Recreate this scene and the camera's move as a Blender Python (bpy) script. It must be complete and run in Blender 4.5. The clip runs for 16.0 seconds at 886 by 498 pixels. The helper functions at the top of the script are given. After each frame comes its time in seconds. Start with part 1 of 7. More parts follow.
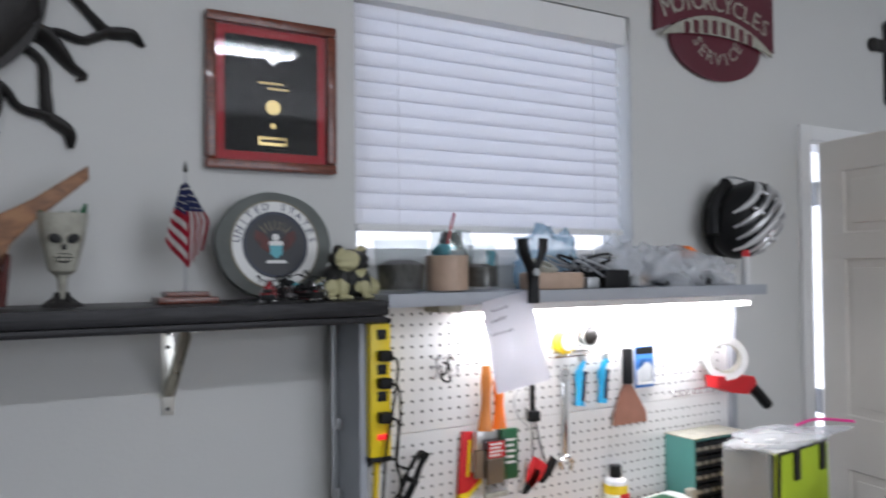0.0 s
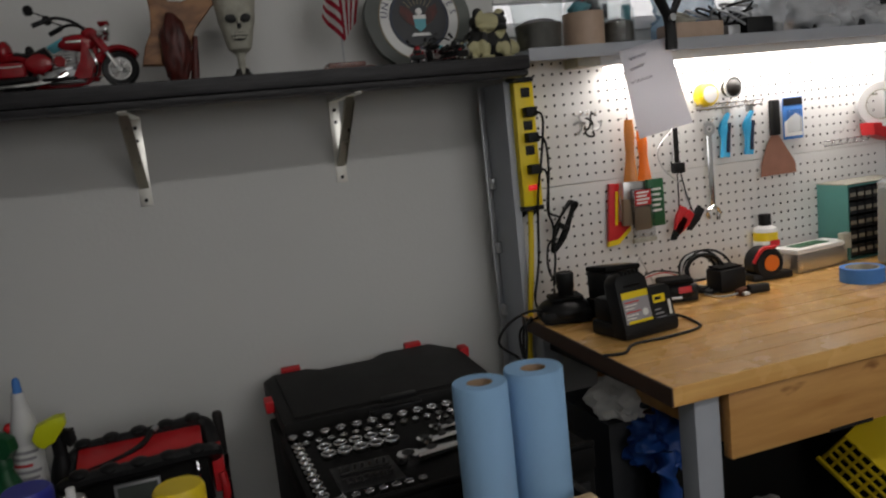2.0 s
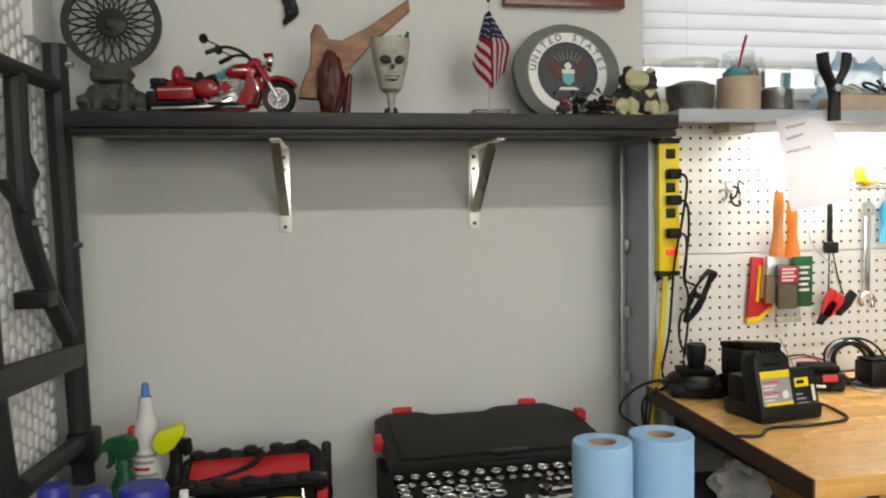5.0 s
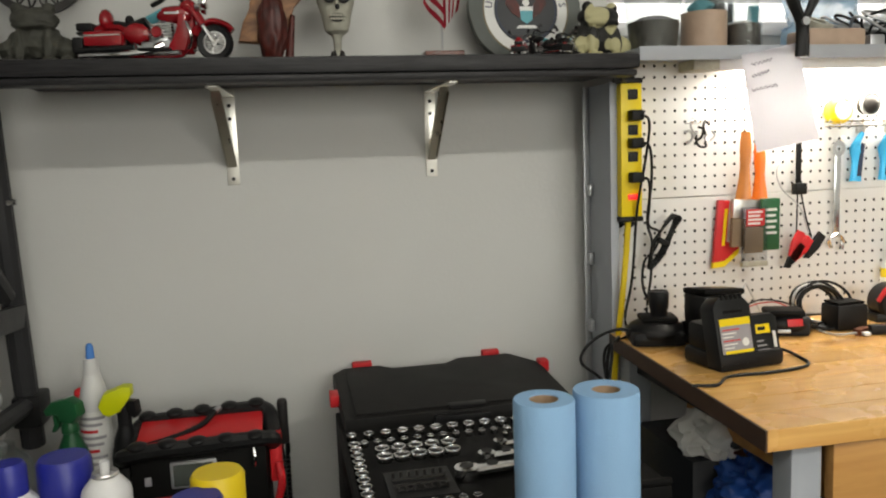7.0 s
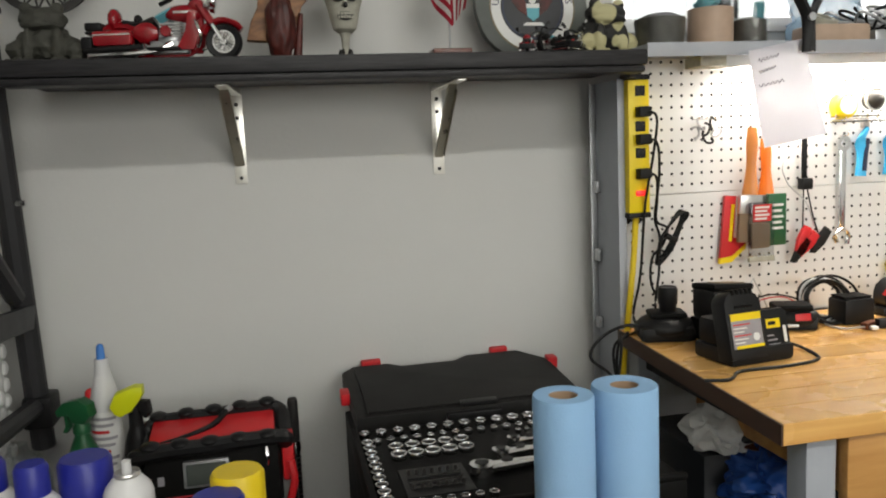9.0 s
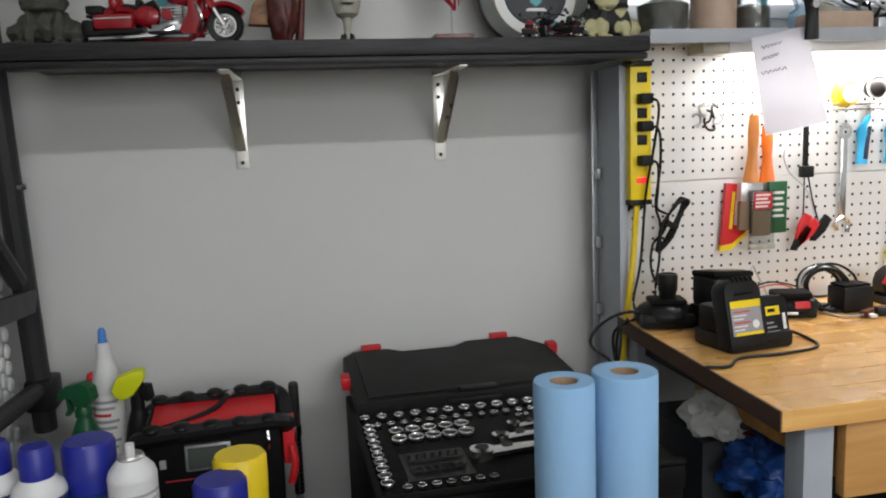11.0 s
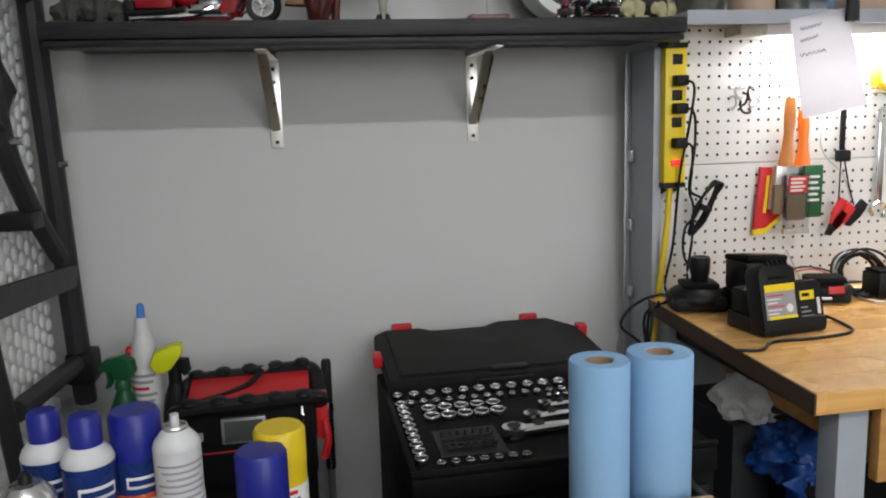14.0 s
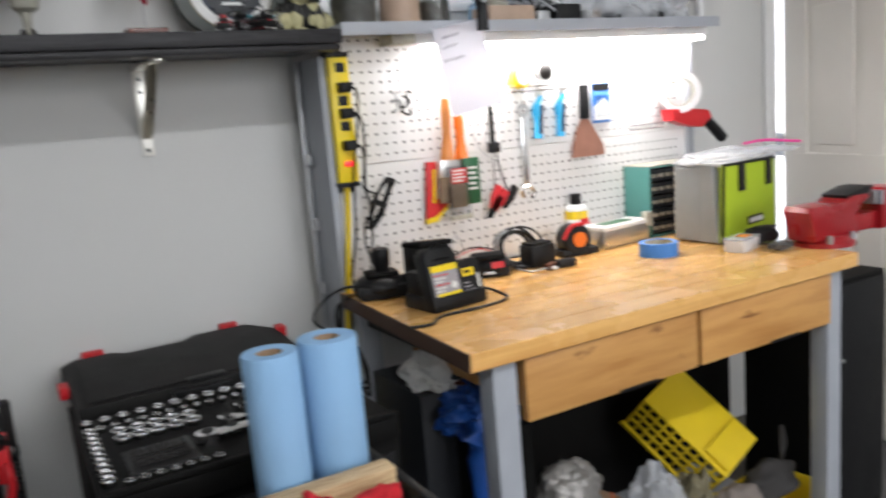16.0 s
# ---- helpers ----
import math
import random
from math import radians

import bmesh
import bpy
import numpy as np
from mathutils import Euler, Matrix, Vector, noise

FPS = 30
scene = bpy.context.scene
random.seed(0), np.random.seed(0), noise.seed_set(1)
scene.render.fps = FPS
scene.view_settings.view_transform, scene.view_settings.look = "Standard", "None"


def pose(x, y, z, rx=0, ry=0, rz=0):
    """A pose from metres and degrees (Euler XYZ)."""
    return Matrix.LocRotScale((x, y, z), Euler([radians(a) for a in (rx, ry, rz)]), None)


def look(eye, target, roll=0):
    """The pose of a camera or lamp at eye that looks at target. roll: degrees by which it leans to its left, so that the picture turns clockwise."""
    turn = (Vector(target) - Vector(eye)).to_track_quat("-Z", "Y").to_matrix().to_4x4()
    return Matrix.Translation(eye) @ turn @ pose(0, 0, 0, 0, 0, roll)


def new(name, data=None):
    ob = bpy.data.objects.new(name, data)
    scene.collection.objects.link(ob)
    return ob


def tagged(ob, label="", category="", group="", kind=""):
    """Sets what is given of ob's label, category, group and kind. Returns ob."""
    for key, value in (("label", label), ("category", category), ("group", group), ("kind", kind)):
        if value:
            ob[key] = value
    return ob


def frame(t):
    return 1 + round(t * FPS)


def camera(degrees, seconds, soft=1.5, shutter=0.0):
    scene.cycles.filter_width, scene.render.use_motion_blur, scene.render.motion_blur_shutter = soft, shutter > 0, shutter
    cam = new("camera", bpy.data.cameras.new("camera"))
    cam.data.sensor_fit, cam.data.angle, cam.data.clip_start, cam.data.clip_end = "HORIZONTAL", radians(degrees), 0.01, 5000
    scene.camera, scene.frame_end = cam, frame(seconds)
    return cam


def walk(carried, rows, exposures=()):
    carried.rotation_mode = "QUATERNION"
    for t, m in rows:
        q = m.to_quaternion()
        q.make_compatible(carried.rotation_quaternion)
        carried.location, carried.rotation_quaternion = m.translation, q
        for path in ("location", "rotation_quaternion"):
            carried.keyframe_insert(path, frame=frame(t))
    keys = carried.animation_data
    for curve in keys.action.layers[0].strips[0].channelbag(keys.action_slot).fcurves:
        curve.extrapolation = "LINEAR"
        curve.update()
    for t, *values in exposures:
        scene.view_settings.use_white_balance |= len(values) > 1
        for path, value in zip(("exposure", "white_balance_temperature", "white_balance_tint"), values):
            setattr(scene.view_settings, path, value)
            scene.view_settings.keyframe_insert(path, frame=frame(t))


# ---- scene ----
cam = camera(59.0, 16.0, soft=2.0, shutter=0.5)
PATH = [
    (0, (-0.364, -1.836, 1.571), (0.654, -0.115, 1.621), -0.5),
    (0.5, (-0.324, -1.831, 1.572), (0.858, -0.219, 1.579), 0.0),
    (1, (-0.309, -1.836, 1.567), (0.899, -0.242, 1.557), -0.0),
    (1.5, (-0.382, -1.895, 1.491), (0.587, -0.146, 1.461), 0.3),
    (2, (-0.440, -1.971, 1.336), (0.215, -0.102, 1.053), -6.1),
    (2.5, (-0.454, -1.976, 1.312), (0.114, -0.064, 1.160), -2.0),
    (3, (-0.457, -1.973, 1.289), (-0.241, 0.013, 1.195), -2.8),
    (3.5, (-0.487, -1.958, 1.303), (-0.246, 0.026, 1.231), -2.3),
    (4, (-0.438, -1.957, 1.279), (-0.161, 0.023, 1.234), -0.8),
    (4.5, (-0.47, -1.952, 1.297), (-0.111, 0.015, 1.23), -0.3),
    (7, (-0.367, -1.896, 1.304), (0.031, 0.049, 1.061), -2.1),
    (7.5, (-0.382, -1.891, 1.295), (0.073, 0.038, 1.023), -3.0),
    (8, (-0.388, -1.898, 1.301), (0.117, 0.022, 1.051), -3.1),
    (8.5, (-0.399, -1.899, 1.304), (0.08, 0.026, 1.047), -2.8),
    (9, (-0.4, -1.891, 1.304), (0.012, 0.051, 1.056), -2.5),
    (11.5, (-0.409, -1.893, 1.305), (0.001, 0.042, 1.013), -2.1),
    (12, (-0.418, -1.889, 1.306), (-0.019, 0.048, 1.01), -1.9),
    (12.5, (-0.409, -1.888, 1.301), (-0.028, 0.053, 1.002), -2.1),
    (13, (-0.418, -1.891, 1.304), (-0.04, 0.049, 1.004), -2.2),
    (13.5, (-0.414, -1.9, 1.303), (-0.043, 0.041, 0.996), -2.2),
    (14, (-0.428, -1.9, 1.301), (-0.076, 0.041, 0.977), -1.8),
    (14.5, (-0.422, -1.909, 1.299), (-0.033, 0.019, 0.932), -2.9),
    (15, (-0.425, -1.931, 1.283), (0.278, -0.097, 0.904), -5.6),
    (15.5, (-0.422, -1.974, 1.296), (0.487, -0.228, 0.939), -5.9),
    (15.8, (-0.394, -2.007, 1.289), (0.523, -0.258, 0.971), -5.7),
    (16, (-0.354, -2.012, 1.292), (0.625, -0.302, 0.951), -4.8),
]
EXPOSURES = [
    (0.0, 0.53, 6100, 15),
    (0.5, 0.04, 6100, 15),
    (1.0, -0.24, 6100, 15),
    (1.5, -0.58, 6300, 14),
    (2.0, -0.4, 6900, 14),
    (2.5, 0.4, 6800, 12),
    (3.0, 0.75, 6900, 11),
    (4.0, 1.02, 7100, 8),
    (4.7, 1.03, 7300, 8),
    (7.0, 0.9, 7400, 9),
    (9.0, 0.9, 7150, 10),
    (12.0, 0.81, 6500, 12),
    (14.5, 0.85, 6600, 12),
    (15.0, 1.12, 6550, 12),
    (15.5, 1.12, 6530, 13),
    (16.0, 1.03, 6500, 14),
]
walk(cam, [(t, look(eye, target, roll)) for t, eye, target, roll in PATH], EXPOSURES)

# ---- world and lights ----
world = bpy.data.worlds.new("sky")
scene.world = world
world.use_nodes = True
wn = world.node_tree
sky = wn.nodes.new("ShaderNodeTexSky")
sky.sky_type = "NISHITA"
sky.sun_disc = False
sky.sun_elevation, sky.sun_rotation = radians(50), radians(40)
wn.links.new(sky.outputs[0], wn.nodes["Background"].inputs[0])
wn.nodes["Background"].inputs[1].default_value = 0.22
sun_data = bpy.data.lights.new("sun", "SUN")
sun_data.energy, sun_data.angle, sun_data.color = 5.0, radians(0.5), (1.0, 0.95, 0.88)
sun = new("sun", sun_data)
sun.matrix_world = look((0, 0, 20), (6, 14, 0))


def lamp(name, m, sx, sy, watts, colour):
    data = bpy.data.lights.new(name, "AREA")
    data.shape, data.size, data.size_y, data.energy, data.color = "RECTANGLE", sx, sy, watts, colour
    ob = new(name, data)
    ob.matrix_world = m
    return ob


COOL = (0.93, 0.97, 1.0)
CEIL = 3.1
TUBE_Y, TUBE_Z = -3.3, 3.0
lamp("ceiling_tube_light", pose(0.87, TUBE_Y, CEIL - 0.092), 1.2, 0.12, 17, COOL)
# second, left tube: added for more light, its source unseen
lamp("ceiling_tube_light", pose(-0.7, TUBE_Y, CEIL - 0.092), 1.2, 0.12, 17, COOL)
# added soft fill before the closed rear wall; no opening there
lamp("rear_fill_light", pose(1.6, -5.93, 1.85, 86, 0, 0), 3.6, 1.5, 52, (0.93, 0.97, 1.0))
lamp("under_shelf_light", pose(1.16, -0.228, 1.449, 18, 0, 0), 0.95, 0.02, 3.0, (1.0, 0.98, 0.95))


# ---- materials ----
def mat(name, col, rough=0.6, metal=0.0, spec=0.5, vary=0.12, scale=8.0, bump=0.05, bscale=120.0, alpha=1.0, trans=0.0, ior=1.45, emit=0.0, stretch=None, coat=0.0, rnd=0.0, stain=0.0):
    m = bpy.data.materials.new(name)
    m.use_nodes = True
    nt = m.node_tree
    b = nt.nodes["Principled BSDF"]
    b.inputs["Roughness"].default_value, b.inputs["Metallic"].default_value = rough, metal
    b.inputs["Transmission Weight"].default_value, b.inputs["IOR"].default_value = trans, ior
    b.inputs["Alpha"].default_value = alpha
    b.inputs["Specular IOR Level"].default_value = spec
    b.inputs["Coat Weight"].default_value = coat
    tc = nt.nodes.new("ShaderNodeTexCoord")
    mp = nt.nodes.new("ShaderNodeMapping")
    nt.links.new(tc.outputs["Object"], mp.inputs[0])
    if stretch:
        mp.inputs["Scale"].default_value = stretch
    n1 = nt.nodes.new("ShaderNodeTexNoise")
    n1.inputs["Scale"].default_value, n1.inputs["Detail"].default_value = scale, 6
    nt.links.new(mp.outputs[0], n1.inputs["Vector"])
    n2 = nt.nodes.new("ShaderNodeTexNoise")
    n2.inputs["Scale"].default_value, n2.inputs["Detail"].default_value = bscale, 4
    nt.links.new(mp.outputs[0], n2.inputs["Vector"])
    mix = nt.nodes.new("ShaderNodeMix")
    mix.data_type = "RGBA"
    mix.inputs[6].default_value = (*[c * (1 - vary) for c in col], 1)
    mix.inputs[7].default_value = (*[min(1, c * (1 + vary)) for c in col], 1)
    nt.links.new(n1.outputs[0], mix.inputs[0])
    out = mix.outputs[2]
    if rnd:
        oi = nt.nodes.new("ShaderNodeObjectInfo")
        hs = nt.nodes.new("ShaderNodeHueSaturation")
        mr = nt.nodes.new("ShaderNodeMapRange")
        mr.inputs[3].default_value, mr.inputs[4].default_value = 1 - rnd, 1 + rnd
        nt.links.new(oi.outputs["Random"], mr.inputs[0])
        nt.links.new(mr.outputs[0], hs.inputs["Value"])
        nt.links.new(out, hs.inputs["Color"])
        out = hs.outputs[0]
    nt.links.new(out, b.inputs["Base Color"])
    mr2 = nt.nodes.new("ShaderNodeMapRange")
    mr2.inputs[3].default_value, mr2.inputs[4].default_value = max(0.02, rough - 0.1), min(1, rough + 0.1)
    nt.links.new(n1.outputs[0], mr2.inputs[0])
    nt.links.new(mr2.outputs[0], b.inputs["Roughness"])
    if bump:
        bp = nt.nodes.new("ShaderNodeBump")
        bp.inputs["Strength"].default_value, bp.inputs["Distance"].default_value = bump, 0.002
        nt.links.new(n2.outputs[0], bp.inputs["Height"])
        nt.links.new(bp.outputs[0], b.inputs["Normal"])
    if emit:
        b.inputs["Emission Color"].default_value = (*col, 1)
        b.inputs["Emission Strength"].default_value = emit
    return m


def wood(name, light, dark, axis_scale, rough=0.4, coat=0.0, ring=9.0):
    m = mat(name, light, rough, coat=coat)
    nt = m.node_tree
    b = nt.nodes["Principled BSDF"]
    tc = nt.nodes["Texture Coordinate"]
    mp = nt.nodes.new("ShaderNodeMapping")
    mp.inputs["Scale"].default_value = axis_scale
    nt.links.new(tc.outputs["Object"], mp.inputs[0])
    oi = nt.nodes.new("ShaderNodeObjectInfo")
    add = nt.nodes.new("ShaderNodeVectorMath")
    nt.links.new(mp.outputs[0], add.inputs[0])
    mul = nt.nodes.new("ShaderNodeMath")
    mul.operation, mul.inputs[1].default_value = "MULTIPLY", 37.0
    nt.links.new(oi.outputs["Random"], mul.inputs[0])
    nt.links.new(mul.outputs[0], add.inputs[1])
    n = nt.nodes.new("ShaderNodeTexNoise")
    n.inputs["Scale"].default_value, n.inputs["Detail"].default_value, n.inputs["Distortion"].default_value = ring, 8, 0.35
    nt.links.new(add.outputs[0], n.inputs["Vector"])
    r = nt.nodes.new("ShaderNodeValToRGB")
    r.color_ramp.elements[0].position, r.color_ramp.elements[0].color = 0.30, (*dark, 1)
    r.color_ramp.elements[1].position, r.color_ramp.elements[1].color = 0.62, (*light, 1)
    nt.links.new(n.outputs[0], r.inputs[0])
    hs = nt.nodes.new("ShaderNodeHueSaturation")
    mr = nt.nodes.new("ShaderNodeMapRange")
    mr.inputs[3].default_value, mr.inputs[4].default_value = 0.88, 1.12
    nt.links.new(oi.outputs["Random"], mr.inputs[0])
    nt.links.new(mr.outputs[0], hs.inputs["Value"])
    nt.links.new(r.outputs[0], hs.inputs["Color"])
    nt.links.new(hs.outputs[0], b.inputs["Base Color"])
    return m


def knots(m, scale, dark, stretch):
    """Dark knots scattered through a board, drawn out along its length."""
    nt = m.node_tree
    b = nt.nodes["Principled BSDF"]
    src = b.inputs["Base Color"].links[0].from_socket
    mp = nt.nodes.new("ShaderNodeMapping")
    mp.inputs["Scale"].default_value = stretch
    nt.links.new(nt.nodes["Texture Coordinate"].outputs["Object"], mp.inputs[0])
    wob = nt.nodes.new("ShaderNodeTexNoise")
    wob.inputs["Scale"].default_value = scale * 3
    nt.links.new(mp.outputs[0], wob.inputs["Vector"])
    add = nt.nodes.new("ShaderNodeMix")
    add.data_type = "VECTOR"
    add.inputs[0].default_value = 0.06
    nt.links.new(mp.outputs[0], add.inputs[4])
    nt.links.new(wob.outputs["Color"], add.inputs[5])
    v = nt.nodes.new("ShaderNodeTexVoronoi")
    v.inputs["Scale"].default_value = scale
    nt.links.new(add.outputs[1], v.inputs["Vector"])
    r = nt.nodes.new("ShaderNodeValToRGB")
    r.color_ramp.elements[0].position, r.color_ramp.elements[0].color = 0.05, (1, 1, 1, 1)
    r.color_ramp.elements[1].position, r.color_ramp.elements[1].color = 0.17, (0, 0, 0, 1)
    nt.links.new(v.outputs["Distance"], r.inputs[0])
    mx = nt.nodes.new("ShaderNodeMix")
    mx.data_type = "RGBA"
    nt.links.new(r.outputs[0], mx.inputs[0])
    nt.links.new(src, mx.inputs[6])
    mx.inputs[7].default_value = (*dark, 1)
    nt.links.new(mx.outputs[2], b.inputs["Base Color"])


M = {}
M["wall"] = mat("painted_drywall", (0.58, 0.58, 0.56), 0.75, vary=0.03, scale=2.5, bump=0.25, bscale=90)
M["ceiling"] = mat("ceiling_paint", (0.75, 0.75, 0.74), 0.8, vary=0.02)
M["concrete"] = mat("concrete", (0.11, 0.107, 0.10), 0.7, vary=0.2, scale=4, bump=0.3)
M["white"] = mat("white_paint", (0.75, 0.75, 0.74), 0.45, vary=0.03, scale=5, bump=0.05)
M["door"] = mat("door_paint", (0.80, 0.76, 0.70), 0.45, vary=0.03, scale=4, bump=0.12, bscale=200)
M["peg"] = mat("pegboard_white", (0.66, 0.66, 0.65), 0.45, vary=0.04, scale=6, bump=0.05)
# near-black: painted shade inside holes and recesses, also dark screws and marks
M["hole"] = mat("hole_shade_and_marks", (0.03, 0.03, 0.03), 0.9, bump=0)
M["steel_grey"] = mat("grey_painted_steel", (0.33, 0.35, 0.38), 0.45, vary=0.1, scale=14, bump=0.08)
M["galv"] = mat("galvanised_steel", (0.45, 0.46, 0.47), 0.35, 0.8, vary=0.2, scale=20)
M["sock"] = mat("socket_chrome", (0.62, 0.62, 0.62), 0.14, 1.0, vary=0.1, scale=40, bump=0.02)
M["label_grey"] = mat("worn_grey_label", (0.30, 0.29, 0.31), 0.5, vary=0.15, scale=60)
M["orange_print"] = mat("orange_print", (0.50, 0.085, 0.02), 0.4, vary=0.25, scale=60)
M["chrome"] = mat("chrome", (0.8, 0.8, 0.8), 0.15, 1.0, vary=0.08, scale=40, bump=0.02)
M["zinc"] = mat("zinc_bracket", (0.78, 0.76, 0.70), 0.33, 0.9, vary=0.05, scale=25)
M["shelf"] = wood("stained_shelf", (0.03, 0.029, 0.031), (0.013, 0.0125, 0.0135), (2, 30, 30), 0.4)
M["shelf"].node_tree.nodes["Principled BSDF"].inputs["Specular IOR Level"].default_value = 0.25
M["bench"] = wood("butcher_block", (0.74, 0.43, 0.145), (0.60, 0.31, 0.09), (0.7, 12, 12), 0.27, coat=0.1, ring=4.0)
M["drawer"] = wood("drawer_wood", (0.60, 0.315, 0.10), (0.45, 0.205, 0.055), (0.9, 6, 7), 0.38, ring=5.0)
knots(M["drawer"], 9.0, (0.20, 0.075, 0.018), (0.55, 1, 1.5))
knots(M["bench"], 5.0, (0.30, 0.13, 0.035), (0.35, 1.2, 1))
M["pine"] = wood("pine_board", (0.66, 0.48, 0.27), (0.45, 0.29, 0.14), (2, 25, 25), 0.55)
M["drift"] = wood("driftwood", (0.34, 0.16, 0.065), (0.12, 0.045, 0.018), (4, 9, 9), 0.5, ring=5.0)
M["drift_red"] = wood("red_burl", (0.085, 0.012, 0.008), (0.03, 0.006, 0.004), (9, 9, 5), 0.5)
M["mahogany"] = wood("mahogany_frame", (0.16, 0.035, 0.014), (0.06, 0.014, 0.006), (6, 6, 30), 0.3, coat=0.3)
M["black"] = mat("black_plastic", (0.010, 0.010, 0.0105), 0.42, spec=0.24, vary=0.3, scale=20, bump=0.12, bscale=300)
M["lid_grey"] = mat("dark_grey_moulded", (0.015, 0.0145, 0.014), 0.55, spec=0.18, vary=0.25, scale=12, bump=0.3, bscale=260)
M["blackmat"] = mat("black_moulded", (0.0065, 0.0063, 0.006), 0.58, spec=0.10, vary=0.25, scale=12, bump=0.2, bscale=260)
M["rubber"] = mat("black_cable", (0.007, 0.007, 0.007), 0.5, spec=0.25, bump=0.03)
M["frame_dark"] = mat("dark_grey_tube", (0.028, 0.028, 0.03), 0.5, spec=0.3, vary=0.15, scale=25, bump=0.1, bscale=400)
M["hdpe"] = mat("white_moulded_plastic", (0.74, 0.74, 0.73), 0.5, vary=0.05, scale=15, bump=0.1)
M["yellow"] = mat("yellow_enamel", (0.80, 0.60, 0.01), 0.38, vary=0.08, scale=10)
M["yellow_pl"] = mat("yellow_plastic", (0.72, 0.52, 0.015), 0.45, vary=0.12, scale=8)
M["red"] = mat("red_plastic", (0.55, 0.015, 0.02), 0.4, vary=0.12, scale=12)
M["red_enamel"] = mat("red_enamel", (0.30, 0.008, 0.012), 0.3, vary=0.15, scale=12, coat=0.3)
M["redcloth"] = mat("red_cloth", (0.5, 0.012, 0.02), 0.9, vary=0.25, scale=25, bump=0.5, bscale=500)
M["blue_roll"] = mat("blue_paper", (0.25, 0.44, 0.66), 0.9, vary=0.05, scale=12, bump=0.3, bscale=420)
M["blue_top"] = mat("blue_paper_end", (0.50, 0.66, 0.84), 0.9, vary=0.06, scale=30, bump=0.4, bscale=500)
M["card"] = mat("cardboard", (0.36, 0.24, 0.15), 0.85, vary=0.15)
M["blue_cap"] = mat("blue_cap", (0.012, 0.018, 0.22), 0.35, vary=0.1, scale=15)
M["blue_can"] = mat("blue_can", (0.012, 0.035, 0.16), 0.3, vary=0.1)
M["white_pl"] = mat("white_plastic", (0.60, 0.60, 0.595), 0.4, vary=0.04)
M["orange"] = mat("orange_plastic", (0.78, 0.17, 0.012), 0.35, vary=0.1)
M["orange_tan"] = mat("varnished_handle", (0.62, 0.22, 0.05), 0.35, vary=0.15, scale=30)
M["foil"] = mat("silver_film", (0.26, 0.25, 0.235), 0.32, 0.3, vary=0.35, scale=14, bump=0.6, bscale=45)
M["straw"] = mat("straw_bag", (0.15, 0.13, 0.075), 0.4, vary=0.4, scale=20, bump=0.5, bscale=80)
M["glove"] = mat("dark_glove", (0.035, 0.033, 0.032), 0.85, vary=0.3, scale=20, bump=0.4, bscale=300)
M["rag_grey"] = mat("grey_rag", (0.20, 0.17, 0.15), 0.9, vary=0.3, scale=20, bump=0.4, bscale=300)
M["green"] = mat("green_plastic", (0.008, 0.085, 0.03), 0.35, vary=0.15)
M["green_cab"] = mat("green_enamel", (0.075, 0.24, 0.22), 0.4, vary=0.12, scale=10)
M["lime"] = mat("lime_fabric", (0.38, 0.52, 0.02), 0.8, vary=0.08, scale=20, bump=0.4, bscale=600)
M["limecap"] = mat("yellow_green_plastic", (0.58, 0.62, 0.01), 0.35, vary=0.08)
M["greyfab"] = mat("grey_fabric", (0.23, 0.24, 0.24), 0.85, vary=0.12, scale=20, bump=0.4, bscale=600)
M["paper"] = mat("paper", (0.70, 0.70, 0.74), 0.85, vary=0.02)
M["ink"] = mat("ink", (0.05, 0.05, 0.10), 0.8, bump=0)
M["model_red"] = mat("model_red_enamel", (0.25, 0.005, 0.010), 0.22, vary=0.3, scale=40, coat=0.5)
M["slate"] = mat("grey_slate", (0.115, 0.125, 0.115), 0.7, vary=0.35, scale=14, bump=0.6, bscale=60)
M["dark_field"] = mat("dark_enamel", (0.018, 0.020, 0.024), 0.45, vary=0.25, scale=60)
M["dull_gold"] = mat("dull_gold_paint", (0.20, 0.16, 0.10), 0.5, vary=0.3, scale=60)
M["end_grain"] = mat("dark_end_grain", (0.065, 0.032, 0.018), 0.6, vary=0.4, scale=30, bump=0.3, stretch=(1, 1, 4))
# darker copy of the bracket zinc: the brace's shade is in the colour
M["brace_zinc"] = mat("shaded_zinc", (0.50, 0.47, 0.38), 0.30, 0.85, vary=0.15, scale=30)
M["frog_stone"] = mat("weathered_resin", (0.045, 0.045, 0.036), 0.7, vary=0.75, scale=45, bump=0.9, bscale=120)
M["stone"] = mat("grey_stone", (0.055, 0.065, 0.06), 0.75, vary=0.35, scale=22, bump=0.6, bscale=90)
M["bronze"] = mat("dark_bronze", (0.028, 0.026, 0.025), 0.45, 0.2, spec=0.3, vary=0.3, scale=18, bump=0.3)
M["copperdark"] = mat("oxidised_copper", (0.16, 0.06, 0.035), 0.4, 0.7, vary=0.3, scale=18)
M["bone"] = mat("bone_resin", (0.36, 0.35, 0.29), 0.6, vary=0.45, scale=40, bump=0.8)
M["maroon"] = mat("maroon_sign", (0.10, 0.014, 0.025), 0.45, vary=0.2, scale=12)
M["silver"] = mat("silver_paint", (0.55, 0.55, 0.55), 0.3, 0.5, vary=0.1)
M["can_metal"] = mat("can_metal", (0.55, 0.54, 0.52), 0.3, 0.9, vary=0.1)
M["screen"] = mat("grey_screen", (0.06, 0.07, 0.062), 0.25, vary=0.05)
M["label_w"] = mat("label_white", (0.70, 0.70, 0.68), 0.5, vary=0.08)
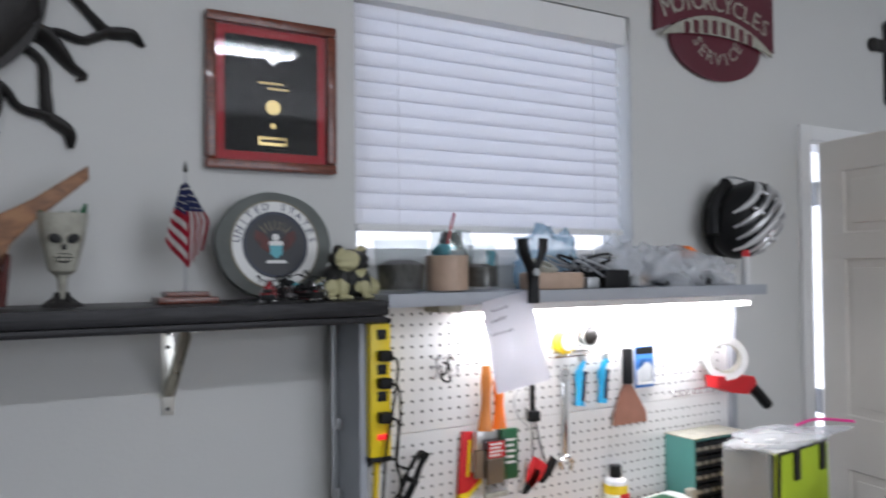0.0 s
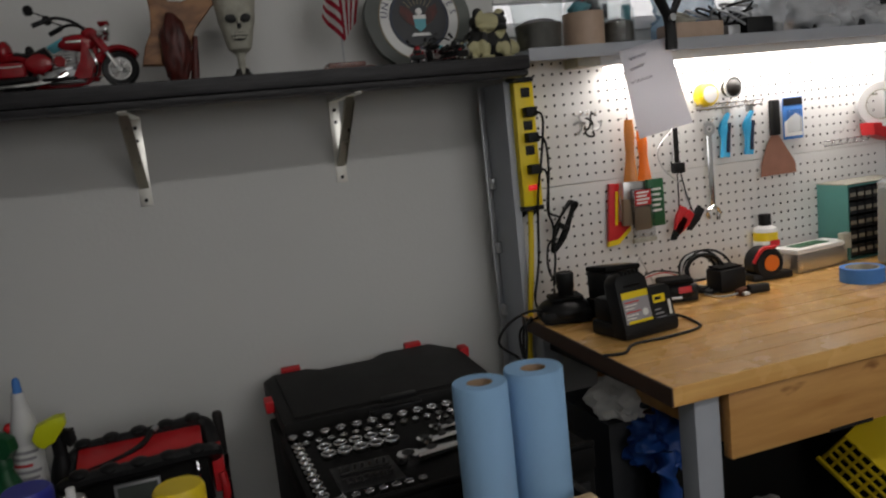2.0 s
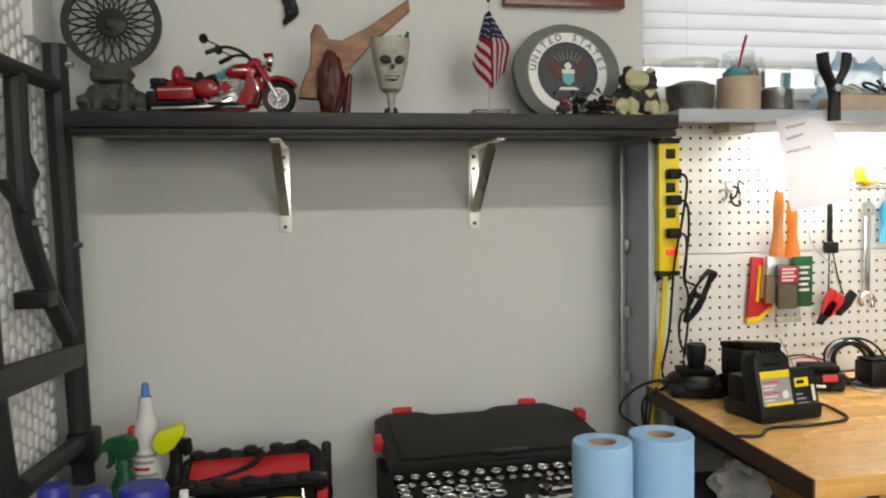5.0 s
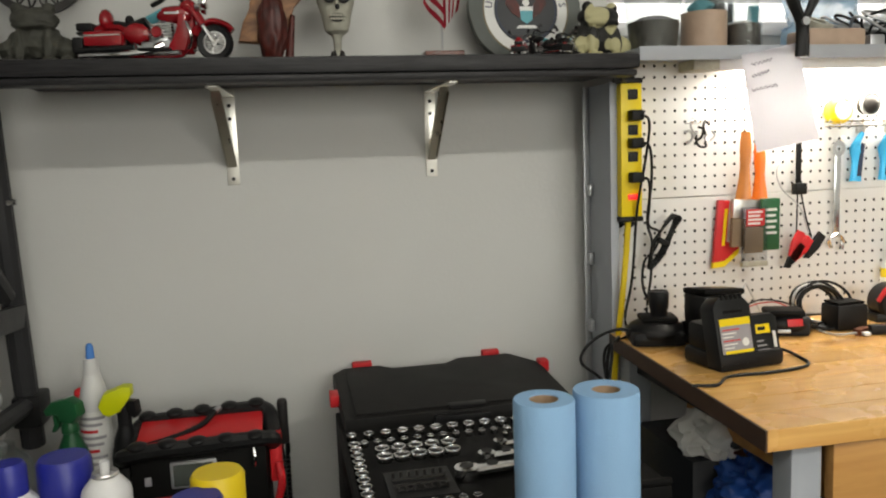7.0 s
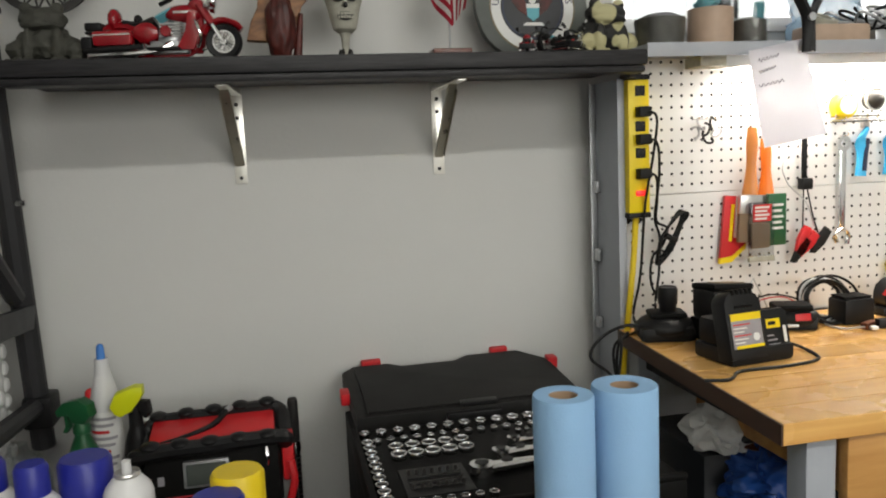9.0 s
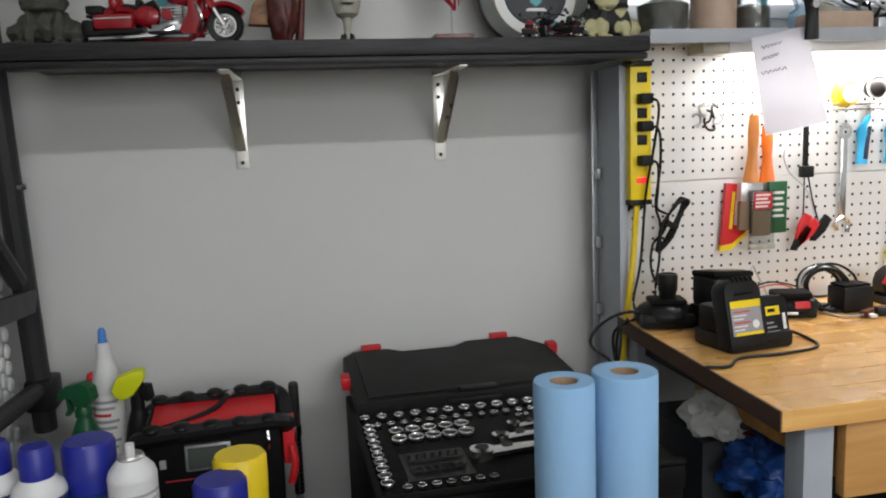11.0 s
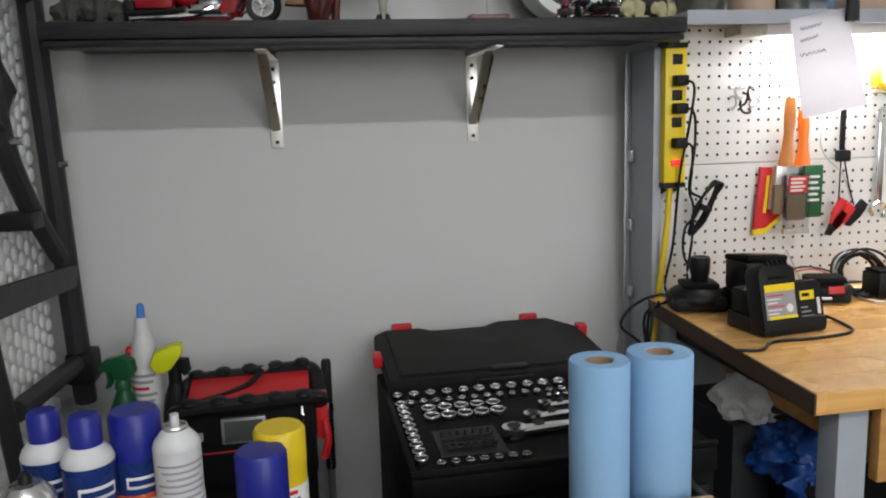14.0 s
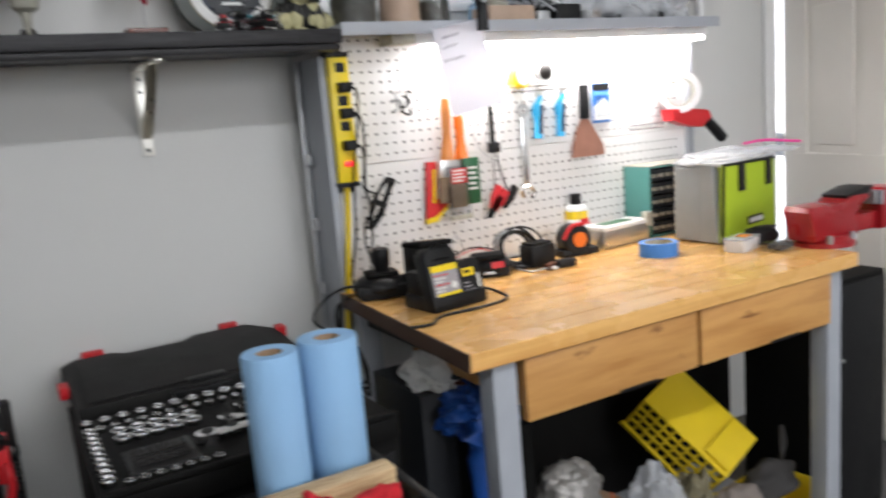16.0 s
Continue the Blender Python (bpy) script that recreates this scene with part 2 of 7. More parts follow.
M["blue_pl"] = mat("bright_blue_plastic", (0.03, 0.38, 0.68), 0.4, vary=0.1)
M["blue_tape"] = mat("blue_tape", (0.05, 0.20, 0.55), 0.6, vary=0.06)
M["blue_bag"] = mat("blue_bag", (0.012, 0.07, 0.30), 0.4, vary=0.3, scale=25, bump=0.5, bscale=60)
M["rust"] = mat("rusty_blade", (0.35, 0.17, 0.12), 0.45, 0.5, vary=0.25, scale=25)
M["mat_red"] = mat("red_mat_board", (0.40, 0.02, 0.03), 0.8, vary=0.1)
M["blackfelt"] = mat("black_felt", (0.006, 0.006, 0.007), 0.9)
M["gold"] = mat("gold_metal", (0.55, 0.42, 0.18), 0.3, 1.0, vary=0.1)
M["navy"] = mat("navy", (0.012, 0.02, 0.05), 0.5)
M["teal"] = mat("teal", (0.10, 0.36, 0.42), 0.5)
M["slat"] = mat("blind_slat", (0.79, 0.79, 0.80), 0.45, vary=0.02, bump=0.02)
M["brush"] = mat("bristles", (0.20, 0.14, 0.09), 0.8, vary=0.2, scale=60, stretch=(1, 1, 0.05))
M["pinkish"] = mat("pink_zip", (0.75, 0.05, 0.28), 0.4)
M["amber"] = mat("amber_jar", (0.42, 0.30, 0.22), 0.5, vary=0.2, scale=30)


def glass(name, tint=(1, 1, 1), rough=0.03):
    m = bpy.data.materials.new(name)
    m.use_nodes = True
    nt = m.node_tree
    nt.nodes.remove(nt.nodes["Principled BSDF"])
    t = nt.nodes.new("ShaderNodeBsdfTransparent")
    t.inputs[0].default_value = (*tint, 1)
    g = nt.nodes.new("ShaderNodeBsdfGlossy")
    g.inputs["Roughness"].default_value = rough
    lw = nt.nodes.new("ShaderNodeLayerWeight")
    lw.inputs[0].default_value = 0.3
    pw_ = nt.nodes.new("ShaderNodeMath")
    pw_.operation, pw_.inputs[1].default_value = "POWER", 3.0
    nt.links.new(lw.outputs["Facing"], pw_.inputs[0])
    f = nt.nodes.new("ShaderNodeMath")
    f.operation, f.inputs[1].default_value, f.inputs[2].default_value = "MULTIPLY_ADD", 0.5, 0.045
    nt.links.new(pw_.outputs[0], f.inputs[0])
    mx = nt.nodes.new("ShaderNodeMixShader")
    nt.links.new(f.outputs[0], mx.inputs[0])
    nt.links.new(t.outputs[0], mx.inputs[1])
    nt.links.new(g.outputs[0], mx.inputs[2])
    nt.links.new(mx.outputs[0], nt.nodes["Material Output"].inputs[0])
    return m


M["glass"] = glass("clear_glass")
M["jar"] = glass("jar_glass", (0.92, 0.935, 0.935), 0.05)
M["heap"] = mat("small_hardware", (0.10, 0.09, 0.08), 0.45, 0.3, vary=0.9, scale=90, bump=1.0, bscale=160)
M["film"] = glass("plastic_film", (0.80, 0.82, 0.84), 0.15)
# slats let some daylight through
_n = M["slat"].node_tree
_tr = _n.nodes.new("ShaderNodeBsdfTranslucent")
_tr.inputs[0].default_value = (0.84, 0.84, 0.86, 1)
_mx = _n.nodes.new("ShaderNodeMixShader")
_mx.inputs[0].default_value = 0.58
_n.links.new(_n.nodes["Principled BSDF"].outputs[0], _mx.inputs[1])
_n.links.new(_tr.outputs[0], _mx.inputs[2])
_n.links.new(_mx.outputs[0], _n.nodes["Material Output"].inputs[0])


# ---- mesh helpers ----
def box(x0, x1, y0, y1, z0, z1, bev=0.0, seg=2, bm=None):
    b = bmesh.new()
    bmesh.ops.create_cube(b, size=1.0, matrix=Matrix.Translation(((x0 + x1) / 2, (y0 + y1) / 2, (z0 + z1) / 2)) @ Matrix.Diagonal((abs(x1 - x0), abs(y1 - y0), abs(z1 - z0), 1)))
    if bev:
        bmesh.ops.bevel(b, geom=b.edges[:], offset=bev, segments=seg, profile=0.6, affect="EDGES")
    return join(bm, b)


def join(bm, b):
    if bm is None:
        return b
    me = bpy.data.meshes.new("tmp")
    b.to_mesh(me)
    b.free()
    bm.from_mesh(me)
    bpy.data.meshes.remove(me)
    return bm


def cyl(p0, p1, r0, r1=None, seg=20, bev=0.0, bm=None):
    p0, p1 = Vector(p0), Vector(p1)
    b = bmesh.new()
    d = p1 - p0
    m = Matrix.Translation((p0 + p1) / 2) @ d.to_track_quat("Z", "Y").to_matrix().to_4x4()
    bmesh.ops.create_cone(b, cap_ends=True, segments=seg, radius1=r0, radius2=r0 if r1 is None else r1, depth=d.length, matrix=m)
    if bev:
        es = [e for e in b.edges if len(e.link_faces) == 2 and any(len(f.verts) > 4 for f in e.link_faces)]
        bmesh.ops.bevel(b, geom=es, offset=bev, segments=2, profile=0.6, affect="EDGES")
    return join(bm, b)


def lathe(profile, seg=28, bm=None, m=None):
    b = bmesh.new()
    rings = []
    for r, z in profile:
        if r < 1e-5:
            rings.append([b.verts.new((0, 0, z))])
        else:
            rings.append([b.verts.new((r * math.cos(2 * math.pi * i / seg), r * math.sin(2 * math.pi * i / seg), z)) for i in range(seg)])
    for a, c in zip(rings, rings[1:]):
        for i in range(seg):
            j = (i + 1) % seg
            if len(a) == 1 and len(c) == 1:
                continue
            if len(a) == 1:
                b.faces.new((a[0], c[i], c[j]))
            elif len(c) == 1:
                b.faces.new((a[i], a[j], c[0]))
            else:
                b.faces.new((a[i], a[j], c[j], c[i]))
    bmesh.ops.recalc_face_normals(b, faces=b.faces[:])
    if m:
        bmesh.ops.transform(b, matrix=m, verts=b.verts[:])
    return join(bm, b)


def spline(pts, n=8):
    P = [Vector(p) for p in pts]
    P = [2 * P[0] - P[1]] + P + [2 * P[-1] - P[-2]]
    out = []
    for i in range(1, len(P) - 2):
        for k in range(n):
            t = k / n
            a, b, c, d = P[i - 1:i + 3]
            out.append(0.5 * ((2 * b) + (c - a) * t + (2 * a - 5 * b + 4 * c - d) * t * t + (3 * b - a - 3 * c + d) * t ** 3))
    out.append(P[-2])
    return out


def tube(pts, r, seg=8, smooth=6, radii=None, flat=1.0, bm=None):
    P = spline(pts, smooth) if smooth else [Vector(p) for p in pts]
    b = bmesh.new()
    rings = []
    up = Vector((0.13, 0.31, 0.94)).normalized()
    n = len(P)
    for i, p in enumerate(P):
        d = (P[min(i + 1, n - 1)] - P[max(i - 1, 0)]).normalized()
        s = d.cross(up)
        if s.length < 0.05:
            s = d.cross(Vector((1, 0, 0)))
        s.normalize()
        u = s.cross(d).normalized()
        rr = r if radii is None else radii[0] + 0 * r if len(radii) == 1 else float(np.interp(i / (n - 1), np.linspace(0, 1, len(radii)), radii))
        rings.append([b.verts.new(p + s * rr * math.cos(2 * math.pi * k / seg) + u * rr * flat * math.sin(2 * math.pi * k / seg)) for k in range(seg)])
    for a, c in zip(rings, rings[1:]):
        for k in range(seg):
            b.faces.new((a[k], a[(k + 1) % seg], c[(k + 1) % seg], c[k]))
    b.faces.new(rings[0][::-1])
    b.faces.new(rings[-1])
    bmesh.ops.recalc_face_normals(b, faces=b.faces[:])
    return join(bm, b)


def slab(outline, y0, y1, bev=0.0, bm=None, m=None):
    """An outline in x and z, thick along y."""
    b = bmesh.new()
    vs = [b.verts.new((x, y0, z)) for x, z in outline]
    f = b.faces.new(vs)
    r = bmesh.ops.extrude_face_region(b, geom=[f])
    bmesh.ops.translate(b, verts=[v for v in r["geom"] if isinstance(v, bmesh.types.BMVert)], vec=(0, y1 - y0, 0))
    bmesh.ops.recalc_face_normals(b, faces=b.faces[:])
    if bev:
        es = [e for e in b.edges if abs(e.verts[0].co.y - e.verts[1].co.y) < 1e-6]
        bmesh.ops.bevel(b, geom=es, offset=bev, segments=2, profile=0.6, affect="EDGES")
    if m:
        bmesh.ops.transform(b, matrix=m, verts=b.verts[:])
    return join(bm, b)


def blob(rx, ry, rz, sub=3, amp=0.0, freq=4.0, c=(0, 0, 0), bm=None, seedv=0.0):
    b = bmesh.new()
    bmesh.ops.create_icosphere(b, subdivisions=sub, radius=1.0)
    for v in b.verts:
        k = 1 + amp * noise.noise(v.co * freq * 0.5 + Vector((seedv, seedv * 1.7, 3.1)))
        v.co = Vector((v.co.x * rx * k + c[0], v.co.y * ry * k + c[1], v.co.z * rz * k + c[2]))
    return join(bm, b)


def turn(bm, m):
    bmesh.ops.transform(bm, matrix=m, verts=bm.verts[:])
    return bm


def mesh_of(name, bm, material, smooth=True):
    me = bpy.data.meshes.new(name)
    bmesh.ops.recalc_face_normals(bm, faces=bm.faces[:])
    bm.to_mesh(me)
    bm.free()
    me.materials.append(M[material])
    if smooth:
        me.polygons.foreach_set("use_smooth", [True] * len(me.polygons))
        me.set_sharp_from_angle(angle=1.4 if material in ("film_white", "film_blue", "blue_bag", "redcloth", "foil", "straw", "glove", "rag_grey", "drift_red", "bronze", "stone") else 0.6)
    return me


def part(name, bm, material, parent, label="", at=None):
    ob = new(name, mesh_of(name, bm, material))
    ob.parent = parent
    if at is not None:
        ob.matrix_basis = at
    if label:
        ob["label"] = label
    return ob


def thing(name, m, label, category, group="", kind=""):
    ob = new(name)
    ob.empty_display_size = 0.05
    ob.matrix_basis = m
    return tagged(ob, label, category, group, kind)


def solid(name, bm, material, m, label, category, group="", kind=""):
    ob = new(name, mesh_of(name, bm, material))
    ob.matrix_basis = m
    return tagged(ob, label, category, group, kind)


I = Matrix.Identity(4)
HW = math.pi / 2

# ---- structure ----
WX0, WX1, WZ0, WZ1 = 0.462, 1.424, 1.597, 2.37
DX0, DX1, DZ = 2.325, 3.15, 2.045
LEFT, RIGHT, REAR = -1.09, 4.3, -6.0


def wall_piece(x0, x1, z0, z1, bm):
    return box(x0, x1, 0, 0.14, z0, z1, bm=bm)


bm = wall_piece(LEFT, WX0, 0, CEIL, None)
wall_piece(WX0, WX1, 0, WZ0, bm)
wall_piece(WX0, WX1, WZ1, CEIL, bm)
wall_piece(WX1, DX0, 0, CEIL, bm)
wall_piece(DX0, DX1, DZ, CEIL, bm)
wall_piece(DX1, RIGHT, 0, CEIL, bm)
solid("wall_north", bm, "wall", I, "light grey painted drywall with a window and a door", "wall", kind="structure")
solid("wall_west", box(LEFT - 0.14, LEFT, REAR, 0.14, 0, CEIL), "wall", I, "light grey painted drywall", "wall", kind="structure")
solid("wall_east", box(RIGHT, RIGHT + 0.14, REAR, 0.14, 0, CEIL), "wall", I, "light grey painted drywall", "wall", kind="structure")
solid("wall_south", box(LEFT - 0.14, RIGHT + 0.14, REAR - 0.14, REAR, 0, CEIL), "wall", I, "light grey painted drywall", "wall", kind="structure")
solid("floor", box(LEFT - 0.14, RIGHT + 0.14, REAR - 0.14, 0.14, -0.15, 0), "concrete", I, "bare grey concrete garage floor", "floor", kind="structure")
solid("ceiling", box(LEFT - 0.14, RIGHT + 0.14, REAR - 0.14, 0.14, CEIL, CEIL + 0.12), "ceiling", I, "white painted flat ceiling", "ceiling", kind="structure")
solid("ground", box(-40, 40, 0.14, 60, -0.3, -0.16), "white", I, "pale paved ground outside the garage", "ground", kind="structure")

# ceiling tube fixtures, which light the room; the left one is an unseen addition
for fx in (0.87, -0.7):
    fix = thing("tube_light", pose(fx, TUBE_Y, CEIL), "white ceiling fixture with a long glowing lens", "ceiling light", "ceiling tubes")
    part("housing", box(-0.63, 0.63, -0.075, 0.075, -0.05, 0, 0.006), "white", fix)
    M.setdefault("tube", mat("lit_tube", (0.95, 0.98, 1.0), 0.5, emit=5.0, bump=0, vary=0))
    part("lens", box(-0.61, 0.61, -0.07, 0.07, -0.085, -0.0505, 0.02), "tube", fix, "glowing white lens")

# window
win = thing("window_1", pose(0, 0, 0), "window with white lowered horizontal blinds", "window", kind="structure")
part("window_frame", box(WX0, WX0 + 0.035, 0.07, 0.12, WZ0, WZ1, bm=box(WX1 - 0.008, WX1, 0.07, 0.12, WZ0, WZ1, bm=box(WX0 + 0.035, WX1 - 0.008, 0.07, 0.12, WZ0, WZ0 + 0.03, bm=box(WX0 + 0.035, WX1 - 0.008, 0.07, 0.12, WZ1 - 0.035, WZ1)))), "white", win)
pane = part("pane", box(WX0 + 0.03, WX1 - 0.006, 0.093, 0.097, WZ0 + 0.02, WZ1 - 0.02), "glass", win)
pane.visible_shadow = False
part("window_sill", box(WX0 - 0.0, WX1 + 0.0, -0.012, 0.069, WZ0 - 0.018, WZ0 + 0.004, 0.003), "white", win)
bl = thing("window_blind", pose(0, 0.03, 0), "white horizontal slat blind, lowered and closed", "blind")
bx0, bx1 = WX0 + 0.008, WX1 - 0.03
part("valance", box(bx0 - 0.004, bx1 + 0.004, -0.04, 0.02, 2.272, 2.362, 0.006), "white", bl)
sl = None
NS = 14
slat_b = box(bx0, bx1, -0.025, 0.025, -0.0014, 0.0014, 0.001, 1)
turn(slat_b, Matrix.Rotation(radians(75), 4, "X"))
slat_me = mesh_of("slat", slat_b, "slat")
for i in range(NS):
    ob = new("slat", slat_me)
    ob.parent = bl
    ob.matrix_basis = pose(0, 0, 1.712 + i * 0.0418, 0, 0, 0)
part("bottom_rail", box(bx0, bx1, -0.022, 0.022, 1.672, 1.69, 0.004), "white", bl)
for cx in (0.12, 0.80):
    part("ladder_cord", box(bx0 + cx - 0.0006, bx0 + cx + 0.0006, -0.0285, -0.0275, 1.68, 2.28), "white", bl)

# door in its frame, standing open
dr = thing("door_1", pose(0, 0, 0), "white six-panel door standing open into the room", "door", kind="structure")
for x0, x1, z0, z1 in ((DX0 - 0.06, DX0, 0, DZ + 0.055), (DX1, DX1 + 0.06, 0, DZ + 0.055), (DX0, DX1, DZ, DZ + 0.055)):
    part("casing", box(x0, x1, -0.016, 0.0, z0, z1, 0.004), "white", dr)
part("jamb", box(DX0, DX0 + 0.012, 0.0, 0.14, 0, DZ, bm=box(DX1 - 0.012, DX1, 0.0, 0.14, 0, DZ, bm=box(DX0 + 0.012, DX1 - 0.012, 0.0, 0.14, DZ - 0.012, DZ))), "white", dr)
LEAF = pose(DX0 + 0.052, -0.026, 0.012, 0, 0, -101.5)


def panel_leaf(w, h):
    rails = [(0, w, 0, 0.2), (0, w, 0.82, 1.02), (0, w, 1.58, 1.68), (0, w, h - 0.12, h)]
    stiles = [(0, 0.115), (w / 2 - 0.05, w / 2 + 0.05), (w - 0.115, w)]
    b = box(0, w, -0.012, 0.012, 0, h)
    for x0, x1, z0, z1 in rails:
        box(x0, x1, -0.02, 0.02, z0, z1, 0.004, 1, bm=b)
    for x0, x1 in stiles:
        box(x0, x1, -0.0195, 0.0195, 0.01, h - 0.01, 0.004, 1, bm=b)
    for (x0, x1) in ((0.115, w / 2 - 0.05), (w / 2 + 0.05, w - 0.115)):
        for z0, z1 in ((0.2, 0.82), (1.02, 1.58), (1.68, h - 0.12)):
            box(x0 + 0.03, x1 - 0.03, -0.018, 0.018, z0 + 0.03, z1 - 0.03, 0.006, 2, bm=b)
    return b


leaf = part("leaf", panel_leaf(0.82, 2.02), "door", dr, at=LEAF)
for hz in (0.25, 1.05, 1.83):
    part("hinge", cyl((-0.006, -0.02, hz - 0.045), (-0.006, -0.02, hz + 0.045), 0.006, seg=10, bm=box(-0.05, -0.006, -0.022, -0.018, hz - 0.045, hz + 0.045)), "galv", leaf)
part("knob", lathe([(0, 0.065), (0.018, 0.063), (0.027, 0.05), (0.022, 0.036), (0.012, 0.03), (0.012, 0.004), (0.03, 0.002), (0.03, 0)], m=pose(0.765, -0.02, 0.93, 90, 0, 0)), "galv", leaf)
# added backdrop that catches the sun and brightens window and door gaps
solid("wall_outside", box(-6.0, 9.0, 4.0, 4.15, -0.15, 3.4), "white", I, "pale backdrop added outside to throw sunlight at the openings", "wall", kind="structure")

# ---- shelf on the wall ----
sh = thing("wall_shelf", pose(0, 0, 0), "dark stained thick wooden shelf board on steel brackets", "shelf")
part("board", box(-0.875, 0.404, -0.288, -0.002, 1.470, 1.503, 0.005), "shelf", sh)
part("front_rail", box(-0.886, 0.406, -0.305, -0.2885, 1.470, 1.503, 0.006), "shelf", sh)
part("bottom_rail", box(-0.878, 0.402, -0.302, -0.25, 1.454, 1.4695, 0.007), "shelf", sh)
part("end_block", box(0.388, 0.404, -0.249, -0.20, 1.448, 1.4695, 0.003), "shelf", sh)
for bx in (-0.471, 0.0):
    br = thing("shelf_bracket", pose(bx, 0, 0), "zinc-plated steel shelf bracket with a diagonal brace", "bracket", "shelf brackets")
    sw = -0.016 if bx else 0.0
    part("wall_plate", box(-0.014, 0.014, -0.004, 0, 1.248, 1.468, 0.0015), "zinc", br)
    part("arm", slab([(-0.013, -0.004), (0.013, -0.004), (0.013 + sw, -0.262), (0.008 + sw, -0.268), (-0.008 + sw, -0.268), (-0.013 + sw, -0.262)], 0, 0.004, 0.001, m=Matrix.Translation((0, 0, 1.4535)) @ Matrix.Rotation(-HW, 4, "X")), "zinc", br)
    p0, p1 = Vector((0, -0.006, 1.290)), Vector((sw, -0.185, 1.4500))
    d = p1 - p0
    side = Vector((1, 0, 0))
    zd = d.normalized()
    xd = (side - zd * side.dot(zd)).normalized()
    yd = zd.cross(xd)
    q = Matrix((( xd.x, yd.x, zd.x, p0.x), (xd.y, yd.y, zd.y, p0.y), (xd.z, yd.z, zd.z, p0.z), (0, 0, 0, 1)))
    L = d.length
    # same steel as the plate, painted darker for its shade
    part("brace", turn(box(-0.0095, 0.0095, -0.0015, 0.0015, 0, L, 0.0006, 1, bm=box(-0.011, -0.0095, -0.010, 0.0015, 0.012, L - 0.012, bm=box(0.0095, 0.011, -0.010, 0.0015, 0.012, L - 0.012))), q), "brace_zinc", br, "folded steel brace with shade put into its colour")
    for z in (1.262, 1.40, 1.43):
        part("screw", cyl((0, -0.0075, z), (0, -0.003, z), 0.0045, seg=8), "hole", br)

# ---- workbench ----
BX0, BX1, BY0, BY1, BT = 0.338, 1.50, -0.862, -0.185, 0.864
wb = thing("workbench", pose(0, 0, 0), "workbench with butcher-block top, two wooden drawers and grey steel legs", "workbench")
top = part("tabletop", box(BX0 + 0.046, BX1 - 0.004, BY0 + 0.004, BY1 - 0.004, BT - 0.034, BT - 0.004), "bench", wb)
NB = 9
for i in range(NB):
    y0 = BY0 + (BY1 - BY0) * i / NB
    y1 = BY0 + (BY1 - BY0) * (i + 1) / NB
    x0 = BX0 + 0.004 + 0.06 * (y0 - BY0)
    pk = box(x0, BX1, y0 + 0.0002, y1 - 0.0002, BT - 0.036, BT, 0.0012, 1)
    eg = box(x0 - 0.0035, x0, y0, y1, BT - 0.0355, BT - 0.0008)
    for v in [v for b_ in (pk, eg) for v in b_.verts if v.co.x < 0.5]:
        v.co.x += 0.06 * (v.co.y - y0)
    part("plank", pk, "bench", top)
    part("end_grain", eg, "end_grain", top)
for x0, x1 in ((0.47, 0.935), (0.948, 1.41)):
    d = part("drawer", box(x0, x1, -0.848, -0.826, 0.695, 0.822, 0.003), "drawer", wb)
    part("drawer_box", box(x0 + 0.02, x1 - 0.02, -0.826, -0.35, 0.71, 0.81), "drawer", d)
    # black strip paints the shade of a cut-out; the drawer front is whole
    part("finger_notch", box((x0 + x1) / 2 - 0.0, (x0 + x1) / 2 + 0.11, -0.8495, -0.84, 0.693, 0.7005, 0.002), "black", d)
for lx in (0.40, 1.41):
    for ly in (-0.84, -0.25):
        part("leg", box(lx, lx + 0.055, ly, ly + 0.05, 0, BT - 0.036, 0.004), "steel_grey", wb)
part("rail", box(0.455, 1.41, -0.23, -0.21, 0.75, BT - 0.04), "steel_grey", wb)
part("side_apron", box(0.42, 0.435, -0.79, -0.25, 0.78, BT - 0.037), "black", wb)
part("side_apron", box(1.445, 1.465, -0.79, -0.25, 0.72, BT - 0.037), "steel_grey", wb)
part("lower_shelf", box(0.41, 1.45, -0.80, -0.22, 0.11, 0.13), "steel_grey", wb)

# pegboard with its frame, shelf and lamp
PX0, PX1, PY = 0.405, 1.652, -0.170
pg = thing("pegboard", pose(0, 0, 0), "white perforated hardboard panel behind the workbench", "pegboard")
SEAM = 1.178
for n, (z0, z1) in enumerate(((0.865, SEAM - 0.001), (SEAM + 0.001, 1.50))):
    part("panel", box(PX0, PX1, PY, PY + 0.006, z0, z1, 0.0008, 1), "peg", pg)
# flat black discs paint the shade of the holes; the panel is uncut
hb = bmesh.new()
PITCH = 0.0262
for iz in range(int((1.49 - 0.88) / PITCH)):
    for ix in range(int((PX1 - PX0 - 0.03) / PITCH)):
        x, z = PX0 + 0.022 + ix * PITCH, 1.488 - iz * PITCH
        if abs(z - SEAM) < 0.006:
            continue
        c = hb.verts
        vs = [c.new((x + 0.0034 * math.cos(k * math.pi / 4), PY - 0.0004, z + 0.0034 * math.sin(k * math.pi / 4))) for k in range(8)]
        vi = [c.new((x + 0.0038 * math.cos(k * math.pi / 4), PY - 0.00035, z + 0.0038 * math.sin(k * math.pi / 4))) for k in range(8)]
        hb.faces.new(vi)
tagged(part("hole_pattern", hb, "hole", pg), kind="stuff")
post = thing("bench_upright", pose(0, 0, 0), "grey steel upright between wall and pegboard", "upright")
part("channel", box(0.388, 0.393, -0.186, -0.055, 0.0, 1.45, 0.001), "steel_grey", post)
part("back_flange", box(0.372, 0.388, -0.06, -0.055, 0.0, 1.45, 0.001), "galv", post)
for z in (1.20, 1.03, 0.86):
    part("clip", box(0.376, 0.387, -0.085, -0.062, z - 0.015, z + 0.015, 0.003), "galv", post)
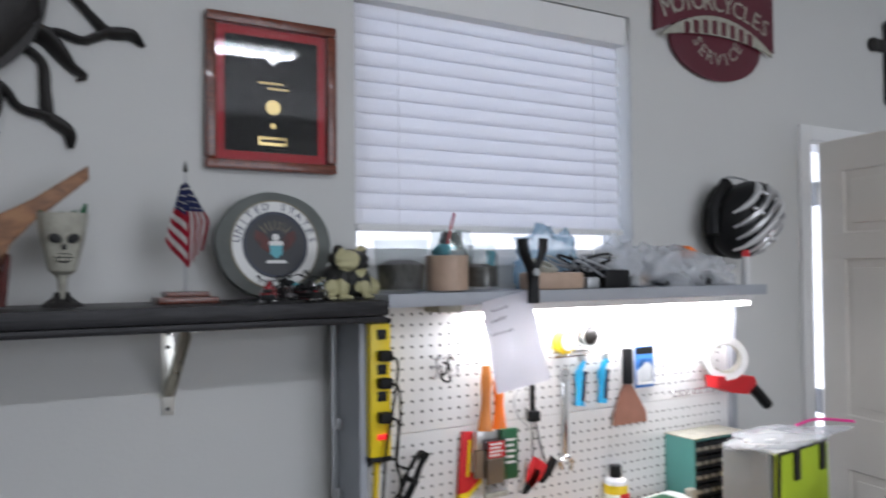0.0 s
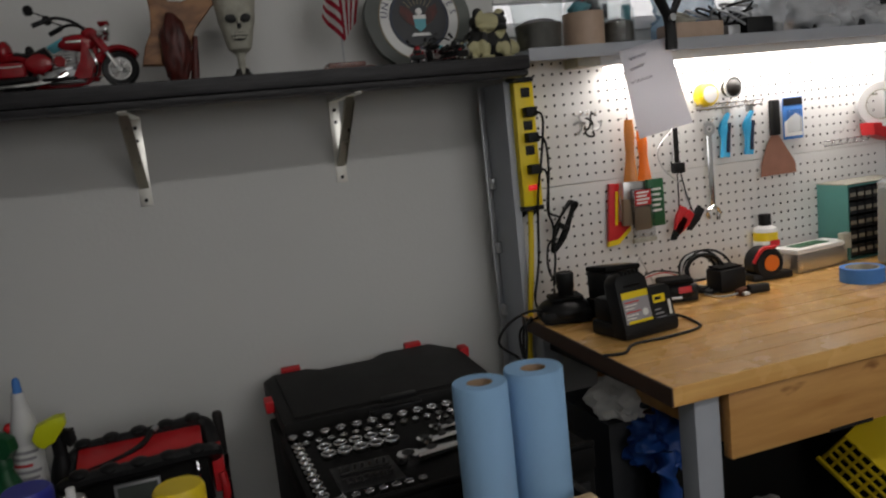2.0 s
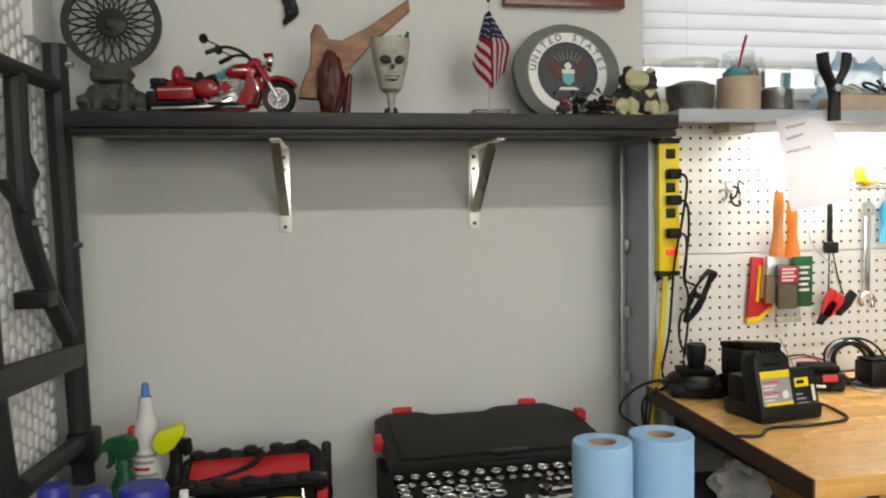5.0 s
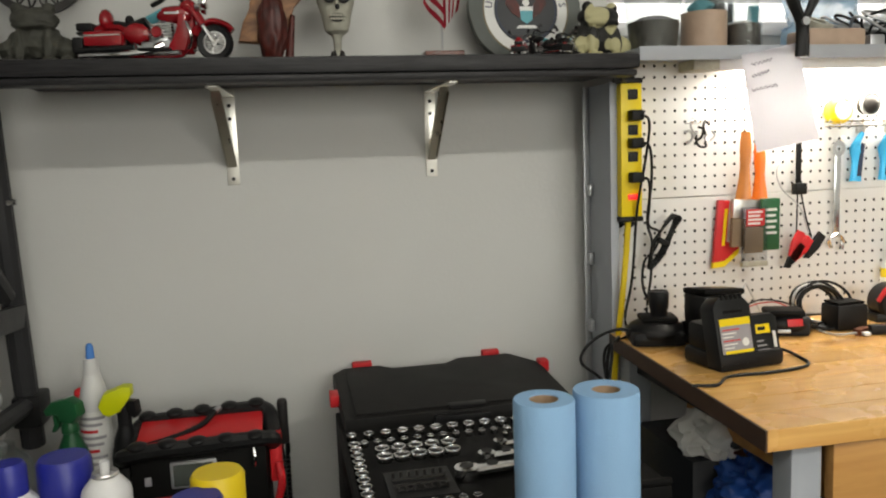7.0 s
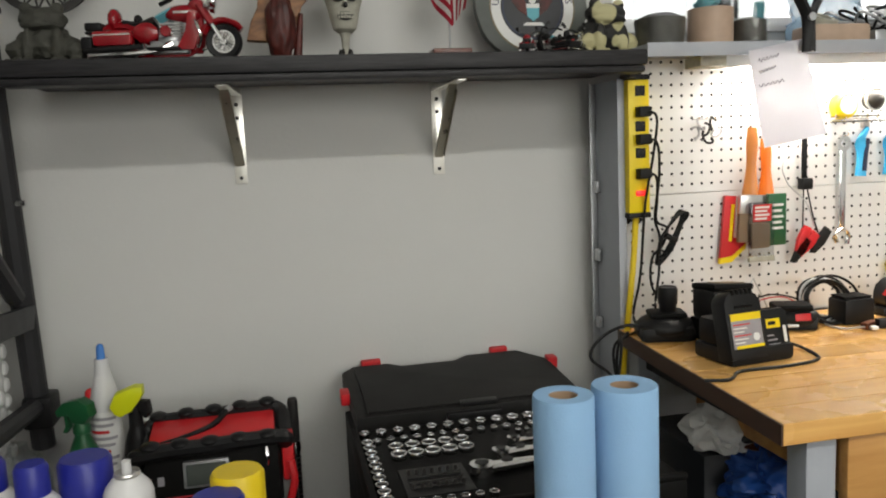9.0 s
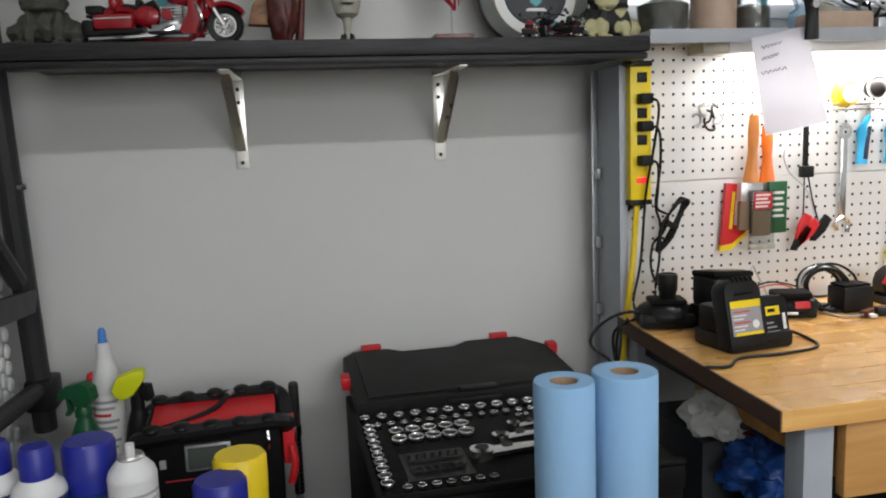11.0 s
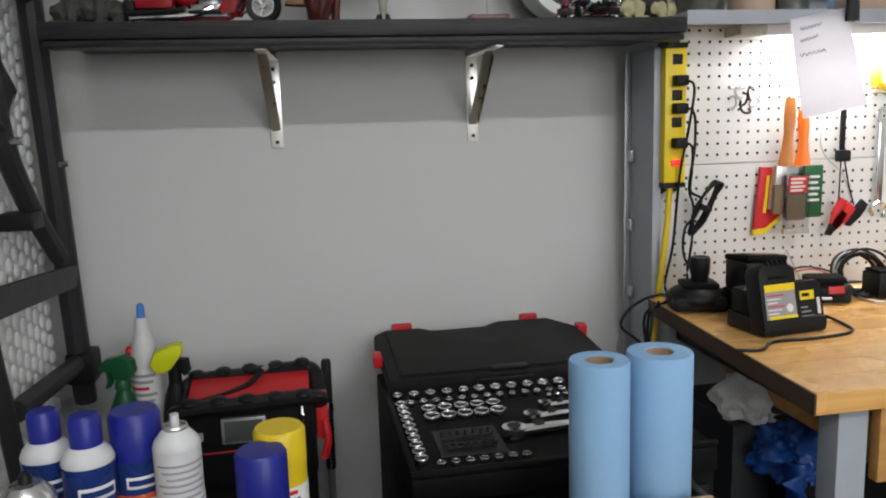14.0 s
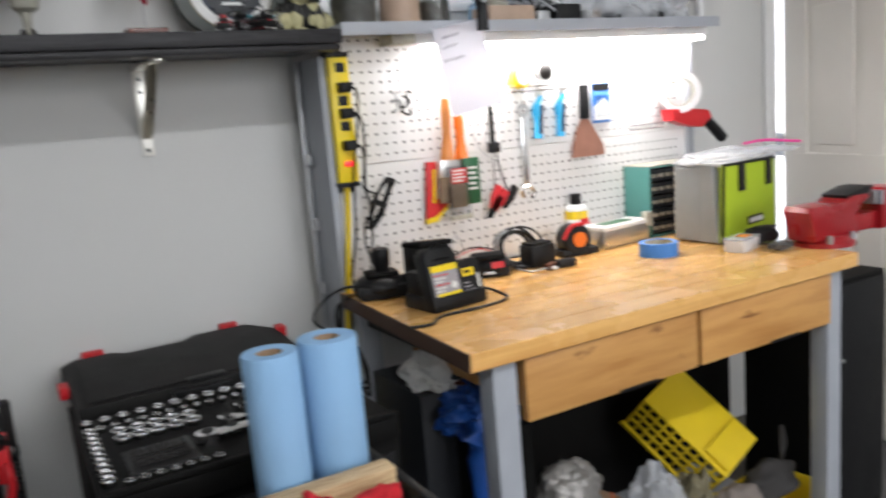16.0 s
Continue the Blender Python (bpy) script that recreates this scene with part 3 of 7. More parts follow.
part("flange", box(0.384, 0.404, -0.192, -0.186, 0.0, 1.452, 0.001), "steel_grey", post)
part("post", box(1.652, 1.672, -0.19, -0.165, 0.0, 1.49), "steel_grey", post)
ps = thing("bench_shelf", pose(0, 0, 0), "grey steel shelf above the pegboard, crowded with jars", "shelf")
part("plate", box(0.405, 1.672, -0.300, -0.03, 1.496, 1.514, 0.002), "steel_grey", ps)
part("lip", box(0.405, 1.672, -0.304, -0.300, 1.486, 1.516, 0.001), "steel_grey", ps)
lf = thing("under_shelf_lamp", pose(0, 0, 0), "long lit fluorescent lamp under the steel shelf", "lamp")
part("housing", box(0.62, 1.665, -0.262, -0.19, 1.466, 1.494, 0.004), "white", lf)
M["lamp_lit"] = mat("lit_diffuser", (1.0, 0.98, 0.95), 0.5, emit=6.0, bump=0, vary=0)
part("end_cap", box(0.555, 0.62, -0.262, -0.19, 1.468, 1.492, 0.003), "bone", lf)
part("diffuser", box(0.66, 1.655, -0.258, -0.2, 1.452, 1.4655, 0.005), "lamp_lit", lf, "glowing white diffuser")

# ---- folding table stored upright against the west wall ----
ft = thing("folding_table", pose(-0.985, -0.47, 0), "white moulded folding table stored upright, grey steel legs folded", "table")


def ty(y, z, dx=0.055):
    return (dx, y + 0.47, z)


part("tabletop", box(-0.03, 0.005, -0.385, 0.345, 0.02, 1.84, 0.012), "hdpe", ft)
wf = bmesh.new()
for j in range(50):
    for i in range(20):
        y = -0.365 + i * 0.0375
        z = 0.045 + j * 0.036 + (0.018 if i % 2 else 0)
        rings_ = []
        for k, (sc, dx) in enumerate(((1.0, 0.0045), (0.85, 0.0095), (0.5, 0.012))):
            rings_.append([wf.verts.new((dx, y + 0.0125 * sc * math.cos(a), z + 0.0165 * sc * math.sin(a))) for a in np.linspace(0, 2 * math.pi, 8, endpoint=False)])
        for a_, c_ in zip(rings_, rings_[1:]):
            for k in range(8):
                wf.faces.new((a_[k], a_[(k + 1) % 8], c_[(k + 1) % 8], c_[k]))
        wf.faces.new(rings_[-1])
tagged(part("moulded_studs", wf, "hdpe", ft), kind="stuff")
SIDE = Matrix.Rotation(HW, 4, "Z")


def flat_plate(pts, x, w):
    """A flat plate in the table's plane, from (y, z) corners."""
    return slab([(y + 0.47, z) for y, z in pts], -x - w, -x, 0.002, m=SIDE)


part("rail", tube([ty(-0.176, 1.655), ty(-0.163, 1.44), ty(-0.130, 1.11), ty(-0.085, 0.70)], 0.024, 10, 4), "frame_dark", ft)
part("crossbar", tube([ty(-0.92, 1.537), ty(-0.65, 1.550), ty(-0.25, 1.566), ty(-0.17, 1.57)], 0.0165, 10, 4), "frame_dark", ft)
part("leg", tube([ty(-0.812, 1.54), ty(-0.785, 1.399), ty(-0.765, 1.287), ty(-0.763, 1.221), ty(-0.801, 1.155), ty(-0.872, 1.075), ty(-0.915, 0.97), ty(-0.93, 0.6)], 0.0215, 10, 5), "frame_dark", ft)
part("leg", tube([ty(-0.427, 1.552), ty(-0.427, 1.424), ty(-0.412, 1.30), ty(-0.326, 1.182), ty(-0.165, 1.045)], 0.0195, 10, 5), "frame_dark", ft)
part("brace", tube([ty(-0.640, 1.47, 0.057), ty(-0.632, 1.40, 0.057), ty(-0.622, 1.34, 0.057)], 0.021, 10, 3), "frame_dark", ft)
part("brace", tube([ty(-0.628, 1.37, 0.057), ty(-0.612, 1.17, 0.057), ty(-0.585, 0.977, 0.057), ty(-0.55, 0.84, 0.057), ty(-0.52, 0.70, 0.057)], 0.0165, 10, 4), "frame_dark", ft)
part("strut", tube([ty(-0.632, 1.395, 0.057), ty(-0.742, 1.300, 0.057)], 0.0135, 8, 0, flat=0.5), "frame_dark", ft)
part("strut", tube([ty(-0.605, 1.392, 0.057), ty(-0.415, 1.305, 0.057)], 0.0135, 8, 0, flat=0.5), "frame_dark", ft)
part("cross_plate", flat_plate([(-0.90, 0.985), (-0.606, 1.012), (-0.15, 0.975), (-0.12, 1.02), (-0.606, 1.062), (-0.90, 1.055)], 0.062, 0.018), "frame_dark", ft)
part("gusset", flat_plate([(-0.360, 1.44), (-0.335, 1.45), (-0.246, 1.385), (-0.325, 1.318), (-0.345, 1.33)], 0.03, 0.006), "frame_dark", ft)
part("gusset_edge", tube([ty(-0.335, 1.452, 0.036), ty(-0.243, 1.385, 0.036), ty(-0.322, 1.316, 0.036)], 0.002, 6, 0), "chrome", ft)
part("arm", tube([ty(-0.50, 0.828), ty(-0.075, 0.795)], 0.020, 10, 0), "frame_dark", ft)
part("pivot_block", box(0.03, 0.09, 0.34, 0.42, 0.75, 0.82, 0.01), "black", ft)
for y, z in ((-0.373, 1.145), (-0.826, 1.145)):
    part("clip", box(0.028, 0.088, y + 0.47 - 0.032, y + 0.47 + 0.032, z - 0.016, z + 0.016, 0.004), "black", ft)
for y, z in ((-0.178, 1.612), (-0.152, 1.236), (-0.766, 1.268), (-0.414, 1.288), (-0.640, 1.435), (-0.61, 1.365)):
    part("bolt", cyl((0.07, y + 0.47, z), (0.090, y + 0.47, z), 0.007, seg=8), "chrome", ft)
part("corner_cap", box(-0.032, 0.03, 0.25, 0.40, 1.66, 1.86, 0.014), "white_pl", ft)

# ---- low cabinet, tool chest and cart, which carry the things below ----
solid("low_cabinet", box(-0.30, 0.30, -0.2, 0.2, 0, 0.56, 0.006), "blackmat", pose(-0.725, -0.26, 0), "low black cabinet against the wall", "cabinet")
ch = thing("tool_chest", pose(-0.02, -0.40, 0), "black steel tool chest carrying an open socket set", "tool chest")
part("body", box(-0.25, 0.27, -0.33, 0.33, 0.02, 0.70, 0.006), "blackmat", ch)
for k in range(3):
    part("drawer", box(-0.235, 0.255, -0.338, -0.331, 0.06 + k * 0.21, 0.25 + k * 0.21, 0.003), "black", ch)
ct = thing("utility_cart", pose(-0.38, -1.05, 0), "black plastic utility cart with a shallow tray top", "cart")
part("tray", box(-0.68, 0.52, -0.24, 0.27, 0.66, 0.70, 0.008), "black", ct)
for a, b_, c_, d_ in ((-0.68, 0.52, -0.24, -0.225), (-0.68, -0.665, -0.225, 0.27), (0.505, 0.52, -0.225, 0.27)):
    part("tray_rim", box(a, b_, c_, d_, 0.70, 0.745, 0.004), "black", ct)
for lx in (-0.65, 0.48):
    for ly in (-0.21, 0.23):
        part("leg", box(lx - 0.02, lx + 0.02, ly - 0.02, ly + 0.02, 0.0, 0.66, 0.004), "black", ct)
part("lower_tray", box(-0.66, 0.50, -0.22, 0.25, 0.2, 0.23, 0.006), "black", ct)

# paper rolls
for rx, ry, rs in ((-0.031, -0.904, 0.88), (0.066, -0.890, 0.97)):
    rl = thing("paper_towel_roll", pose(rx, ry, 0.70), "upright roll of light blue shop towels", "paper towel", "shop towel rolls")
    part("paper", lathe([(0.0205, 0.0), (0.0465 * rs, 0.0), (0.0482 * rs, 0.003), (0.0484 * rs, 0.262), (0.047 * rs, 0.2655), (0.0205, 0.2655), (0.0205, 0.0)], 40), "blue_roll", rl)
    part("core", lathe([(0.0203, 0.001), (0.0203, 0.264), (0.019, 0.264), (0.019, 0.001)], 28), "card", rl, "brown cardboard core")
solid("wooden_board", box(-0.36, 0.115, -0.02, 0.02, 0, 0.07, 0.003), "pine", pose(0, -0.975, 0.702), "short plain pine board standing on edge", "board")


def text_bm(words, size, depth=0.0006):
    cu = bpy.data.curves.new("words", "FONT")
    cu.body, cu.size, cu.extrude, cu.align_x, cu.align_y = words, size, depth, "CENTER", "CENTER"
    cu.resolution_u = 2
    ob = new("words", cu)
    dg = bpy.context.evaluated_depsgraph_get()
    me = bpy.data.meshes.new_from_object(ob.evaluated_get(dg))
    b = bmesh.new()
    b.from_mesh(me)
    bpy.data.objects.remove(ob)
    bpy.data.curves.remove(cu)
    bpy.data.meshes.remove(me)
    return turn(b, Matrix.Rotation(HW, 4, "X"))


def arc_text(words, size, r, a0, a1, parent, material, at, inside=False, squash=1.0):
    """Letters along an arc in the x-z plane, from angle a0 to a1 in degrees, each a part."""
    for i, chx in enumerate(words):
        if chx == " ":
            continue
        a = radians(a0 + (a1 - a0) * i / (len(words) - 1))
        b = text_bm(chx, size)
        rot = (a - HW) if not inside else (a + HW)
        turn(b, Matrix.Translation((r * math.cos(a), 0, r * squash * math.sin(a))) @ Matrix.Rotation(-rot, 4, "Y"))
        part("letter", turn(b, Matrix.Translation(at)), material, parent)


def ring(r0, r1, y0, y1, seg=48, sx=1.0, sz=1.0):
    return lathe([(r0, y0), (r1, y0), (r1, y1), (r0, y1), (r0, y0)], seg, m=Matrix.Diagonal((sx, 1, sz, 1)) @ Matrix.Rotation(-HW, 4, "X"))


def disc(r, y0, y1, seg=40, sx=1.0, sz=1.0, bev=0.0):
    p = [(0, y0), (r - bev, y0), (r, y0 + bev), (r, y1 - bev), (r - bev, y1), (0, y1)] if bev else [(0, y0), (r, y0), (r, y1), (0, y1)]
    return lathe(p, seg, m=Matrix.Diagonal((sx, 1, sz, 1)) @ Matrix.Rotation(-HW, 4, "X"))


ST = 1.5035

# ---- things on the dark shelf ----
tv = thing("lattice_trivet", pose(-0.836, -0.10, ST, -6, 0, 0), "round black cast-iron lattice disc standing on a post", "ornament")
CZ = 0.221
part("rim", turn(ring(0.090, 0.106, -0.005, 0.005), Matrix.Translation((0, 0, CZ))), "bronze", tv)
part("hub", turn(disc(0.034, -0.006, 0.006, bev=0.003), Matrix.Translation((0, 0, CZ))), "bronze", tv)
part("hub_boss", turn(blob(0.016, 0.004, 0.018, 2, 0.3, 6, (0, -0.006, 0)), Matrix.Translation((0, 0, CZ))), "bronze", tv)
lat = bmesh.new()
NP = 22
for k in range(NP):
    a0 = 2 * math.pi * k / NP
    for s in (-1, 1):
        pts = []
        for u in np.linspace(0, 1, 9):
            a = a0 + s * (math.pi / NP) * (2 * u if u < 0.5 else 2 - 2 * u) * 1.0
            r = 0.031 + 0.063 * u
            pts.append((r * math.cos(a), 0, CZ + r * math.sin(a)))
        tube(pts, 0.0024, seg=5, smooth=0, bm=lat)
    for s in (-1, 1):
        pts = [((0.064 + 0.030 * u) * math.cos(a0 + math.pi / NP * (1 + s * u)), 0, CZ + (0.064 + 0.030 * u) * math.sin(a0 + math.pi / NP * (1 + s * u))) for u in np.linspace(0, 1, 5)]
        tube(pts, 0.0022, seg=5, smooth=0, bm=lat)
part("lattice", lat, "bronze", tv)
part("post", cyl((0, 0.004, 0), (0, 0, 0.12), 0.008, bm=cyl((0, 0.004, 0), (0, 0.004, 0.008), 0.04, 0.03)), "bronze", tv)


def frog(sx, sy, sz, amp):
    """A squat sitting frog: broad head with bulging eyes, folded thighs, fore feet in front."""
    b = blob(0.40 * sx, 0.44 * sy, 0.34 * sz, 3, amp, 5, (0, 0.04 * sy, 0.36 * sz))
    blob(0.33 * sx, 0.36 * sy, 0.19 * sz, 3, amp * 0.6, 4, (0, -0.10 * sy, 0.74 * sz), b, 2.0)
    blob(0.30 * sx, 0.30 * sy, 0.10 * sz, 3, amp * 0.5, 4, (0, -0.20 * sy, 0.63 * sz), b, 3.0)
    for s in (-1, 1):
        blob(0.095 * sx, 0.12 * sy, 0.11 * sz, 2, 0.1, 3, (s * 0.21 * sx, -0.16 * sy, 0.90 * sz), b)
        blob(0.19 * sx, 0.32 * sy, 0.22 * sz, 2, amp, 6, (s * 0.37 * sx, -0.04 * sy, 0.22 * sz), b, 4.0 + s)
        blob(0.10 * sx, 0.12 * sy, 0.27 * sz, 2, amp, 6, (s * 0.2 * sx, -0.32 * sy, 0.28 * sz), b, 7.0 + s)
        for k in (-1, 0, 1):
            blob(0.045 * sx, 0.12 * sy, 0.045 * sz, 2, 0.1, 6, (s * 0.22 * sx + k * 0.07 * sx, -0.44 * sy, 0.045 * sz), b)
            blob(0.05 * sx, 0.10 * sy, 0.045 * sz, 2, 0.1, 6, (s * 0.44 * sx + k * 0.05 * sx, -0.32 * sy, 0.045 * sz), b)
    return b


M["spotted"] = mat("spotted_resin", (0.4, 0.38, 0.25), 0.6, vary=0.3, bump=0.4)
_nt = M["spotted"].node_tree
_v = _nt.nodes.new("ShaderNodeTexVoronoi")
_v.inputs["Scale"].default_value = 17
_r = _nt.nodes.new("ShaderNodeValToRGB")
_r.color_ramp.elements[0].color, _r.color_ramp.elements[1].color = (0.42, 0.39, 0.22, 1), (0.012, 0.012, 0.011, 1)
_r.color_ramp.elements[0].position, _r.color_ramp.elements[1].position = 0.45, 0.49
_nt.links.new(_nt.nodes["Texture Coordinate"].outputs["Object"], _v.inputs["Vector"])
_nt.links.new(_v.outputs["Distance"], _r.inputs[0])
_nt.links.new(_r.outputs[0], _nt.nodes["Principled BSDF"].inputs["Base Color"])
solid("frog_statue", frog(0.132, 0.10, 0.116, 0.35), "frog_stone", pose(-0.812, -0.20, ST), "dark grey weathered stone frog figurine on the shelf", "statue").modifiers.new("merge", "REMESH").voxel_size = 0.0028
solid("frog_statue", frog(0.155, 0.10, 0.122, 0.15), "spotted", pose(0.352, -0.19, ST, 0, 0, 14), "beige and black spotted frog figurine", "statue").modifiers.new("merge", "REMESH").voxel_size = 0.0028


def motorbike(L, paint, m, label):
    """A model motorcycle of length L that faces +x."""
    s = L / 0.30
    bk = thing("model_motorcycle", m, label, "model motorcycle")
    S = Matrix.Scale(s, 4)

    def p(name, b, ma, lab="", par=None):
        return part(name, turn(b, S), ma, par or bk, lab)
    for wx, wr in ((0.118, 0.036), (-0.088, 0.034)):
        w = p("wheel", lathe([(wr - 0.013, -0.008), (wr - 0.003, -0.010), (wr, -0.005), (wr, 0.005), (wr - 0.003, 0.010), (wr - 0.013, 0.008), (wr - 0.013, -0.008)], 28, m=pose(wx, 0, wr, 90, 0, 0)), "black")
        p("rim", turn(ring(wr - 0.016, wr - 0.012, -0.006, 0.006, 24), Matrix.Translation((wx, 0, wr))), "chrome", "", w)
        p("wheel_hub", turn(disc(0.006, -0.009, 0.009, 12), Matrix.Translation((wx, 0, wr))), "chrome", "", w)
        sp = None
        for k in range(16):
            a = k * math.pi / 8
            sp = tube([(wx, 0, wr), (wx + (wr - 0.014) * math.cos(a), 0, wr + (wr - 0.014) * math.sin(a))], 0.0012, 5, 0, bm=sp)
        p("spoke_set", sp, "chrome", "", w)
    p("tank", blob(0.040, 0.020, 0.018, 3, 0, 1, (0.042, 0, 0.094)), paint)
    p("front_fender", tube([(0.080, 0, 0.052), (0.092, 0, 0.070), (0.116, 0, 0.078), (0.142, 0, 0.070), (0.154, 0, 0.058)], 0.012, 8, 5, flat=0.5), paint)
    p("rear_fender", tube([(-0.05, 0, 0.058), (-0.075, 0, 0.072), (-0.105, 0, 0.068), (-0.128, 0, 0.046)], 0.018, 8, 5, flat=0.6), paint)
    for sd in (-1, 1):
        bag = p("saddlebag", box(-0.128, -0.052, sd * 0.036 - 0.013, sd * 0.036 + 0.013, 0.030, 0.060, 0.007), paint)
        p("bag_trim", box(-0.126, -0.054, sd * 0.0495 - 0.0008, sd * 0.0495 + 0.0008, 0.050, 0.0525), "chrome", "", bag)
        p("exhaust", tube([(0.02, sd * 0.022, 0.034), (-0.02, sd * 0.034, 0.018), (-0.14, sd * 0.040, 0.014)], 0.0065, 8, 4), "chrome")
        p("muffler", tube([(-0.03, sd * 0.046, 0.026), (-0.145, sd * 0.046, 0.022)], 0.0055, 8, 0), "black")
        p("fork", tube([(0.118, sd * 0.013, 0.036), (0.076, sd * 0.012, 0.106)], 0.0042, 8, 0), "chrome")
        p("fork_cover", tube([(0.098, sd * 0.015, 0.070), (0.074, sd * 0.014, 0.110)], 0.007, 8, 0), paint)
        p("handlebar", tube([(0.064, 0, 0.112), (0.052, sd * 0.026, 0.128), (0.02, sd * 0.045, 0.138), (-0.012, sd * 0.054, 0.128)], 0.0032, 6, 4), "black")
        p("grip", tube([(0.004, sd * 0.050, 0.134), (-0.022, sd * 0.056, 0.124)], 0.005, 8, 0), "black")
        p("mirror", turn(disc(0.010, -0.003, 0.003, 12), pose(-0.024, sd * 0.058, 0.153, 0, 20, 60)), "black")
        p("mirror_stalk", tube([(0.012, sd * 0.05, 0.136), (-0.018, sd * 0.057, 0.15)], 0.0016, 6, 0), "black")
        p("lower_fairing", slab([(0.030, 0.020), (0.066, 0.018), (0.078, 0.050), (0.072, 0.090), (0.058, 0.092), (0.050, 0.055)], sd * 0.032 - 0.005, sd * 0.032 + 0.005, 0.003), paint)
        p("side_cover", blob(0.026, 0.008, 0.020, 2, 0, 1, (-0.030, sd * 0.026, 0.056)), paint)
        p("floorboard", box(-0.02, 0.040, sd * 0.046 - 0.012, sd * 0.046 + 0.012, 0.018, 0.023, 0.001), "black")
        p("crash_bar", tube([(0.07, sd * 0.02, 0.025), (0.084, sd * 0.05, 0.040), (0.078, sd * 0.05, 0.066), (0.062, sd * 0.02, 0.084)], 0.003, 6, 4), "chrome")
        p("spot_lamp", lathe([(0, 0), (0.005, 0.0), (0.0085, 0.010), (0, 0.012)], 12, m=pose(0.088, sd * 0.024, 0.104, 0, 90, 0)), "chrome")
        p("cylinder", cyl((0.022, sd * 0.004, 0.040), (0.030 if sd < 0 else 0.004, sd * 0.012, 0.078), 0.011, seg=12), "galv")
    p("seat", tube([(-0.078, 0, 0.074), (-0.045, 0, 0.070), (-0.014, 0, 0.080)], 0.019, 8, 4, flat=0.5), "black")
    p("rider_backrest", blob(0.008, 0.016, 0.012, 2, 0, 1, (-0.050, 0, 0.084)), "black")
    p("backrest", blob(0.014, 0.024, 0.024, 2, 0, 1, (-0.096, 0, 0.086)), paint)
    p("topbox", box(-0.150, -0.116, -0.026, 0.026, 0.064, 0.080, 0.005), "black")
    p("rear_rack", tube([(-0.10, -0.02, 0.062), (-0.148, -0.022, 0.060), (-0.148, 0.022, 0.060), (-0.10, 0.02, 0.062)], 0.003, 6, 0), "black")
    p("rear_bumper", box(-0.152, -0.130, -0.045, 0.045, 0.018, 0.050, 0.005), "black")
    p("engine", blob(0.030, 0.026, 0.020, 2, 0.25, 9, (0.014, 0, 0.042), bm=box(-0.025, 0.05, -0.022, 0.022, 0.014, 0.040, 0.004)), "galv")
    for k in range(5):
        p("cooling_fin", box(-0.002, 0.040, -0.028, 0.028, 0.046 + k * 0.006, 0.049 + k * 0.006), "sock")
    p("air_cleaner", turn(disc(0.011, -0.038, -0.028, 16, bev=0.002), Matrix.Translation((0.012, 0, 0.056))), paint)
    p("frame", tube([(0.078, 0, 0.106), (0.07, 0, 0.06), (0.05, 0, 0.016), (-0.04, 0, 0.016), (-0.088, 0, 0.034)], 0.006, 8, 4), paint)
    p("nacelle", blob(0.018, 0.018, 0.016, 2, 0, 1, (0.068, 0, 0.108)), paint)
    p("headlight", lathe([(0, 0), (0.008, 0.0), (0.013, 0.012), (0.012, 0.016), (0, 0.018)], 16, m=pose(0.090, 0, 0.116, 0, 90, 0)), "chrome")
    p("visor", tube([(0.088, 0, 0.128), (0.108, 0, 0.128)], 0.010, 8, 0, flat=0.3), paint)
    p("tank_panel", turn(box(-0.016, 0.020, -0.012, 0.012, 0.0, 0.005, 0.002), pose(0.004, -0.004, 0.088, -30, -26, 0)), "teal", "teal tinted panel")
    p("windscreen", turn(box(-0.001, 0.001, -0.032, 0.032, 0.0, 0.030, 0.0005), pose(0.060, 0, 0.116, 0, -42, 0)), "jar")
    p("tail_light", blob(0.006, 0.012, 0.006, 2, 0, 1, (-0.136, 0, 0.055)), "red")
    p("tank_badge", box(0.025, 0.055, -0.0215, -0.019, 0.092, 0.097, 0.001), "chrome")
    return bk


motorbike(0.295, "model_red", pose(-0.590, -0.215, ST, 0, 0, -10), "glossy red model touring motorcycle with chrome engine")
motorbike(0.105, "model_red", pose(0.158, -0.235, ST, 0, 0, 70), "tiny red toy motorcycle before the round plaque")
motorbike(0.125, "black", pose(0.215, -0.235, ST, 0, 0, 120), "tiny black and chrome toy motorcycle before the round plaque")
motorbike(0.115, "sock", pose(0.268, -0.24, ST, 0, 0, 45), "tiny silver toy motorcycle before the round plaque")

dw = thing("driftwood_carving", pose(-0.366, -0.15, ST) @ Matrix.Diagonal((1.03, 1.0, 1.13, 1)), "polished driftwood branch with a dark red burl", "carving")
br_ = slab([(-0.066, 0.042), (-0.056, 0.076), (-0.041, 0.102), (-0.036, 0.14), (-0.038, 0.167), (-0.027, 0.188), (-0.014, 0.184), (0.003, 0.158), (0.03, 0.156), (0.085, 0.184), (0.181, 0.247), (0.183, 0.222), (0.146, 0.192), (0.092, 0.149), (0.050, 0.106), (0.036, 0.070), (0.026, 0.040), (-0.03, 0.040)], -0.016, 0.016, 0.006)
for v in br_.verts:
    v.co.y *= 0.75 + 0.5 * noise.noise(Vector((v.co.x * 14, 0, v.co.z * 14)) + Vector((3, 1, 2)))
    v.co.y += 0.02 * (v.co.x / 0.18) if v.co.x > 0.03 else 0
part("branch", br_, "drift", dw)
part("burl", blob(0.030, 0.028, 0.068, 4, 0.22, 5, (0.004, -0.024, 0.064)), "drift_red", dw, "dark red glossy burl")
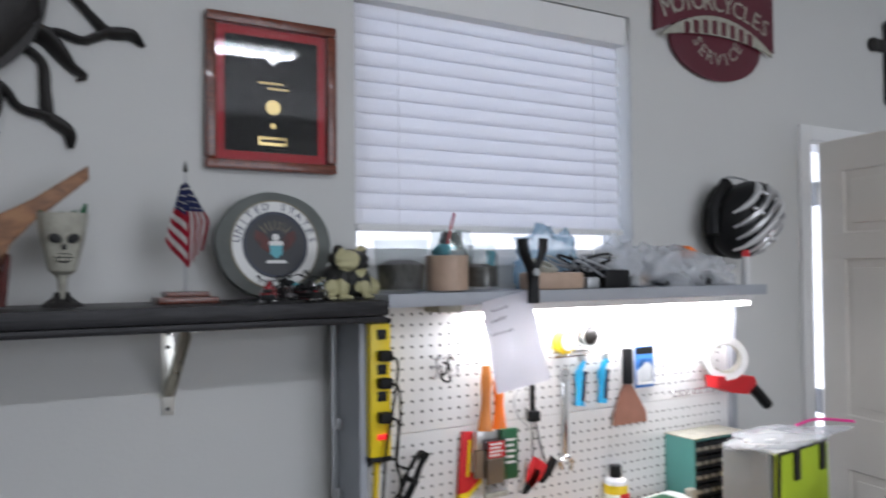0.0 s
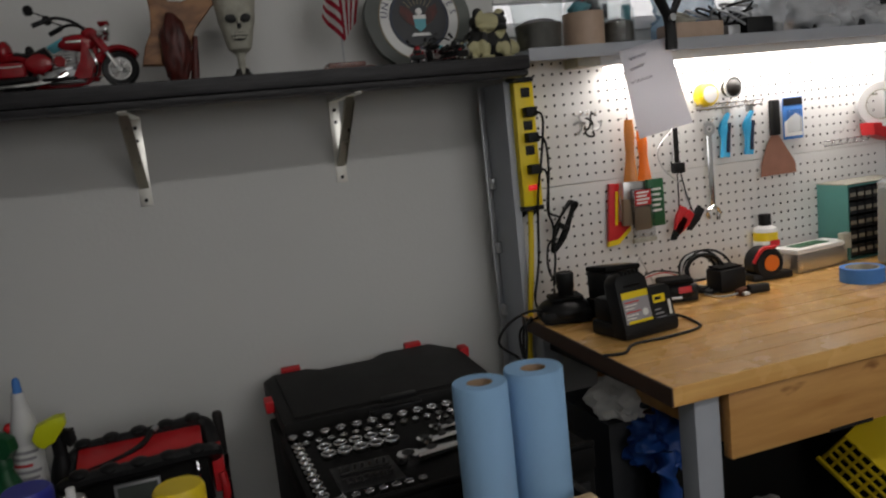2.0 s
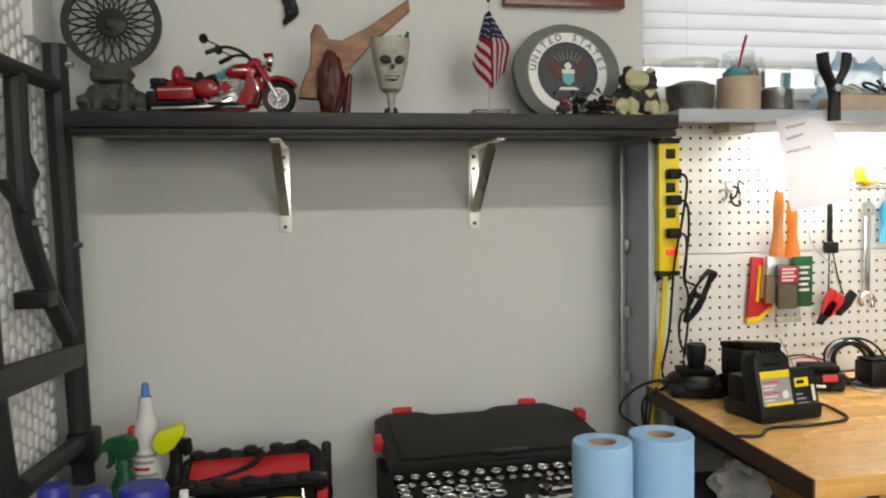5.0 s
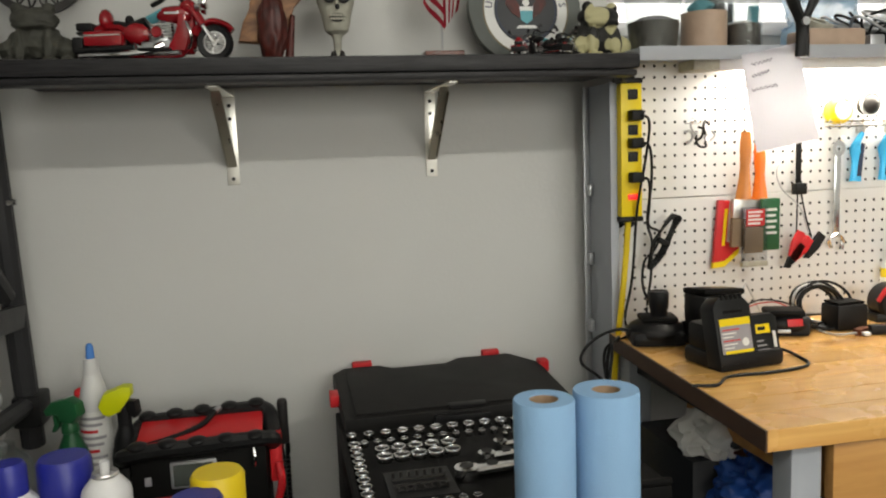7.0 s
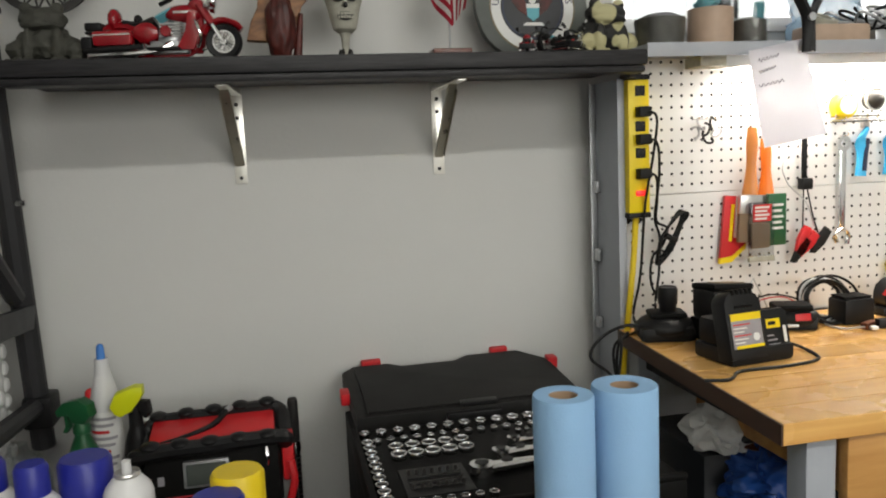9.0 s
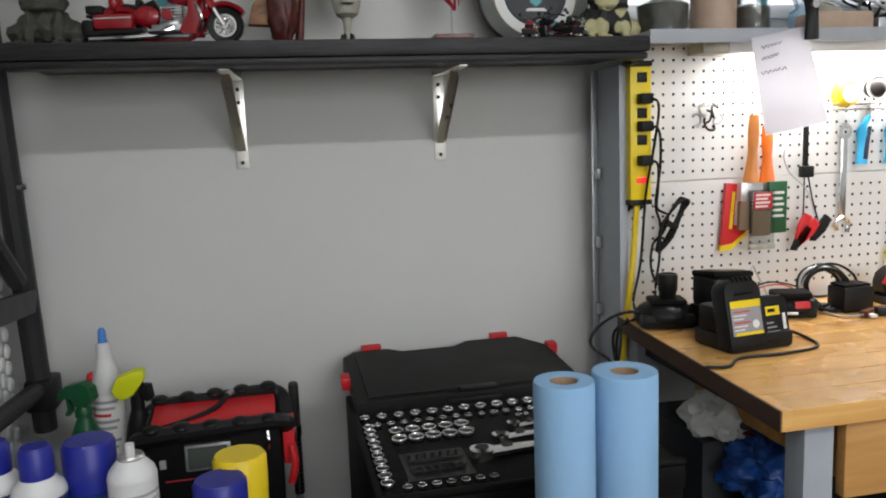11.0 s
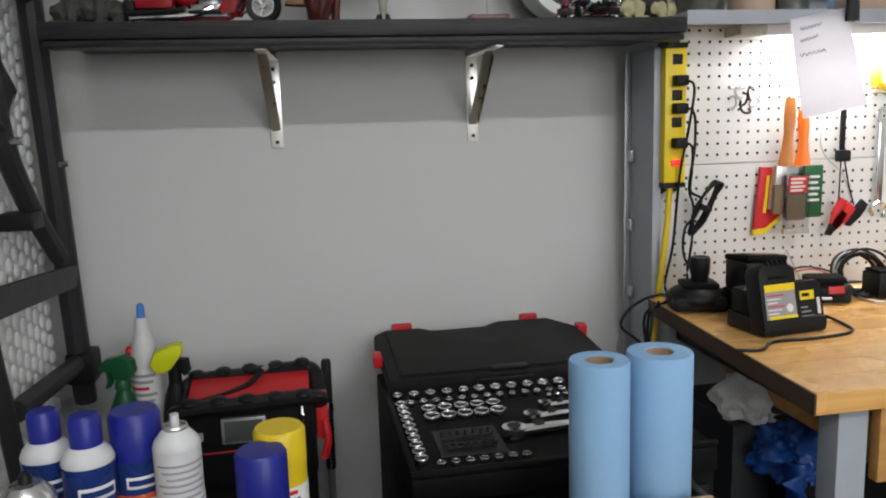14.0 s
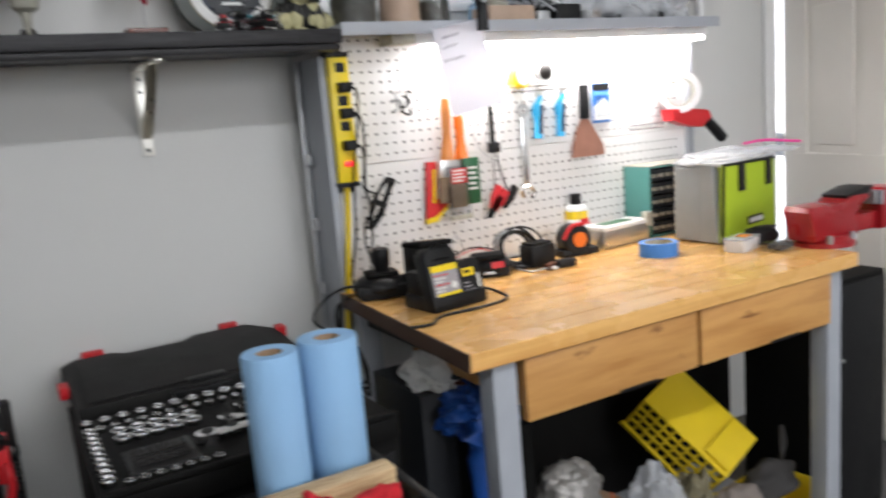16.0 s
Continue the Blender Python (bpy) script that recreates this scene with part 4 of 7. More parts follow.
part("bark_edge", tube([(0.034, -0.012, 0.004), (0.040, -0.016, 0.05), (0.046, -0.014, 0.09)], 0.007, 7, 4, radii=[0.010, 0.008, 0.005]), "drift_red", dw)

gb = lathe([(0, 0.056), (0.014, 0.057), (0.023, 0.064), (0.027, 0.080), (0.031, 0.10), (0.0365, 0.118), (0.038, 0.135), (0.042, 0.160), (0.0425, 0.166), (0.039, 0.166), (0.033, 0.145), (0, 0.142)], 32)
for v in gb.verts:
    if v.co.y < -0.004:
        f_ = min(1, -v.co.y / 0.03)
        z, x = v.co.z, abs(v.co.x)
        brow = math.exp(-((z - 0.134) / 0.006) ** 2) * 0.005
        eye_ = math.exp(-((z - 0.121) / 0.008) ** 2 - ((x - 0.014) / 0.008) ** 2) * 0.009
        cheek = math.exp(-((z - 0.106) / 0.008) ** 2 - ((x - 0.022) / 0.008) ** 2) * 0.006
        v.co.y -= f_ * (brow + cheek - eye_)
blob(0.004, 0.006, 0.010, 2, 0, 1, (0, -0.036, 0.112), gb)
gob = thing("skull_goblet", pose(-0.226, -0.15, ST) @ Matrix.Scale(1.09, 4), "bone-coloured resin goblet moulded as a grinning skull", "goblet")
part("bowl", gb, "bone", gob)
part("stem", lathe([(0.012, 0.006), (0.009, 0.014), (0.0075, 0.03), (0.0085, 0.048), (0.013, 0.058), (0, 0.060)], 16), "bone", gob)
fb = lathe([(0, 0), (0.037, 0), (0.034, 0.005), (0.018, 0.010), (0.012, 0.014), (0, 0.014)], 24)
for k in range(5):
    a = k * 2 * math.pi / 5 + 0.3
    tube([(0.026 * math.cos(a), 0.026 * math.sin(a), 0.004), (0.013 * math.cos(a), 0.013 * math.sin(a), 0.014), (0.011 * math.cos(a), 0.011 * math.sin(a), 0.026)], 0.004, 6, 3, radii=[0.005, 0.005, 0.002], bm=fb)
part("foot", fb, "bronze", gob, "dark clawed foot")
# black blobs paint the shade of the skull's hollows
for sx in (-1, 1):
    part("eye_socket", turn(blob(0.0120, 0.005, 0.0085, 2), pose(sx * 0.0145, -0.0350, 0.1205, 0, sx * -16, sx * 20)), "hole", gob)
part("nose_hole", blob(0.0045, 0.005, 0.006, 2, 0, 1, (0, -0.0385, 0.1055)), "hole", gob)
part("mouth", turn(blob(0.0165, 0.004, 0.0098, 2), pose(0, -0.0290, 0.0870, -10, 0, 0)), "hole", gob)
for row, zz in ((0, 0.0905), (1, 0.0835)):
    for k in range(6):
        x = -0.0125 + 0.005 * k
        part("tooth", turn(box(x - 0.0021, x + 0.0021, -0.0365 + abs(x) * 0.35, -0.0300 + abs(x) * 0.35, zz - 0.0026, zz + 0.0026, 0.0006, 1), I), "bone", gob)
fl = bmesh.new()
for k in range(12):
    a = k * 0.62
    tube([(0.02 * math.cos(a), 0.02 * math.sin(a), 0.0), (0.032 * math.cos(a), 0.032 * math.sin(a), 0.008), (0.042 * math.cos(a + 0.3), 0.042 * math.sin(a + 0.3), 0.010 + 0.004 * (k % 3))], 0.007, 6, 3, radii=[0.006, 0.009, 0.002], flat=0.25, bm=fl)
tube([(0.02, 0, 0.0), (0.034, 0, 0.012), (0.042, 0.0, 0.034)], 0.008, 6, 3, radii=[0.006, 0.010, 0.003], flat=0.4, bm=fl)
solid("goblet_leaves", fl, "green", pose(-0.226, -0.15, ST + 0.168), "dark green leaves lying in the goblet", "leaves")

# small flag on a stand
fg = thing("desk_flag", pose(0.006, -0.15, ST) @ Matrix.Scale(1.11, 4), "small striped and starred flag on a wooden stand", "flag")
part("base", box(-0.055, 0.055, -0.035, 0.035, 0, 0.012, 0.003, bm=box(-0.04, 0.04, -0.025, 0.025, 0.012, 0.022, 0.003)), "mahogany", fg)
part("pole", cyl((0, 0, 0.02), (0, 0, 0.250), 0.0022, seg=8), "galv", fg)
part("finial", lathe([(0, 0.270), (0.0035, 0.258), (0.0045, 0.250), (0, 0.244)], 10), "bronze", fg)
M["flag_white"] = mat("flag_white", (0.62, 0.60, 0.58), 0.85)
M["flag_red"] = mat("flag_red", (0.36, 0.012, 0.03), 0.85)
M["flag_blue"] = mat("flag_blue", (0.015, 0.022, 0.09), 0.85)


def drape(side, u, v):
    """A point of the cloth that hangs to one side of its pole: u outwards, v downwards."""
    if side < 0:
        e = (-0.008 - 0.030 * v, 0.222 - 0.105 * v)
    elif v < 0.45:
        e = (0.006 + 0.091 * v, 0.224 - 0.150 * v)
    else:
        e = (0.047 - 0.026 * (v - 0.45), 0.1565 - 0.10 * (v - 0.45))
    px, pz = 0.004 * v, 0.228 - 0.162 * v
    y = -0.004 - 0.016 * math.sin(u * 5.0 + v * 1.5) * (0.3 + 0.7 * v) * u
    return Vector((px + (e[0] - px) * u, y, pz + (e[1] - pz) * u))


def cloth(side, u0, u1, v0, v1, out=0.0):
    b = bmesh.new()
    rows_ = [[b.verts.new(drape(side, u, v) + Vector((0, out, 0))) for u in np.linspace(u0, u1, 7)] for v in np.linspace(v0, v1, 9)]
    for r0, r1 in zip(rows_, rows_[1:]):
        for i in range(6):
            b.faces.new((r0[i], r0[i + 1], r1[i + 1], r1[i]))
    bmesh.ops.solidify(b, geom=b.faces[:], thickness=0.0008)
    return b


for k in range(7):
    part("stripe", cloth(-1, 0, 1, 0.40 + 0.60 * k / 7, 0.40 + 0.60 * (k + 1) / 7), "flag_white" if k % 2 else "flag_red", fg)
    part("stripe", cloth(1, k / 7, (k + 1) / 7, 0.34, 1.0), "flag_white" if k % 2 else "flag_red", fg)
for side, vv in ((-1, 0.40), (1, 0.34)):
    cant = part("canton", cloth(side, 0, 1, 0.0, vv), "flag_blue", fg)
    st = bmesh.new()
    for i in range(3):
        for j in range(4):
            blob(0.0017, 0.0008, 0.0017, 1, 0, 1, drape(side, (i + 0.5 + 0.4 * (j % 2)) / 3.6, (j + 0.9) / 4.4 * vv) + Vector((0, -0.0022, 0)), st)
    tagged(part("star_field", st, "flag_white", cant), kind="stuff")

# round slate plaque with an emblem
SX, SZ_ = 0.138, 0.125
pl = thing("round_slate_plaque", pose(0.222, -0.075, ST + 0.124, -7, 0, 0), "round grey slate plaque with a painted eagle emblem", "plaque")
ou = [(SX * (1 + 0.03 * noise.noise(Vector((math.cos(a) * 2, math.sin(a) * 2, 1)))) * math.cos(a), SZ_ * (1 + 0.03 * noise.noise(Vector((math.cos(a) * 2, math.sin(a) * 2, 4)))) * math.sin(a)) for a in np.linspace(0, 2 * math.pi, 40, endpoint=False)]
part("slate", slab(ou, -0.012, 0.012, 0.004), "slate", pl)
part("border", ring(0.078, 0.101, -0.0142, -0.012), "label_w", pl, "white painted ring")
part("gold_edge", ring(0.101, 0.1045, -0.0138, -0.012), "dull_gold", pl)
part("field", disc(0.0775, -0.0145, -0.012), "dark_field", pl)
part("rope_ring", ring(0.071, 0.0745, -0.0155, -0.0145), "navy", pl)
arc_text("UNITED STATES", 0.024, 0.0895, 172, 8, pl, "ink", (0, -0.0150, 0))
part("shield", slab([(-0.016, 0.004), (0.016, 0.004), (0.014, -0.022), (0, -0.033), (-0.014, -0.022)], -0.0165, -0.0145), "teal", pl)
part("eagle_head", turn(disc(0.0085, -0.0168, -0.0145, 14), Matrix.Translation((0, 0, 0.017))), "label_w", pl)
for s in (-1, 1):
    part("wing", slab([(s * 0.012, 0.004), (s * 0.026, 0.026), (s * 0.046, 0.034), (s * 0.05, 0.014), (s * 0.034, -0.008), (s * 0.014, -0.02)], -0.0162, -0.0145), "drift_red", pl)
part("shield_head", slab([(-0.016, 0.008), (0.016, 0.008), (0.016, -0.002), (-0.016, -0.002)], -0.0172, -0.0165), "label_w", pl)
for k in range(7):
    a = radians(50 + k * 13.3)
    part("ray", turn(box(-0.001, 0.001, -0.0158, -0.0145, 0.034, 0.056), Matrix.Rotation(HW - a, 4, "Y")), "dull_gold", pl)
part("banner", slab([(-0.02, -0.036), (0.02, -0.036), (0.026, -0.043), (-0.026, -0.043)], -0.0162, -0.0145), "label_w", pl)

# ---- things on the wall ----
sn = thing("sun_wall_ornament", pose(-0.45, -0.004, 2.15), "dark metal sun ornament with wavy rays on the wall", "wall ornament")
part("face", blob(0.19, 0.045, 0.19, 3, 0.12, 4, (0, -0.03, 0)), "bronze", sn)
part("face_ring", ring(0.155, 0.205, -0.03, -0.004), "bronze", sn)
for k in range(9):
    for odd in (0, 1):
        a = radians(-90 + 40 * k + 22 * odd)
        e = Vector((math.cos(a), 0, math.sin(a)))
        t_ = Vector((-math.sin(a), 0, math.cos(a)))
        if odd:
            part("ray", tube([e * 0.17 + t_ * 0.004, e * 0.215 + t_ * 0.016, e * 0.255 + t_ * 0.004, e * 0.290 - t_ * 0.010, e * 0.318 - t_ * 0.014, e * 0.312 - t_ * 0.030], 0.02, 10, 5, radii=[0.036, 0.034, 0.028, 0.018, 0.013, 0.004], flat=0.4), "bronze", sn)
        else:
            for s in (-1, 1):
                part("ray", tube([e * 0.185 + t_ * s * 0.050, e * 0.235 + t_ * (s * 0.046 + 0.012), e * 0.285 + t_ * (s * 0.030 - 0.006), e * 0.33 - t_ * 0.004, e * 0.375 + t_ * 0.006, e * 0.405 - t_ * 0.012], 0.015, 10, 5, radii=[0.013, 0.013, 0.013, 0.018, 0.019, 0.006], flat=0.5), "bronze", sn)
for ob in sn.children:
    ob.location.y = -0.012

pq = thing("framed_award", pose(0.241, 0, 1.991), "award in a mahogany frame with red mat and glass", "picture frame")
FW, FH = 0.161, 0.184
for x0, x1, z0, z1 in ((-FW, FW, FH - 0.024, FH), (-FW, FW, -FH, -FH + 0.024), (-FW, -FW + 0.024, -FH + 0.024, FH - 0.024), (FW - 0.024, FW, -FH + 0.024, FH - 0.024)):
    part("frame_bar", box(x0, x1, -0.028, 0, z0, z1, 0.006), "mahogany", pq)
part("mat_board", box(-FW + 0.024, FW - 0.024, -0.010, -0.006, -FH + 0.024, FH - 0.024), "mat_red", pq, "red mat board")
part("backing", box(-FW + 0.046, FW - 0.046, -0.0125, -0.0102, -FH + 0.046, FH - 0.046), "blackfelt", pq, "black felt backing")
part("medal", turn(disc(0.0185, -0.018, -0.013, 24, bev=0.001), Matrix.Translation((0.0, 0, -0.030))), "gold", pq)
part("medal", turn(disc(0.007, -0.016, -0.013, 14), Matrix.Translation((0.0, 0, -0.074))), "gold", pq)
part("badge", slab([(-0.018, 0.112), (-0.006, 0.104), (0.006, 0.104), (0.018, 0.112), (0.012, 0.082), (0, 0.072), (-0.012, 0.082)], -0.016, -0.013, 0.001), "can_metal", pq)
part("name_plate", box(-0.036, 0.036, -0.0155, -0.013, -0.122, -0.1, 0.001), "gold", pq)
part("name_bar", box(-0.030, 0.030, -0.0162, -0.0155, -0.1145, -0.1075), "black", pq)
part("text_bar", box(-0.034, 0.026, -0.0135, -0.0126, 0.027, 0.031), "gold", pq)
part("text_bar", box(-0.012, 0.04, -0.0135, -0.0126, 0.014, 0.018), "gold", pq)
gl = part("pane", box(-FW + 0.02, FW - 0.02, -0.021, -0.0195, -FH + 0.02, FH - 0.02), "glass", pq)

sg = thing("shield_wall_sign", pose(1.813, -0.004, 2.34), "maroon shield-shaped metal garage sign on the wall", "sign")
part("upper_panel", slab([(-0.295, 0.0), (-0.15, 0.06), (0.0, 0.075), (0.15, 0.06), (0.295, 0.0), (0.295, 0.28), (-0.295, 0.28)], -0.02, 0, 0.003), "maroon", sg)
lo = [(0.225 * math.cos(a), -0.005 + 0.128 * math.sin(a)) for a in np.linspace(math.pi, 2 * math.pi, 24)]
part("lower_panel", slab(lo + [(0.2, 0.05), (-0.2, 0.05)], -0.016, 0, 0.003), "maroon", sg)
bn = [(-0.28, -0.02)] + [(x, 0.085 - 1.2 * x * x) for x in np.linspace(-0.27, 0.27, 15)] + [(0.28, -0.02)] + [(x, 0.018 - 0.42 * x * x) for x in np.linspace(0.25, -0.25, 11)]
part("banner", slab(bn, -0.026, -0.02, 0.001), "bone", sg, "pale curved banner")
for k in range(8):
    x = -0.16 + k * 0.045
    part("banner_bar", box(x - 0.012, x + 0.012, -0.0275, -0.026, 0.022 - 0.8 * x * x, 0.068 - 0.9 * x * x), "maroon", sg)
arc_text("MOTORCYCLES", 0.085, 0.62, 113, 67, sg, "bone", (0, -0.0215, -0.49))
arc_text("SERVICE", 0.062, 0.115, 208, 332, sg, "bone", (0, -0.0175, 0.035), True, 0.85)

cr = thing("wall_cross", pose(2.858, -0.002, 2.228), "dark wooden cross with rounded ends on the wall", "cross")
part("upright", box(-0.022, 0.022, -0.018, 0, 0, 0.32, 0.005), "bronze", cr)
part("crossbar", box(-0.095, 0.095, -0.02, 0, 0.215, 0.262, 0.005), "bronze", cr)
for x, z in ((-0.105, 0.238), (0.105, 0.238), (0.0, 0.322)):
    part("end_knob", turn(disc(0.028, -0.021, -0.001, 16, bev=0.004), Matrix.Translation((x, 0, z))), "bronze", cr)

# bicycle helmet hanging beside the window
hm = thing("bicycle_helmet", pose(1.83, -0.105, 1.725, 0, 14, 0), "silver bicycle helmet with black vents hanging on the wall", "helmet")
hs = blob(0.115, 0.105, 0.135, 4)
for v in hs.verts:
    v.co.z += 0.015 * math.sin(v.co.x * 20)
    if v.co.y > 0.06:
        v.co.y = 0.06
part("shell", hs, "black", hm)
part("liner", blob(0.112, 0.03, 0.13, 3, c=(-0.012, 0.066, 0)), "black", hm)
part("visor_edge", tube([(-0.115, 0.02, -0.08), (-0.12, 0.03, 0.02), (-0.08, 0.03, 0.11)], 0.02, 8, 4), "black", hm)


def on_shell(x, z, out):
    d2 = max(0.0, 1 - (x / 0.115) ** 2 - (z / 0.135) ** 2)
    return (x, -0.105 * math.sqrt(d2) - out, z + 0.015 * math.sin(x * 20))


for k in range(6):
    o = -0.088 + 0.034 * k
    pts = [on_shell(o * 0.80 + u * 0.60, -o * 0.60 + u * 0.80, 0.003) for u in np.linspace(-0.125, 0.125, 17) if ((o * 0.80 + u * 0.60) / 0.115) ** 2 + ((-o * 0.60 + u * 0.80) / 0.135) ** 2 < 0.96]
    part("rib", tube(pts, 0.012, 8, 2, radii=[0.006, 0.0145, 0.0165, 0.0145, 0.006], flat=0.6), "silver" if k % 3 else "white_pl", hm)
for k, (x, z) in enumerate(((-0.055, 0.02), (-0.01, -0.055), (0.02, 0.055), (0.05, -0.015), (-0.03, 0.085), (0.035, -0.08))):
    part("bridge", tube([on_shell(x - 0.016, z + 0.010, 0.003), on_shell(x, z, 0.004), on_shell(x + 0.016, z - 0.010, 0.003)], 0.010, 8, 3, flat=0.6), "silver", hm)
part("hook", tube([(0, 0.104, 0.16), (0, 0.05, 0.15), (0, 0.0, 0.13)], 0.004, 6, 3), "galv", hm)

# ---- power strip and its cables ----
pw = thing("power_strip", pose(0.427, 0, 0), "yellow metal power strip with black ends and six outlets", "power strip")
part("body", box(-0.026, 0.026, -0.214, -0.172, 1.142, 1.446, 0.003), "yellow", pw)
for z0, z1 in ((1.446, 1.458), (1.130, 1.142)):
    part("end_cap", box(-0.028, 0.028, -0.216, -0.171, z0, z1, 0.003), "black", pw)
for z in (1.468, 1.122):
    for s in (-1, 1):
        part("mount_tab", turn(disc(0.009, -0.176, -0.171, 14), Matrix.Translation((s * 0.014, 0, z))), "black", pw)
for i, z in enumerate((1.421, 1.373, 1.341, 1.311, 1.280, 1.233)):
    o = part("outlet", box(-0.009, 0.015, -0.2165, -0.2135, z - 0.0115, z + 0.0115, 0.002), "black", pw)
    # thin black boxes paint the shade in the outlet slots
    for s in (-0.003, 0.008):
        part("slot", box(s - 0.001, s + 0.001, -0.2169, -0.2164, z - 0.001, z + 0.006), "hole", o)
M["switch"] = mat("red_switch", (0.8, 0.02, 0.02), 0.3, emit=0.6, bump=0)
part("switch", box(-0.010, 0.016, -0.219, -0.2135, 1.181, 1.194, 0.002), "switch", pw, "lit red rocker switch")
for i, (z, pts) in enumerate((
        (1.373, [(0.43, -0.235, 1.373), (0.452, -0.25, 1.36), (0.452, -0.235, 1.28), (0.434, -0.226, 1.16), (0.422, -0.222, 1.0), (0.40, -0.23, 0.90), (0.42, -0.27, 0.871), (0.47, -0.33, 0.869)]),
        (1.311, [(0.43, -0.235, 1.311), (0.456, -0.245, 1.30), (0.470, -0.225, 1.22), (0.466, -0.21, 1.13), (0.478, -0.21, 1.08), (0.47, -0.22, 1.0), (0.45, -0.24, 0.92), (0.46, -0.27, 0.88)]),
        (1.233, [(0.43, -0.235, 1.233), (0.455, -0.24, 1.225), (0.466, -0.222, 1.17), (0.47, -0.21, 1.12), (0.50, -0.205, 1.10), (0.49, -0.2, 1.06), (0.46, -0.205, 1.03), (0.455, -0.22, 0.96), (0.49, -0.27, 0.90), (0.52, -0.30, 0.88)]))):
    cb = thing("power_cable", pose(0, 0, 0), "black power cable plugged into the yellow strip", "cable", "power cables")
    part("plug", box(0.416, 0.446, -0.242, -0.217, z - 0.012, z + 0.012, 0.005), "rubber", cb)
    part("cord", tube(pts, 0.0032, 7, 8), "rubber", cb)
lc = thing("cable_bundle", pose(0.505, -0.205, 1.085, 0, 28, 0), "tied bundle of black cable hanging on the pegboard", "cable")
for k in range(4):
    part("loop", tube([(0.0, -0.004 * k, -0.075), (-0.012 - 0.003 * k, -0.004 * k, -0.02), (-0.006, -0.004 * k, 0.05), (0.004 + 0.004 * k, -0.004 * k, 0.062), (0.012, -0.004 * k, 0.03), (0.010 + 0.002 * k, -0.004 * k, -0.03), (0.002, -0.004 * k, -0.078)], 0.0035, 6, 5), "rubber", lc)
part("tie", box(-0.016, 0.016, -0.022, 0.006, -0.012, 0.0, 0.003), "rubber", lc)
yc = thing("extension_cord", pose(0, 0, 0), "yellow extension cord hanging below the power strip", "cable")
part("cord", tube([(0.423, -0.20, 1.132), (0.415, -0.205, 1.05), (0.402, -0.21, 0.95), (0.394, -0.205, 0.86), (0.385, -0.20, 0.74), (0.38, -0.22, 0.5), (0.37, -0.2, 0.006)], 0.0075, 8, 6), "yellow_pl", yc)
dc = thing("hanging_cable", pose(0, 0, 0), "loose black cables drooping beside the workbench", "cable")
part("cord", tube([(0.45, -0.30, 0.872), (0.36, -0.30, 0.90), (0.30, -0.28, 0.875), (0.27, -0.28, 0.83), (0.31, -0.30, 0.79), (0.33, -0.34, 0.74)], 0.0035, 7, 8), "rubber", dc)
for k in range(3):
    part("cord", tube([(0.40 - 0.02 * k, -0.24, 0.868), (0.33, -0.27 - 0.02 * k, 0.84), (0.315 - 0.012 * k, -0.36, 0.73 - 0.02 * k), (0.32, -0.45, 0.68 + 0.02 * k), (0.325, -0.40, 0.78)], 0.0035, 7, 8), "rubber", dc)
# ---- tools on the pegboard ----
TY = PY - 0.004


def peg(x, z, l=0.03):
    h = solid("peg_hook", tube([(0, 0.003, 0), (0, -l, 0), (0, -l - 0.004, 0.012)], 0.0017, 6, 2), "chrome", pose(x, PY - 0.001, z), "small steel pegboard hook", "hook", "pegboard hooks")
    return h


for x, z in ((0.585, 1.352), (0.605, 1.352), (0.628, 1.352), (0.72, 1.333), (0.75, 1.30), (0.876, 1.31), (0.988, 1.30), (1.046, 1.33), (1.127, 1.33), (1.213, 1.35), (1.287, 1.35), (1.45, 1.23), (1.5, 1.23)):
    peg(x, z)
for k, (x, z) in enumerate(((0.582, 1.318), (0.605, 1.325), (0.63, 1.32), (0.612, 1.305), (0.592, 1.342), (0.62, 1.342))):
    solid("spare_hook", tube([(-0.012, 0, 0.014), (0.0, -0.006, 0.016), (0.009, -0.004, 0.0), (0.002, 0.0, -0.013), (-0.009, -0.006, -0.009)], 0.0030, 6, 4), "bronze" if k % 2 else "galv", pose(x, TY - 0.016 - 0.003 * (k % 3), z, 0, 40 * k, 20), "small steel spare hook in a hanging cluster", "hook", "spare hooks")


def brush(m, handle, length, w, bristle, label):
    t = thing("paint_brush", m, label, "paint brush", "paint brushes")
    part("handle", tube([(0, 0, 0), (0, -0.003, -length * 0.4), (0, -0.004, -length)], 0.01, 10, 4, radii=[0.011, 0.014, 0.011, 0.019], flat=0.5), handle, t)
    part("ferrule", box(-w, w, -0.011, 0.003, -length - 0.045, -length, 0.002), "can_metal", t)
    part("bristles", box(-w, w, -0.010, 0.002, -length - 0.115, -length - 0.045, 0.003), bristle, t)
    return t


brush(pose(0.724, TY - 0.03, 1.328, 0, 3, 0), "orange_tan", 0.16, 0.028, "brush", "paint brush with an orange varnished handle")
brush(pose(0.770, TY - 0.014, 1.300, 0, 0, 0), "orange", 0.135, 0.026, "brush", "paint brush with an orange handle in a sleeve")
t = thing("brush_package", pose(0.693, TY - 0.004, 1.165, 0, 5, 0), "red and yellow cardboard brush sleeve on the pegboard", "package")
part("sleeve", slab([(-0.03, 0), (0.0, 0), (0.0, -0.10), (0.035, -0.105), (0.035, -0.125), (0.0, -0.16), (-0.03, -0.165)], -0.010, 0, 0.001), "red", t)
part("stripe", slab([(-0.0305, -0.152), (0.0, -0.146), (0.036, -0.113), (0.036, -0.126), (0.0, -0.161), (-0.0305, -0.166)], -0.0108, -0.0005), "yellow", t)
part("stripe", box(-0.012, -0.004, -0.0112, -0.010, -0.11, -0.02), "yellow", t)
